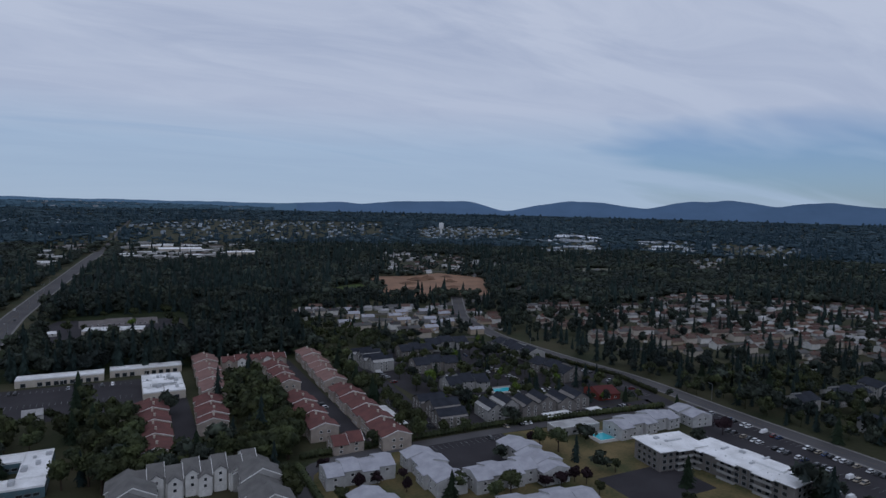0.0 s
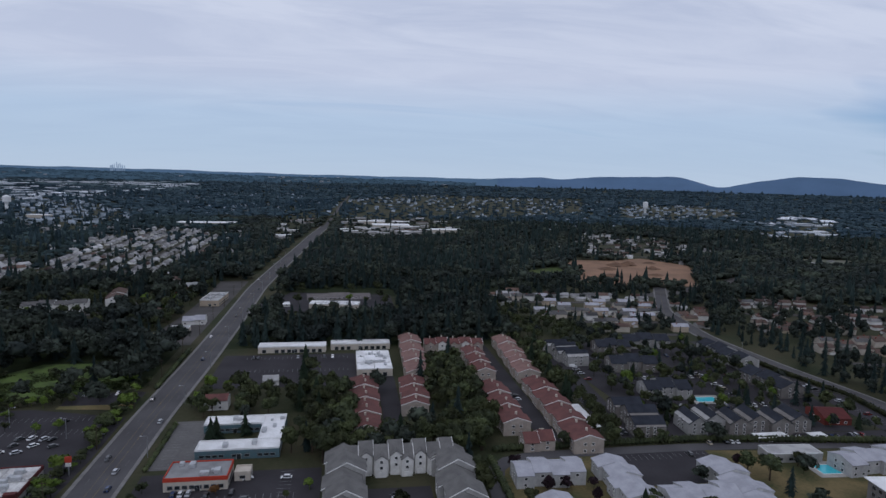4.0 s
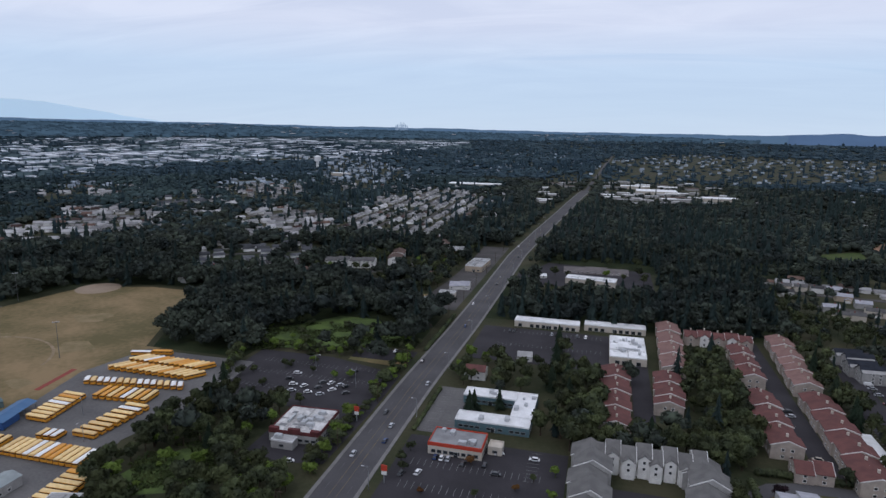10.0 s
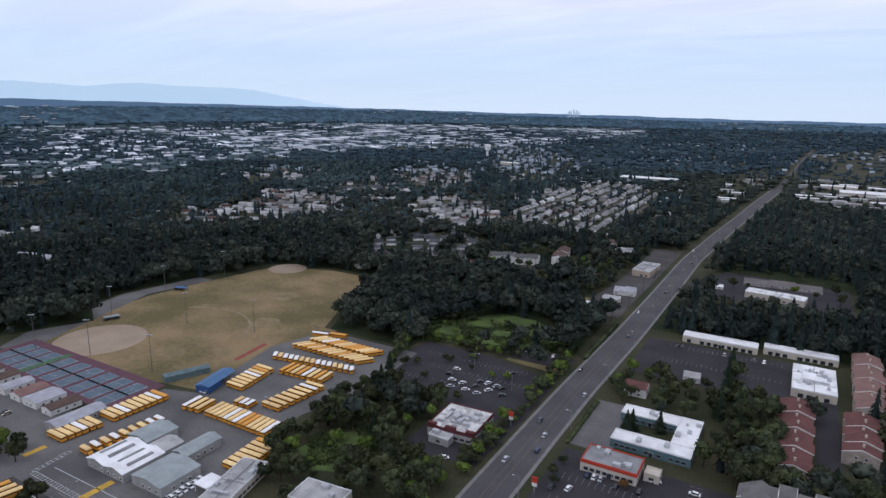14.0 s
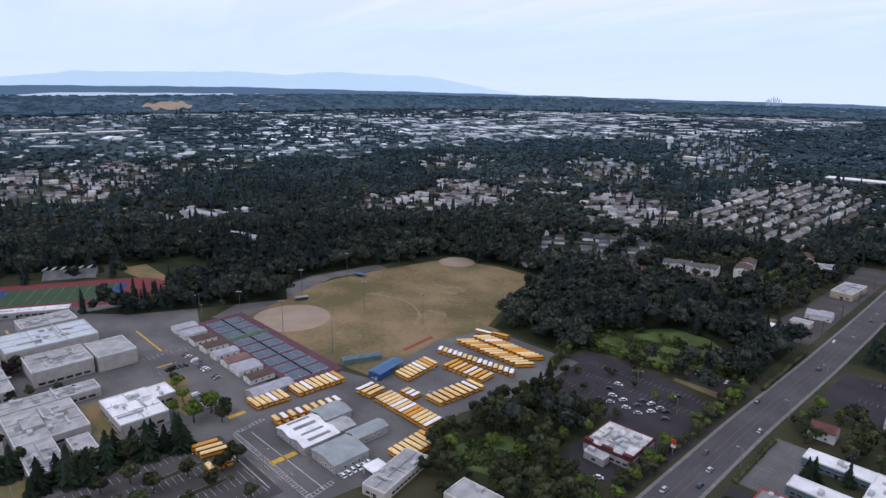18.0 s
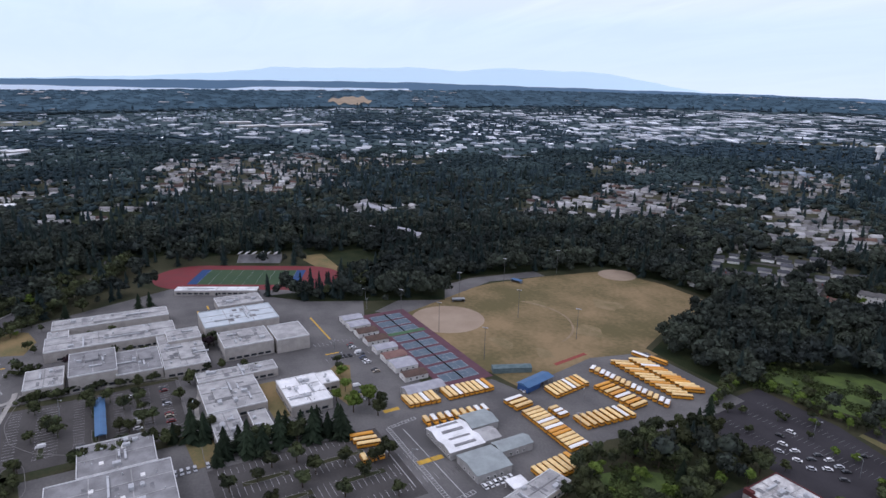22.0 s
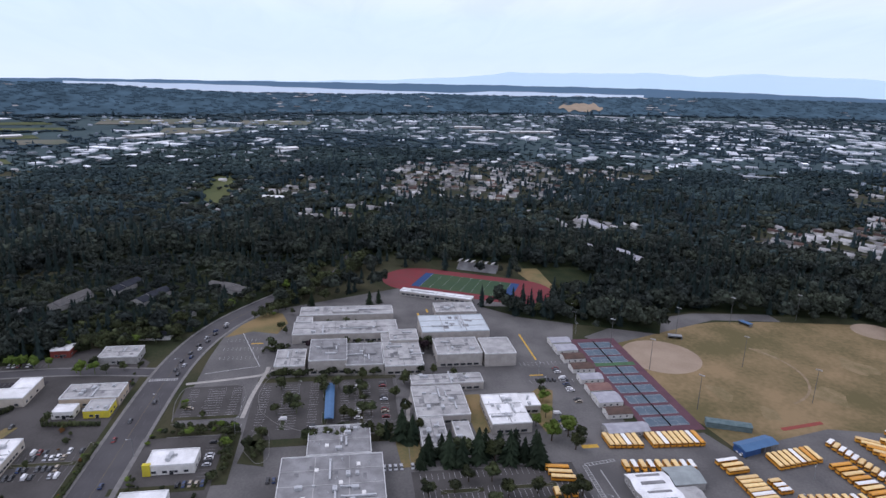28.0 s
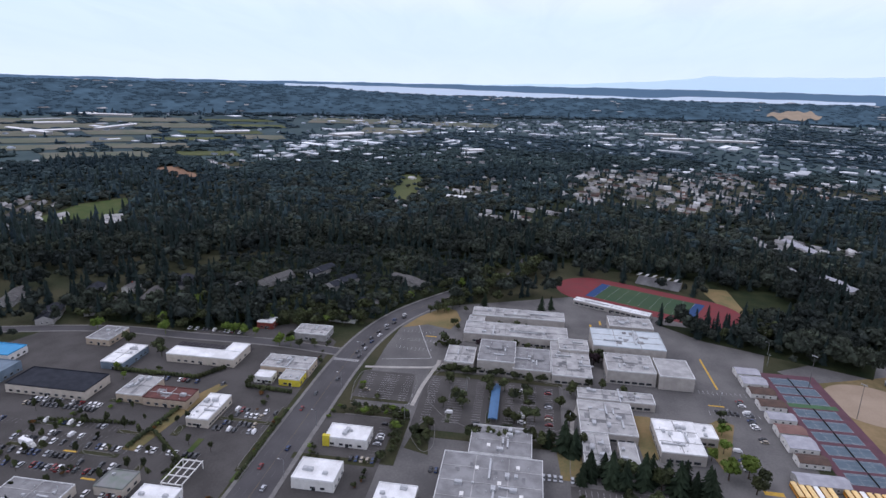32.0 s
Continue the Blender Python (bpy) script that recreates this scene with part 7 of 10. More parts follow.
def grove(poly, spacing, mix, hmin, hmax, seed, keep=1.0, wide=0.85, limit=200):
    """Trees at jittered spacing over a polygon, clear of what stands there; returns those past the limit."""
    rng = np.random.default_rng(seed)
    p = np.array(poly)
    gx, gy = np.meshgrid(np.arange(p[:, 0].min(), p[:, 0].max(), spacing), np.arange(p[:, 1].min(), p[:, 1].max(), spacing))
    x, y = (gx + rng.uniform(-0.4, 0.4, gx.shape) * spacing).ravel(), (gy + rng.uniform(-0.4, 0.4, gy.shape) * spacing).ravel()
    ok = inside(x, y, poly) & free(x, y) & (rng.uniform(size=x.shape) < keep)
    x, y = x[ok], y[ok]
    kinds = rng.choice(list(mix), size=len(x), p=list(mix.values()))
    hs = rng.uniform(hmin, hmax, len(x))
    for a, b, k, h in list(zip(x, y, kinds, hs))[:limit]:
        tree(float(a), float(b), str(k), float(h) * (1.25 if k == "fir" else 1), wide)


B8 = {"broad": 0.86, "fir": 0.14}
grove(rect(-8, 66, 249, 270), 7.0, {"broad": 0.9, "fir": 0.1}, 11, 16, 1)
grove(rect(-22, 4, 250, 345), 8, B8, 10, 16, 2, 0.95)
grove(rect(46, 76, 258, 380), 7.8, {"broad": 1.0}, 9, 15, 3, 0.95)
grove(rect(116, 128, 246, 420), 8, {"broad": 0.9, "fir": 0.1}, 9, 14, 4, 0.9)
grove(rect(58, 160, 251, 258), 8, {"broad": 1.0}, 6, 10, 5, 0.8)
grove(rect(52, 74, 150, 245), 8, {"broad": 1.0}, 7, 12, 6, 0.5)
grove([(86, 150), (200, 150), (200, 238), (86, 222)], 13, {"broad": 0.5, "plum": 0.45, "fir": 0.05}, 4, 8, 7, 0.30)
grove([(206, 205), (282, 200), (286, 246), (230, 244)], 13, B8, 7, 11, 8, 0.5)
grove([(140, 262), (262, 256), (268, 345), (258, 425), (150, 425)], 9.0, {"broad": 0.85, "lime": 0.1, "fir": 0.05}, 5, 10.5, 29, 0.75)
grove([(296, 150), (330, 150), (420, 190), (420, 250), (300, 300)], 10, B8, 6, 12, 30, 0.75)
for x, y, k, h in ((258, 199, "plum", 10), (230, 134, "fir", 15), (196, 166, "fir", 13), (171, 215, "broad", 12), (166, 222, "broad", 10), (128, 188, "broad", 11), (120, 186, "broad", 9), (106, 194, "fir", 12), (112, 198, "broad", 9), (226, 130, "fir", 14), (70, 236, "plum", 7), (78, 216, "plum", 7), (86, 217, "plum", 6), (96, 215, "plum", 6), (150, 186, "plum", 7), (158, 188, "plum", 7), (144, 188, "plum", 6)):
    tree(x, y, k, h, 0.95)
grove([(-178, 158), (-196, 205), (-186, 255), (-141, 258), (-138, 205), (-112, 200), (-104, 168), (-150, 150)], 8.0, {"broad": 0.88, "lime": 0.04, "fir": 0.08}, 8, 14, 9, 0.9)
for i, y in enumerate((204, 209, 214, 219, 224, 229, 234, 239, 246, 252, 276, 281, 286, 292, 297, 303, 309, 316, 322, 329)):
    tree(-105.8 - (i * 37 % 5), y, "lime" if i % 3 == 0 else "broad", 5.5 + (i * 53 % 30) / 10, 1.2)
for i in range(34):
    tree(-103.6 - (i * 29 % 40) / 10, 203 + i * 3.9 + (i * 17 % 5) * 0.5, "lime" if i % 4 == 1 else "broad", 2.0 + (i * 37 % 26) / 10, 1.3)
for i in range(16):
    tree(-108 - (i * 29 % 26), 176 + i * 1.6, "lime" if i % 3 == 0 else "broad", 7.0 + (i * 41 % 40) / 10, 0.95)
grove(rect(-200, -140, 322, 330), 8, {"lime": 0.6, "broad": 0.4}, 4, 8, 11, 0.8)
grove(rect(-76, -58, 302, 346), 7, {"broad": 0.8, "lime": 0.2}, 6, 11, 12, 0.8)
grove(rect(-58, -20, 300, 345), 8, B8, 8, 13, 13, 0.7)
grove(rect(-62, -40, 268, 284), 7, {"fir": 1.0}, 9, 12, 14, 0.7)
grove(rect(-77, -8, 188, 194), 7, {"lime": 0.3, "rust": 0.4, "broad": 0.3}, 2, 4, 15, 0.7, 1.1)
for x, y, k, h in ((-46, 228, "rust", 4.5), (-26, 214, "rust", 3.5), (-40, 206, "broad", 4), (-20, 222, "broad", 4), (-60, 203, "rust", 3), (-73, 232, "broad", 5), (-74, 222, "broad", 6), (-71, 215, "broad", 5),
                   (-12, 212, "lime", 5), (-12, 228, "lime", 5), (21, 208, "broad", 9), (22, 204, "broad", 7), (-22, 372, "fir", 17), (-18, 366, "broad", 12), (-150, 296, "broad", 5), (-128, 297, "lime", 5), (-168, 298, "broad", 6), (-160, 315, "broad", 6), (-186, 282, "broad", 7),
                   (-178, 205, "lime", 9), (-150, 196, "lime", 8), (-172, 232, "fir", 15), (-184, 264, "fir", 16)):
    tree(x, y, k, h, 1.1 if k in ("rust", "lime") else 0.9)
# school trees
for i, (x, y) in enumerate(((-261, 33), (-266, 37), (-269, 44), (-263, 47), (-260, 53), (-266, 55), (-264, 62), (-268, 66), (-263, 70), (-261, 77), (-266, 81), (-262, 85), (-257, 90), (-264, 91), (-270, 74), (-287, 26), (-284, 31))):
    tree(x, y, "broad" if i in (5, 8) else "fir", 11 + (i * 53 % 80) / 10, 0.9, fat=1.6)
for x, y, k, h in ((-277, 104, "lime", 11), (-280, 114, "lime", 10), (-288, 116, "lime", 9), (-276, 120, "broad", 8), (-268, 114, "broad", 9), (-318, 112, "lime", 7), (-326, 113, "broad", 6), (-334, 116, "broad", 6),
                   (-347, 33, "broad", 9), (-247, 65, "broad", 9), (-248, 54, "broad", 8), (-235, 70, "broad", 9), (-239, 34, "broad", 9), (-240, 46, "broad", 7), (-228, 62, "broad", 8), (-230, 96, "broad", 9), (-222, 88, "broad", 8), (-214, 76, "broad", 8), (-210, 60, "broad", 7), (-222, 48, "broad", 7), (-236, 84, "broad", 8), (-232, 104, "broad", 10), (-204, 96, "broad", 7),
                   (-347, -41, "broad", 8), (-323, -32, "broad", 9), (-318, -30, "broad", 8), (-345, -17, "broad", 9), (-340, -16, "broad", 7), (-311, -4, "broad", 7), (-308, 0, "broad", 7), (-344, -7, "broad", 8), (-313, 6, "broad", 8), (-342, 6, "broad", 7), (-312, 11, "broad", 8), (-338, 7, "broad", 7), (-326, 8, "broad", 6), (-330, -36, "broad", 6),
                   (-326, -91, "broad", 4), (-333, -92, "lime", 4), (-319, -80, "broad", 4), (-430, 14, "broad", 7), (-438, -4, "broad", 8), (-404, -4, "broad", 8), (-402, -26, "plum", 8), (-404, -52, "broad", 9), (-400, -46, "broad", 7), (-418, 46, "broad", 6), (-396, 54, "broad", 10), (-391, 50, "plum", 9),
                   (-482, -30, "fir", 13), (-466, -58, "lime", 4), (-470, -44, "broad", 5), (-480, 16, "fir", 14), (-500, -20, "broad", 10)):
    tree(x, y, k, h * 1.12, 1.0)
grove(rect(-372, -357, -50, 30), 5.5, {"broad": 1.0}, 4, 7.5, 16, 0.85, 1.2)
grove(rect(-310, -302, -95, -62), 4.5, {"broad": 0.9, "lime": 0.1}, 2.5, 5, 17, 0.95, 1.2)
BUSY[int(-313 - BX):int(-255 - BX), int(-100 - BY):int(-42 - BY)] = False
grove(rect(-311, -301, -96, -60), 4.2, {"broad": 0.9, "lime": 0.1}, 2.5, 5.0, 17, 0.9, 1.2)
grove(rect(-302, -257, -65, -56), 4.6, {"broad": 0.9, "lime": 0.1}, 3, 6, 31, 0.85, 1.1)
grove([(-274, -55), (-300, -51), (-300, -45), (-270, -41)], 6, {"broad": 1.0}, 4, 7, 32, 0.9, 0.9)
grove(rect(-260, -255, -108, -66), 4.5, {"broad": 1.0}, 1.5, 3, 33, 0.8, 1.2)
BUSY[int(-294 - BX):int(-284 - BX), int(-52 - BY):int(24 - BY)] = False
grove(rect(-294, -285, -24, 24), 5.5, {"broad": 1.0}, 6, 10, 34, 0.95, 0.95)
grove(rect(-224, -190, -78, -36), 7, {"broad": 1.0}, 2.5, 5, 18, 0.6)
grove([(-522, 145), (-500, 128), (-470, 150), (-452, 182), (-470, 205), (-500, 190)], 7.5, {"broad": 1.0}, 8, 13, 35, 0.95)
grove([(-488, 112), (-472, 118), (-452, 160), (-455, 188), (-480, 190), (-490, 150)], 7, {"broad": 1.0}, 10, 14, 36, 0.95, 0.95)
# shrubs on the meadows and planted islands of the lots
srng = random.Random(515)
for cx, cy, rx, ry, n in ((-162, 350, 46, 18, 22), (-160, 192, 15, 16, 8)):
    for i in range(n):
        a, u = srng.uniform(0, 6.28), srng.uniform(0.35, 1.0)
        tree(cx + rx * u * math.cos(a), cy + ry * u * math.sin(a), srng.choice(("broad", "broad", "lime")), srng.uniform(2.2, 6.5), srng.uniform(0.9, 1.5))
for x, y, n in ((-258, -127, 9), (-280, -127, 9), (-318, -148, 6), (-300, -142, 5), (-238, -160, 6), (-266, -186, 7), (-284, -222, 6), (-268, -236, 5), (-236, -246, 5), (-224, -206, 5), (-210, -130, 7), (-322, -222, 6), (-262, -100, 6), (-300, -100, 6), (-220, -70, 6), (-246, -70, 5), (-360, -130, 7), (-380, -132, 7), (-256, -250, 6)):
    for i in range(n):
        tree(x + srng.uniform(-8, 8), y + srng.uniform(-1.6, 1.6), srng.choice(("broad", "broad", "broad", "lime", "rust")) if i else "broad", srng.uniform(1.2, 3.2), 1.2)
for cx, cy, rx, ry, n in ((-164, 350, 56, 25, 46), (-160, 192, 22, 22, 20)):
    for i in range(n):
        a, u = i * 6.283 / n + srng.uniform(-0.1, 0.1), srng.uniform(0.85, 1.12)
        tree(cx + rx * u * math.cos(a), cy + ry * u * math.sin(a), srng.choice(("broad", "broad", "broad", "lime")), srng.uniform(3.0, 7.5), 1.05)
for i in range(36):
    tree(-361.5 - (i * 29 % 7), -50 + i * 2.3, "broad", 3.2 + (i * 37 % 30) / 10, 1.15)
for i in range(14):
    tree(-400 - (i * 17 % 6), -58 + i * 1.2, "broad", 3 + (i * 31 % 30) / 10, 1.1)
for x, y, h in ((-440, 4, 7), (-440, 14, 6), (-404, 6, 7), (-403, 14, 6), (-441, -16, 7), (-402, 48, 8), (-398, 52, 9), (-360, 44, 7), (-358, 52, 8), (-352, 64, 7), (-348, 70, 6)):
    tree(x, y, "broad", h, 0.85)
for i, (x, y, h) in enumerate(((-182, 288, 4.5), (-168, 274, 4.5), (-167, 304, 4.0), (-157, 311, 4.5), (-136, 293, 5), (-139, 260, 6), (-150, 259, 6), (-183, 291, 3.5), (-169, 277, 3.5), (-166, 301, 3), (-155, 311, 3.5))):
    tree(x, y, "lime" if i in (3, 4) else "broad", h, 1.0)
for i in range(30):
    u = i / 29
    tree(-193 - 14 * u - (i * 29 % 5), 282 + 40 * u, "lime" if i % 6 == 2 else "broad", 3.5 + (i * 53 % 45) / 10, 1.0)
for i in range(24):
    tree(-204 + i * 2.4, 325 + (i * 37 % 6), "lime" if i % 3 == 0 else "broad", 2.5 + (i * 53 % 35) / 10, 1.1)
# shop trees: slim dark columnar ones between the rows of stalls
for i, (x, y) in enumerate(((-264, -224), (-266, -214), (-262, -201), (-233, -171), (-231, -178), (-245, -168), (-274, -173), (-246, -235), (-233, -233), (-253, -233), (-270, -259), (-272, -245), (-258, -190), (-221, -228))):
    tree(x, y, "broad", 6.5 + (i * 37 % 25) / 10, 0.42)
for x, y, k, h in ((-285, -53, "broad", 6), (-296, -46, "broad", 7), (-283, -46, "broad", 6), (-305, -68, "lime", 6), (-318, -41, "broad", 8), (-327, -34, "broad", 9), (-333, -1, "broad", 9), (-355, 7, "broad", 9), (-331, 26, "broad", 8), (-311, 30, "broad", 10), (-289, 27, "broad", 11), (-289, 18, "fir", 11), (-291, 34, "broad", 10), (-300, 108, "lime", 9), (-292, 100, "lime", 8),
                   (-466, 168, "lime", 11), (-460, 160, "broad", 12), (-472, 178, "broad", 12), (-456, 150, "broad", 10), (-478, 188, "broad", 11), (-463, 176, "broad", 11), (-440, -50, "broad", 7), (-432, -46, "broad", 6), (-492, 24, "fir", 12)):
    tree(x, y, k, h, 0.9)
# shop trees
for i, (x, y) in enumerate(((-272, -196), (-273, -178), (-278, -150), (-249, -243), (-238, -210), (-251, -208), (-208, -218), (-214, -206), (-222, -186), (-243, -196), (-228, -166), (-252, -148), (-262, -224), (-226, -236), (-270, -232), (-218, -250), (-240, -262), (-256, -276), (-276, -250), (-244, -176), (-256, -162), (-236, -226), (-282, -210), (-206, -234))):
    tree(x, y, "broad", 5.0 + (i * 37 % 30) / 10, 0.5)
for x, y, k, h in ((-390, -203, "lime", 10), (-388, -195, "lime", 10), (-392, -210, "lime", 9), (-389, -187, "lime", 8), (-377, -164, "lime", 11), (-378, -156, "lime", 9), (-377, -149, "broad", 8), (-388, -160, "broad", 8), (-381, -140, "broad", 7), (-352, -238, "broad", 11), (-346, -232, "broad", 10), (-356, -262, "broad", 12), (-380, -250, "lime", 12), (-376, -300, "lime", 11), (-318, -158, "broad", 8), (-322, -246, "lime", 7), (-312, -236, "lime", 6)):
    tree(x, y, k, h, 0.85)
grove([(-460, -118), (-420, -118), (-420, -150), (-422, -214), (-388, -240), (-384, -330), (-430, -330), (-470, -250)], 9, {"lime": 0.05, "broad": 0.83, "fir": 0.12}, 7, 13, 21, 0.85, 0.95)
# trees that close in on the bend of the cross street
for i in range(64):
    u = i / 63
    x = -462 - 150 * u
    tree(x, float(np.interp(-x, [-q[0] for q in CROSS + BEND[1:]], [q[1] for q in CROSS + BEND[1:]])) + (17 if x > -514 else 8) + (i * 37 % 11), "broad", 7.5 + 3 * u + (i * 53 % 50) / 10, 0.95)
for i in range(44):
    u = i / 43
    x = -424 - 170 * u
    tree(x, float(np.interp(-x, [-q[0] for q in CROSS + BEND[1:]], [q[1] for q in CROSS + BEND[1:]])) - 15 - (i * 29 % 9), "lime" if i % 11 == 5 else "broad", 4.5 + 4 * u + (i * 41 % 45) / 10, 0.95)
for i in range(34):
    tree(-411 - (i * 37 % 17), -218 + i * 2.35, "lime" if i % 9 == 4 else "broad", 7 + (i * 53 % 60) / 10, 0.9)
for i in range(26):
    tree(-436 - (i * 29 % 22), -228 + i * 4.1, "broad", 9 + (i * 53 % 50) / 10, 0.95)
grove([(-140, 440), (-156, 440), (-196, 520), (-270, 516), (-272, 528), (-196, 532), (-162, 600), (-150, 690), (-133, 690), (-131, 520)], 8, {"broad": 0.94, "lime": 0.06}, 7, 12, 41, 0.9)
for i in range(46):
    tree(-44 + (i * 37 % 92), 494 + (i * 53 % 34), "broad", 3.0 + (i * 29 % 30) / 10, 1.0)
for x, y, h in ((-40, 570, 10), (-28, 568, 7), (6, 571, 9), (20, 566, 8), (38, 560, 11), (36, 590, 10), (-40, 622, 11), (-16, 624, 8), (8, 626, 10), (34, 622, 12), (-44, 648, 12), (-12, 660, 10), (-40, 664, 9)):
    tree(x, y, "lime" if h == 9 else "broad", h, 0.9)
grove([(110, 424), (150, 428), (205, 434), (200, 450), (162, 498), (137, 560), (126, 470)], 8.5, {"broad": 0.9, "fir": 0.1}, 6, 12, 43, 0.85)
grove([(-262, 558), (-216, 548), (-206, 600), (-190, 640), (-230, 640)], 8.5, {"broad": 0.9, "fir": 0.1}, 8, 13, 42, 0.85)


def hedge(line, width, h, seed, label="long clipped dark green hedge"):
    """A clipped hedge along a line: a dense core with loose foliage over it."""
    rng = np.random.default_rng(seed)
    pieces = []
    ln = spread(line, 2.0)
    for q in ln:
        v, f = ico(1.0, rng, 0.2)
        pieces.append((v * (width * 0.6, width * 0.6, h * 0.55) + (q[0], q[1], h * 0.5), f))
    n = len(ln) * 14
    k = rng.integers(0, len(ln), n)
    d = rng.normal(size=(n, 3))
    d /= np.linalg.norm(d, axis=1, keepdims=True)
    pts = np.stack([ln[k, 0], ln[k, 1], np.full(n, h * 0.5)], 1) + d * (width * 0.65, width * 0.65, h * 0.58)
    pieces.append(leaves(pts, 0.5, rng))
    ob = tagged(new("hedge", tri_mesh("hedge", merged(pieces), M_BROAD)), label, "hedge", "hedges")
    claim([tuple(ln[0] - 1), tuple(ln[-1] - 1), tuple(ln[-1] + 1), tuple(ln[0] + 1)], 1)
    return ob


hedge([(66, 252.5), (160, 253.5), (262, 241)], 2.6, 3.2, 1)
hedge([(279, 262), (284, 300), (274, 345), (267, 425)], 2.4, 2.8, 2)
hedge([(-100, 348), (-100, 420)], 2.4, 2.5, 3)
hedge([(62, 190), (62, 244)], 2.4, 3.0, 4)
hedge([(-77, 250), (-77, 296)], 1.8, 1.6, 5)
hedge([(-20, 196), (-20, 206)], 1.6, 1.2, 6)
for i, (x0, y0, x1, y1, h) in enumerate(((-337, -184, -322, -194, 3.2), (-322, -196, -322, -248, 3.0), (-300, -184, -248, -190, 2.6), (-268, -200, -262, -250, 2.2), (-296, -126, -234, -126, 2.0), (-262, -184, -240, -156, 2.4), (-316, -132, -318, -160, 2.8), (-366, -48, -366, 26, 2.6))):
    hedge([(x0, y0), (x1, y1)], h * 0.7, h, 10 + i, "loose green shrub border")

build_trees()

# brambles and tall grass over the meadows
brng = np.random.default_rng(88)
for poly, n in (([(-222, 330), (-210, 360), (-190, 378), (-160, 376), (-150, 366), (-128, 370), (-110, 352), (-150, 338), (-176, 326), (-200, 320)], 5200), ([(-181, 180), (-175, 204), (-160, 217), (-147, 209), (-138, 190), (-148, 174), (-164, 168)], 2600)):
    p = np.array(poly, float)
    x, y = brng.uniform(p[:, 0].min(), p[:, 0].max(), n * 2), brng.uniform(p[:, 1].min(), p[:, 1].max(), n * 2)
    lump = np.sin(x * 0.21 + 1.7 * np.sin(y * 0.13)) + np.sin(y * 0.27 + 1.3 * np.sin(x * 0.11))
    ok = inside(x, y, poly) & (lump > -0.5)
    x, y, lump = x[ok], y[ok], lump[ok]
    v, f = leaves(np.stack([x, y, brng.uniform(0.05, 0.35, len(x)) + np.clip(lump, 0, 2) * brng.uniform(0, 0.9, len(x))], 1), 0.75, brng)
    v[:, 2] = np.maximum(v[:, 2], 0.02)
    tagged(new("meadow_grass", tri_mesh("meadow_grass", (v, f), M_BRAMBLE)), "tall rough grass and brambles on a meadow", "grass", "", "stuff")

# ---- woods, homes and works by zone ----
WOODS = [
    [(-640, 175), (-470, 172), (-440, 190), (-452, 290), (-436, 350), (-424, 415), (-360, 432), (-300, 432), (-282, 352), (-262, 306), (-200, 306), (-198, 345), (-108, 348), (-108, 430), (-240, 500), (-330, 600), (-480, 560), (-620, 430)],
    [(-900, -330), (-640, -330), (-560, -180), (-570, -60), (-620, 0), (-640, 60), (-640, 430), (-760, 420), (-900, 260), (-1000, 0)],
    [(-1500, -900), (-640, -700), (-520, -480), (-600, -340), (-900, -330), (-1000, -60), (-1150, -300)],
    [(-78, 425), (110, 425), (130, 470), (130, 560), (240, 660), (230, 800), (300, 860), (260, 1100), (-60, 860), (-60, 620), (60, 600), (50, 520), (-78, 520)],
    [(-560, -40), (-470, -84), (-440, -110), (-470, -260), (-560, -300), (-640, -200), (-620, -30)],
    [(-620, 60), (-600, 175), (-640, 180), (-660, 60)],
]
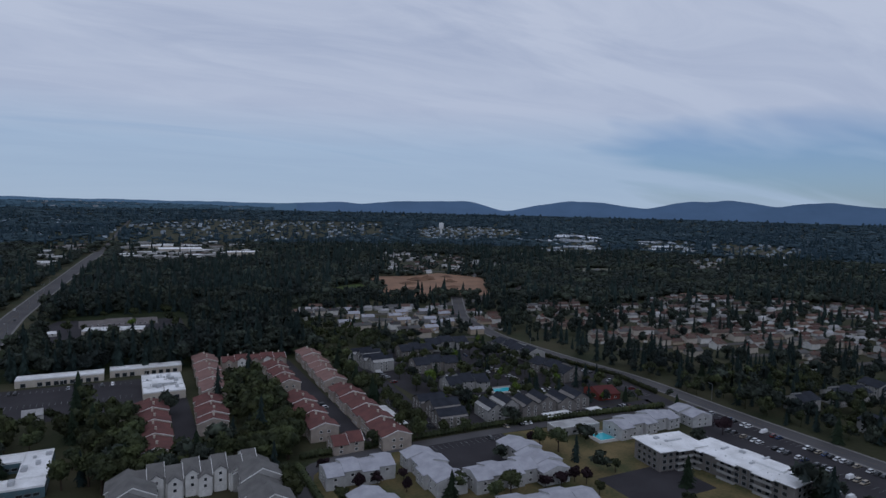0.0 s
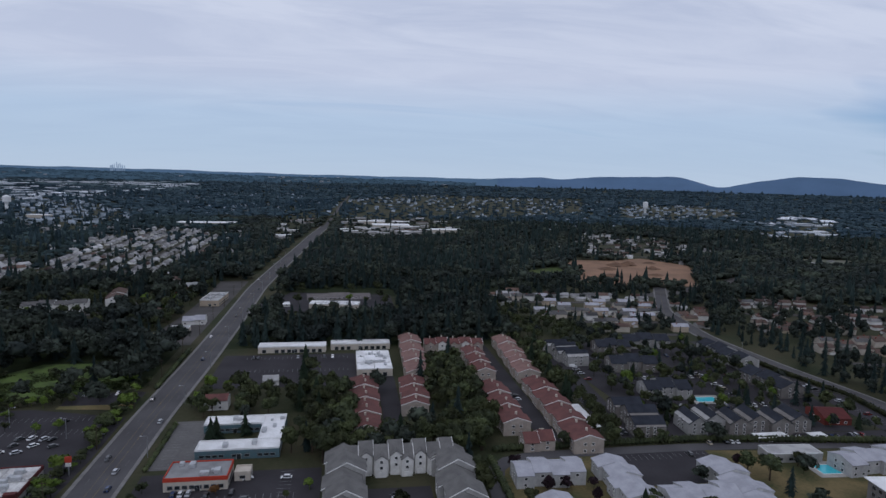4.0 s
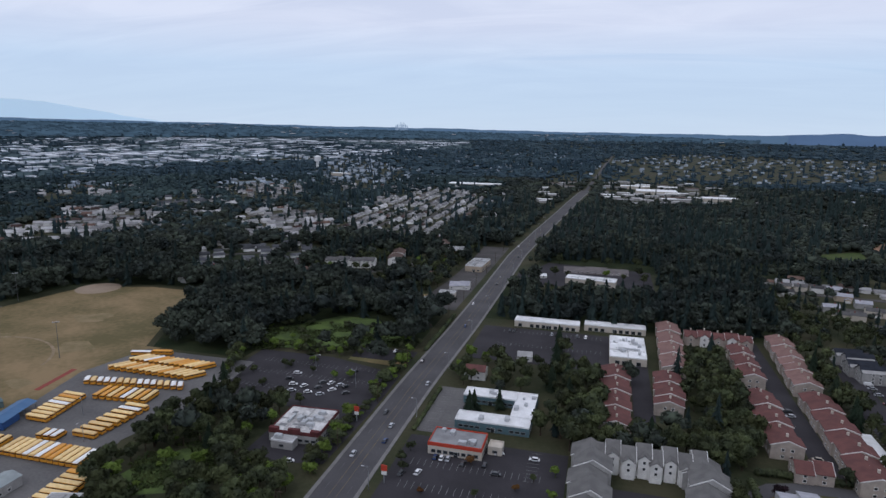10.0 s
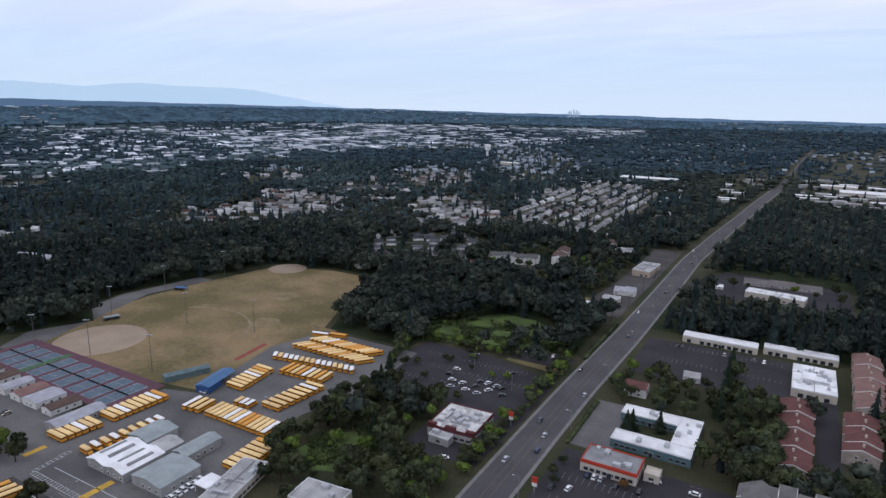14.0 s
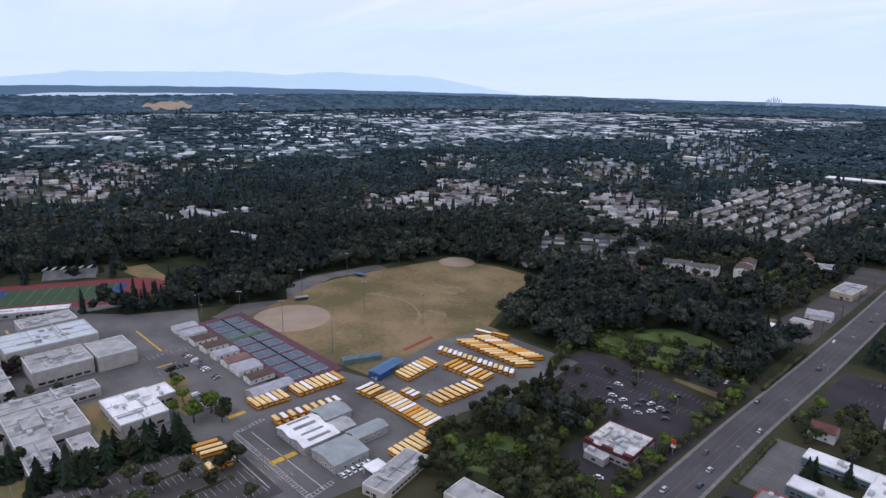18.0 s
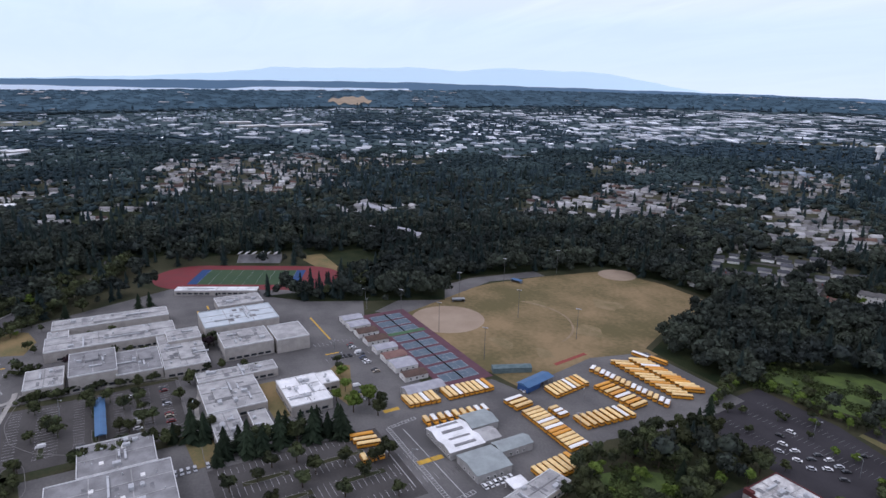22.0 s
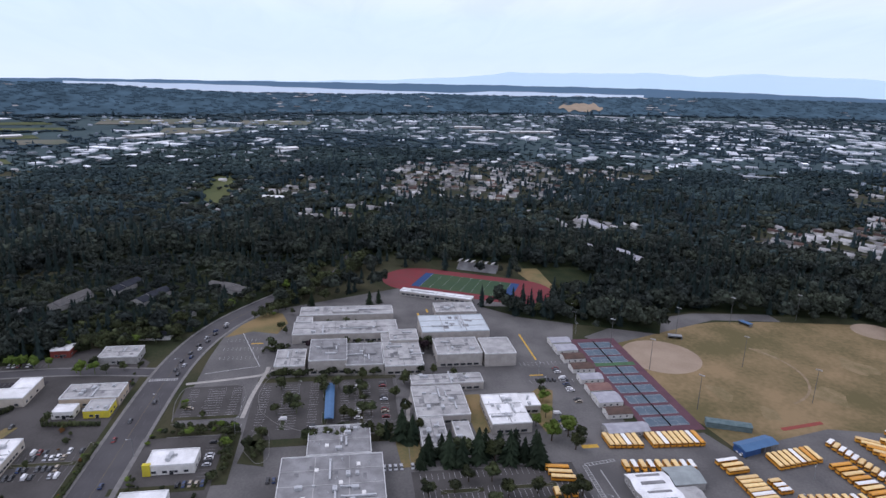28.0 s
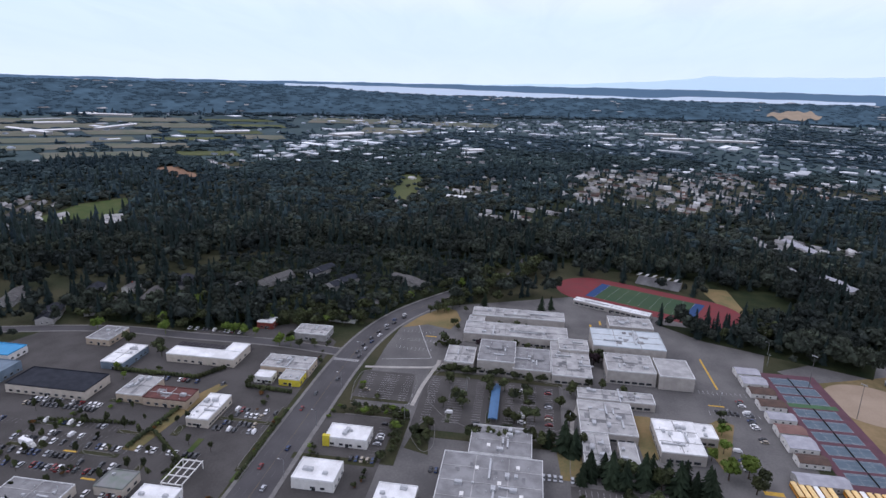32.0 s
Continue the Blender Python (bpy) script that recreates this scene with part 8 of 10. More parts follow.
# streets of houses: outline, heading of the rows, pitch along and across, share built, share of trees, brown roofs
TOWNS = [
    ([(386, 557), (447, 579), (474, 536), (560, 545), (640, 560), (700, 500), (760, 420), (760, 300), (600, 240), (485, 235), (440, 285), (380, 316), (370, 350), (328, 356), (335, 390), (395, 430), (337, 434), (340, 484)], -10, 12.5, 19.0, 0.92, 0.6, 0.72),
    ([(135, 600), (162, 627), (243, 592), (298, 596), (330, 553), (326, 506), (280, 442), (228, 434), (206, 451), (164, 500), (140, 560)], -6, 12.5, 20.0, 1.05, 0.5, 0.4),
    ([(356, 869), (426, 857), (464, 840), (597, 973), (625, 1128), (529, 1201), (436, 1096)], -12, 16.0, 26.0, 0.8, 0.55, 0.4),
    ([(757, 1601), (900, 1530), (1170, 1705), (1375, 2006), (1300, 2300), (1004, 2178)], 12, 24.0, 44.0, 0.7, 0.5, 0.1),
    ([(1221, 972), (1297, 843), (1638, 1068), (1556, 1259)], 30, 22.0, 40.0, 0.7, 0.5, 0.1),
    ([(858, 740), (916, 706), (1189, 919), (1103, 969)], 30, 16.0, 30.0, 0.65, 0.5, 0.2),
    ([(-5, 2153), (246, 2820), (1066, 2661), (709, 1759), (284, 1509), (78, 1805)], 0, 26.0, 52.0, 0.42, 0.72, 0.1),
    ([(-340, 722), (-372, 1023), (-353, 1228), (-259, 1188), (-199, 1096), (-188, 877), (-205, 789), (-180, 690), (-225, 680), (-262, 712)], 90, 13.5, 22.0, 1.15, 0.36, 0.05),
    ([(-498, 742), (-521, 876), (-410, 839), (-329, 743), (-327, 670), (-402, 676)], 55, 14.0, 24.0, 0.9, 0.40, 0.15),
    ([(-705, 624), (-775, 757), (-660, 775), (-593, 740), (-548, 634), (-565, 562), (-631, 500), (-659, 481), (-690, 560)], 30, 13.0, 23.0, 0.95, 0.40, 0.2),
    ([(-727, 541), (-706, 600), (-640, 540), (-632, 470), (-672, 480)], 30, 15.0, 28.0, 0.55, 0.65, 0.2),
    ([(-730, 873), (-711, 983), (-611, 860), (-650, 790)], 40, 13.0, 21.0, 0.9, 0.3, -1),
    ([(-927, 824), (-1029, 1008), (-905, 1012), (-795, 873), (-829, 759)], 30, 17.0, 32.0, 0.55, 0.7, 0.2),
    ([(-720, 1053), (-775, 1251), (-635, 1213), (-512, 1022), (-544, 915), (-631, 941)], 35, 16.0, 28.0, 0.75, 0.5, 0.2),
    ([(-646, 1349), (-838, 1833), (-705, 1888), (-464, 1483), (-420, 1132), (-511, 1121)], 20, 18.0, 34.0, 0.7, 0.5, 0.1),
    ([(-927, 60), (-1122, 84), (-1256, 95), (-1335, 170), (-1340, 290), (-1297, 402), (-1136, 412), (-1037, 385), (-944, 311), (-880, 222), (-911, 180)], 65, 14.5, 27.0, 0.74, 0.6, 0.2),
    ([(-1136, 412), (-1248, 419), (-1215, 628), (-1073, 569), (-1037, 396)], 60, 16.0, 32.0, 0.55, 0.68, 0.2),
    ([(-768, 289), (-788, 339), (-743, 347), (-716, 326), (-736, 283)], 40, 16.0, 20.0, 0.9, 0.3, 0.0),
    ([(-860, -13), (-951, 59), (-853, 59), (-781, 13), (-797, -64), (-844, -74)], 65, 14.0, 26.0, 0.8, 0.5, 0.1),
    ([(-1046, -112), (-1089, -65), (-991, -40), (-940, -80), (-978, -110)], 65, 15.0, 28.0, 0.7, 0.5, 0.1),
    ([(-686, -662), (-755, -673), (-722, -604), (-662, -587), (-615, -597)], 20, 14.0, 25.0, 0.7, 0.5, 0.1),
]
CLEARING = [(-872, -174), (-880, -200), (-977, -222), (-1111, -230), (-1120, -193), (-990, -175)]
TOWNS.append((CLEARING, 65, 30.0, 34.0, 0.5, 0.3, 0.2))
TOWNS.append(([(-345, 482), (-305, 505), (-266, 550), (-290, 625), (-392, 620), (-400, 510)], 35, 15.0, 22.0, 1.1, 0.30, -1))
FIELDS = []
SHOPS = [[(-12, 1125), (101, 1121), (216, 1140), (256, 1504), (100, 1800), (20, 1850), (2, 1500)], [(-82, 990), (-118, 1066), (-151, 1478), (-80, 1750), (-60, 1650), (-72, 1250), (-82, 1080)]]
# where the long white roofs of the valley and of far commercial strips stand close: outline, share built
WORKS = [
    ([(-2319, 2462), (-1595, 3323), (-900, 3600), (-733, 3287), (-775, 2074), (-894, 1784), (-1160, 1494), (-1399, 1493)], 0.20),
    ([(-2232, 1211), (-1756, 1862), (-1097, 1159), (-1187, 920), (-1225, 700), (-1500, 800)], 0.09),
    ([(-2373, 1257), (-2399, 2500), (-1199, 1671), (-1305, 1082), (-1685, 896)], 0.20),
    ([(-1508, 672), (-1469, 990), (-1186, 804), (-1224, 573)], 0.20),
    ([(-1287, -726), (-1482, -581), (-1703, -216), (-1511, -108), (-1299, -187), (-1130, -434), (-1174, -570)], 0.13),
    ([(-1938, 265), (-2031, 1041), (-1486, 773), (-1514, 587), (-1606, 358)], 0.08),
    ([(1052, 1477), (1383, 1750), (1452, 1634), (991, 1113), (814, 1101)], 0.14),
    ([(1410, 1443), (1542, 1320), (1214, 1037), (1116, 1122)], 0.14),
]


def clumps(x, y, k=1.0):
    """Uneven groups of trees, 0 to 1."""
    s = np.sin(x * 0.031 * k + 2.1 * np.sin(y * 0.017)) + np.sin(y * 0.037 * k + 1.7 * np.sin(x * 0.019 + 1)) + 0.6 * np.sin(x * 0.083 - y * 0.071)
    return np.clip(s * 0.9 + 0.45, 0, 1)


def zones(x, y):
    """For each point: how likely a tree, a lone house and a long white roof stand there."""
    r, az = np.hypot(x, y), np.degrees(np.arctan2(-x, y))
    wob = np.sin(x * 0.011 + 1.3) * np.cos(y * 0.009 - 0.4) + 0.5 * np.sin(x * 0.027 - y * 0.021)
    tree_p = np.where(r > np.where(x > 130, 560, 650), 0.97, np.where(x > 120, np.where(x > 285, 0.5, 0.16), np.where((x > -100) & (y < 425), 0.06, 0.30)))
    home_p, work_p = np.where(r > 650, np.where(wob > 0.55, 0.05, 0.008), 0.02), np.zeros_like(r)
    north = (az < 14) & (r > 1250)
    tree_p, home_p = np.where(north, np.where(wob > -0.2, 0.86, 0.97), tree_p), np.where(north, np.where(wob > -0.2, 0.16, 0.03), home_p)
    for p in WOODS:
        s = inside(x, y, p)
        tree_p, home_p = np.where(s, 0.95 if p is WOODS[4] else 1.0, tree_p), np.where(s, 0.0, home_p)
    for p, _, pu, _, _, _, _ in TOWNS[2:]:
        c = np.mean(p, 0)
        s = inside(x, y, [tuple(c + (np.array(q) - c) * 1.3 + 25 * (np.array(q) - c) / np.hypot(*(np.array(q) - c))) for q in p]) & (wob > -0.3)
        tree_p, home_p = np.where(s, np.where(x < -150, 0.7, 0.8), tree_p), np.where(s, np.where(x < -150, 0.42, 0.30), home_p)
    for p, _, _, _, _, share, _ in TOWNS:
        s = inside(x, y, p)
        tree_p, home_p = np.where(s, share * (0.15 + 0.75 * clumps(x, y, 1.5)), tree_p), np.where(s, 0.0, home_p)
    for p in SHOPS:
        s = inside(x, y, p)
        tree_p, home_p = np.where(s, 0.52, tree_p), np.where(s, 0.0, home_p)
    end = valley_end(az)
    v = (az > 12) & (az < 145) & (r > np.interp(az, (10, 15, 25, 34, 44, 55, 80, 140), (3000, 2750, 2250, 2000, 1680, 1420, 1300, 1300)) + 90 * np.sin(az * 0.31) + 50 * np.sin(az * 0.9)) & (r < end - 40)
    belt = np.sin(x * 0.0043 + y * 0.0021 + 1) + np.sin(y * 0.0052 - x * 0.0014) > 0.15
    tree_p, home_p, work_p = np.where(v, np.where(belt, 0.90, 0.62), tree_p), np.where(v, np.where(belt, 0.05, 0.12), home_p), np.where(v, np.where(belt, 0.012, 0.05), work_p)
    farm = v & (az > 109 + 2.5 * np.sin(r * 0.012)) & (r > 1330)
    hedge = (clumps(x, y, 0.45) > 0.75) & (r < 1680) | (clumps(x, y, 0.8) > 0.96)
    tree_p, home_p, work_p = np.where(farm, np.where(hedge, 0.85, 0.04), tree_p), np.where(farm, 0.01, home_p), np.where(farm, 0.012, work_p)
    for p, share in WORKS:
        s = inside(x, y, p)
        tree_p, home_p, work_p = np.where(s, np.where(belt, 0.8, 0.55), tree_p), np.where(s, 0.06, home_p), np.where(s, share * (0.45 + 1.1 * clumps(x, y, 0.22)), work_p)
    for p in FIELDS:
        s = inside(x, y, p)
        tree_p, home_p = np.where(s, 0.03, tree_p), np.where(s, 0.0, home_p)
    f = (r > 3000) & ~v
    tree_p, home_p = np.where(f & (tree_p > 0.1), 0.85, tree_p), np.where(f, 0.02, home_p)
    return tree_p, home_p, work_p


def off_road(x, y, gap=20):
    """Clear of the arterial."""
    line = ARTERIAL + NORTHWARD[1:]
    return (np.abs(x - np.interp(y, [p[1] for p in line], [p[0] for p in line])) > np.where(y > 1330, np.minimum(gap, 12), gap)) | (y > 2800)


def scatter(r0, r1, scale, least, seed, az0=-72, az1=142):
    """Points over the part of the plan that is looked at, spaced by distance."""
    rng = np.random.default_rng(seed)
    xs, ys, ss = [], [], []
    r = r0
    while r < r1:
        s = max(least, r * scale)
        n = int(radians(az1 - az0) * r / s)
        a = np.radians(az0 + (az1 - az0) * (np.arange(n) + rng.uniform(-0.45, 0.45, n)) / n)
        q = r + rng.uniform(-0.5, 0.5, n) * s
        xs.append(-q * np.sin(a))
        ys.append(q * np.cos(a))
        ss.append(np.full(n, s))
        r += s
    return np.concatenate(xs), np.concatenate(ys), np.concatenate(ss)


# houses: the nearer ones are things of their own, the far ones joined
M_HROOFS = [M_GREYSH, M_BROWNSH, M_PALESH, mat("tan_shingle", (0.122, 0.078, 0.062), (0.085, 0.060, 0.050), scale=0.25, fine=2), mat("charcoal_shingle", (0.06, 0.058, 0.058), (0.045, 0.044, 0.045), scale=0.25, fine=2)]
M_HWALLS = [M_WALLW, M_WALLB, M_WALLT, M_WALLG]


def house_model(i):
    r = random.Random(300 + i)
    w, d, h, rise = r.uniform(11, 15), r.uniform(8.5, 10.5), r.choice((3.0, 3.2, 5.4, 5.6)), r.uniform(1.7, 2.5)
    if i % 4 == 0:
        h, rise = 5.6, 1.9
    ob = thing("house", 0, 0, -500, 0, "%s house with a %s gabled roof" % (("white", "cream", "tan", "grey")[i % 4], ("grey", "brown", "pale grey", "tan", "charcoal")[i % 5]), "house", "suburban houses")
    g = Geo()
    gable_wall(g, -w / 2, w / 2, -d / 2, d / 2, -0.8, h, rise, "x")
    part("wall", g, M_HWALLS[i % 4], ob)
    g = Geo()
    gable_roof(g, -w / 2, w / 2, -d / 2, d / 2, h + 0.02, rise, "x", 0.5)
    part("roof", g, M_HROOFS[i % 5], ob)
    g = Geo()
    gx = w * 0.22
    gable_wall(g, gx - 3, gx + 3, -d / 2 - 4, -d / 2, -0.8, 2.7, 1.6, "y")
    wing = part("garage", g, M_HWALLS[i % 4], ob)
    g = Geo()
    gable_roof(g, gx - 3, gx + 3, -d / 2 - 4, -d / 2 + 2, 2.72, 1.6, "y", 0.4)
    part("garage_roof", g, M_HROOFS[i % 5], wing)
    part("garage_door", door_mesh(4.4, 2.1, M_TRIM), None, wing, at=(gx, -d / 2 - 4.0, 0))
    part("chimney", Geo().box(w * 0.2, w * 0.2 + 0.9, 0.6, 1.5, h, h + rise + 0.8), M_WALLR, ob)
    return ob


MODELS = [house_model(i) for i in range(10)]
hx, hy, hs = scatter(430, 2700, 0.0070, 17.5, 41)
tp, hp, wp = zones(hx, hy)
hr = np.random.default_rng(42)
ok = (hr.uniform(size=len(hx)) < hp) & free(hx, hy) & off_road(hx, hy)
hx, hy = hx[ok], hy[ok]
ha = hr.choice((0, 90, 180, 270), len(hx)) + hr.uniform(-10, 10, len(hx))
# streets of houses: rows on both sides of a street, gaps for gardens and trees
hb = np.zeros(len(hx))
for p, turn, pu, pv, share, _, brown in TOWNS:
    q = np.array(p)
    c = q.mean(0)
    span = np.abs(q - c).max() * 1.5
    ct, st = math.cos(radians(turn)), math.sin(radians(turn))
    k = np.arange(-int(span / pv) - 1, int(span / pv) + 2)
    u, v = np.meshgrid(np.arange(-span, span, pu), k * pv + np.where(k % 2 > 0, -1, 1) * pv * 0.06)
    side = np.broadcast_to((k % 2 > 0)[:, None], u.shape).ravel()
    wild = 0.3 if pu > 15.5 else 0.16
    u, v = u.ravel() + hr.uniform(-wild, wild, u.size) * pu, v.ravel() + hr.uniform(-wild, wild, v.size) * pv * 0.6
    x, y = c[0] + u * ct - v * st, c[1] + u * st + v * ct
    ok = inside(x, y, p) & free(x, y) & off_road(x, y, 24) & (hr.uniform(size=x.shape) < share * (0.50 + 0.4 * clumps(x + 400, y - 300, 0.7)))
    hx, hy = np.concatenate([hx, x[ok]]), np.concatenate([hy, y[ok]])
    ha = np.concatenate([ha, turn + np.where(side[ok], 0, 180) + hr.uniform(-5, 5, ok.sum())])
    hb = np.concatenate([hb, np.full(ok.sum(), 2.0) if brown < 0 else hr.uniform(size=ok.sum()) < brown])
    g = Geo()
    for v0 in k[k % 2 == 0] * pv - pv * 0.5 + 0.0:
        a = np.arange(-span, span, 12.0)
        line = np.stack([c[0] + a * ct - v0 * st, c[1] + a * st + v0 * ct], 1)
        on = inside(line[:, 0], line[:, 1], p) & free(line[:, 0], line[:, 1]) & off_road(line[:, 0], line[:, 1], 12)
        for i in range(len(a) - 1):
            if on[i] and on[i + 1]:
                ribbon(g, line[i:i + 2], -3.6, 3.6, 0.25, 0.2)
                if np.hypot(*line[i]) < 1400:
                    claim_rect(*line[i:i + 2].mean(0), 12, 7, turn, 0.5)
    if g.v:
        tagged(new("road_residential", g.mesh("road_residential", M_LOTW)), "grey residential streets between rows of houses", "road", "", "structure")
near = np.argsort(np.hypot(hx, hy))
N_HOUSE = 122
for i in near[:N_HOUSE]:
    x, y = float(hx[i]), float(hy[i])
    a = float(ha[i])
    copy_thing(MODELS[(0, 4, 0, 4, 8, 9)[hr.integers(6)] if x < -200 else (5, 7, 4, 1, 5, 2)[hr.integers(6)] if 120 < x < 280 else hr.integers(10) if x < 280 else (1, 3, 6, 8, 1, 5)[hr.integers(6)]], pose(x, y, float(terrain(x, y)), 0, 0, a) @ Matrix.Scale(0.82 if x > 120 else 1.0, 4))
    claim_rect(x, y, 13, 12, a, 1.0)
for t in MODELS:
    for o in (t, *t.children_recursive):
        bpy.data.objects.remove(o)
far_h = near[N_HOUSE:]


def box_roof_template(rise=0.22):
    v = np.array([(-.5, -.35, 0), (.5, -.35, 0), (.5, .35, 0), (-.5, .35, 0), (-.5, -.35, .6), (.5, -.35, .6), (.5, .35, .6), (-.5, .35, .6)])
    f = np.array([(0, 1, 5), (0, 5, 4), (1, 2, 6), (1, 6, 5), (2, 3, 7), (2, 7, 6), (3, 0, 4), (3, 4, 7)])
    rv = np.array([(-.54, -.4, .58), (.54, -.4, .58), (.54, .4, .58), (-.54, .4, .58), (-.54, 0, 1.0), (.54, 0, 1.0)])
    rf = np.array([(0, 1, 5), (0, 5, 4), (2, 3, 4), (2, 4, 5), (1, 2, 5), (3, 0, 4)])
    return (v, f), (rv, rf)


WT, RT = box_roof_template()
M_FARWALL = mat("far_house_walls", (0.78, 0.77, 0.75), (0.50, 0.48, 0.46), scale=0.01, fine=0.05, vary=0.35, island=True)
M_FARROOF = mat("far_house_roofs", (0.34, 0.335, 0.332), (0.135, 0.132, 0.132), scale=0.01, fine=0.05, vary=0.5, island=True)
M_FARBROWN = mat("far_brown_roofs", (0.110, 0.066, 0.054), (0.062, 0.045, 0.039), scale=0.01, fine=0.05, vary=0.45, island=True)
fx, fy, fa, fb = hx[far_h], hy[far_h], ha[far_h], hb[far_h]
for x, y, a in zip(fx, fy, fa):
    claim_rect(x, y, 10, 8, a, 0.5)
fz, fw, fh = terrain(fx, fy) - 0.5, np.where(fx > 280, 0.82, 1.0) * hr.uniform(9, 12.5, len(fx)), np.where(fx < -150, 1.2, 1.0) * hr.uniform(4.2, 6.2, len(fx))
east, slate = fb == 1, fb == 2
# houses beyond 1350 m: haze is mixed into their wall and roof colours
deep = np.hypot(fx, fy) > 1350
joined("distant_house_walls", [WT], np.where(deep, 0, -1), fx, fy, fz, fw, fh, mat("hazy_far_walls", (0.52, 0.58, 0.64), (0.28, 0.33, 0.38), scale=0.01, fine=0.05, vary=0.35, island=True), "walls of very distant houses with blue haze in their colour", "houses", 5, fa)
joined("distant_house_roofs", [RT], np.where(deep, 0, -1), fx, fy, fz, fw, fh, mat("hazy_far_roofs", (0.30, 0.34, 0.38), (0.11, 0.135, 0.16), scale=0.01, fine=0.05, vary=0.4, island=True), "roofs of very distant houses with blue haze in their colour", "houses", 5, fa)
joined("distant_house_walls", [WT], np.where(deep, -1, 0), fx, fy, fz, fw, fh, M_FARWALL, "pale walls of distant suburban houses", "houses", 5, fa)
joined("distant_house_roofs", [RT], np.where(slate & ~deep, 0, -1), fx, fy, fz, fw, fh, mat("far_dark_roofs", (0.085, 0.088, 0.095), (0.05, 0.052, 0.058), scale=0.02, fine=0.2, vary=0.4, island=True), "dark slate roofs of houses in the woods", "houses", 5, fa)
joined("distant_house_roofs", [RT], np.where(east | slate | deep, -1, 0), fx, fy, fz, fw, fh, M_FARROOF, "grey roofs of distant suburban houses", "houses", 5, fa)
joined("distant_house_roofs", [RT], np.where(east & ~deep, 0, -1), fx, fy, fz, fw, fh, M_FARBROWN, "reddish brown roofs of distant suburban houses", "houses", 5, fa)

# valley works: long low white roofs
wx, wy, ws = scatter(1260, 3750, 0.0118, 22, 51)
tp, hp, wp = zones(wx, wy)
ok = (hr.uniform(size=len(wx)) < wp) & off_road(wx, wy, 40)
wx, wy, ws = wx[ok], wy[ok], ws[ok]
n = len(wx)
ang = radians(62) + hr.choice((0, math.pi / 2), n, p=(0.35, 0.65))
far_s = np.clip(np.hypot(wx, wy) / 1900, 0.8, 1.7)
U, Vv, H = far_s * hr.uniform(7, 20, n) * (1 + 1.4 * (hr.uniform(size=n) < 0.3)), far_s * hr.uniform(6, 14, n), hr.uniform(1.6, 3.6, n)
for nm, m, top, lab in (("distant_warehouse_walls", mat("far_works_walls", (0.52, 0.55, 0.58), (0.17, 0.20, 0.23), scale=0.004, fine=0.02, vary=0.3, island=True), False, "grey walls of distant warehouses in the valley"),
                        ("distant_warehouse_roofs", mat("far_works_roofs", (0.78, 0.80, 0.83), (0.30, 0.32, 0.345), scale=0.008, fine=0.03, vary=0.35, island=True), True, "white flat roofs of distant warehouses in the valley")):
    g = Geo()
    for i in range(n):
        c, s = math.cos(ang[i]), math.sin(ang[i])
        z = float(terrain(wx[i], wy[i]))
        q = [(wx[i] + c * a - s * b, wy[i] + s * a + c * b) for a, b in ((-U[i], -Vv[i]), (U[i], -Vv[i]), (U[i], Vv[i]), (-U[i], Vv[i]))]
        if top:
            g.hull([(*p, z + H[i]) for p in q], [(*p, z + H[i] + 0.6) for p in q])
        else:
            g.hull([(*p, z - 6) for p in q], [(*p, z + H[i]) for p in q])
    tagged(new(nm, g.mesh(nm, m)), lab, "warehouses", "", "stuff")
for i in range(n):
    claim_rect(wx[i], wy[i], 2 * U[i], 2 * Vv[i], math.degrees(ang[i]), 2.0)
# shops far up the arterial
sx, sy, ss = scatter(960, 1850, 0.026, 30, 61, -15, 14)
ok = np.zeros(len(sx), bool)
for p in SHOPS:
    ok |= inside(sx, sy, p)
ok &= free(sx, sy) & off_road(sx, sy, 34) & (hr.uniform(size=len(sx)) < 0.6)
for x, y in list(zip(sx[ok], sy[ok]))[:54]:
    fb = thing("distant_shop", float(x), float(y), float(terrain(x, y)), float(hr.uniform(-14, 14)), "low distant shop with a pale flat roof beside the arterial", "shop", "distant shops")
    w, d = float(hr.uniform(11, 34)), float(hr.uniform(9, 19))
    part("wall", Geo().box(-w / 2, w / 2, -d / 2, d / 2, -2, 4.2), M_WALLG, fb)
    part("roof", Geo().box(-w / 2 - 0.2, w / 2 + 0.2, -d / 2 - 0.2, d / 2 + 0.2, 4.2, 4.7), (M_WHITE, M_WHITE, M_LGREY, M_LGREY, M_GREY, M_BROWNSH)[hr.integers(6)], fb)
    claim_rect(x, y, w, d)

for x, y, w, d in ((-273, 1318, 112, 34), (-628, 1416, 42, 20), (100, 1325, 78, 46), (205, 1235, 60, 30), (62, 1405, 60, 24)):
    fb = thing("distant_store", x, y, float(terrain(x, y)), 0, "large distant store with a white flat roof", "shop", "distant shops")
    part("wall", Geo().box(-w / 2, w / 2, -d / 2, d / 2, -2, 6), M_WALLB, fb)
    part("roof", Geo().box(-w / 2 - 0.3, w / 2 + 0.3, -d / 2 - 0.3, d / 2 + 0.3, 6, 6.6), M_WHITE, fb)
    claim_rect(x, y, w + 6, d + 30)

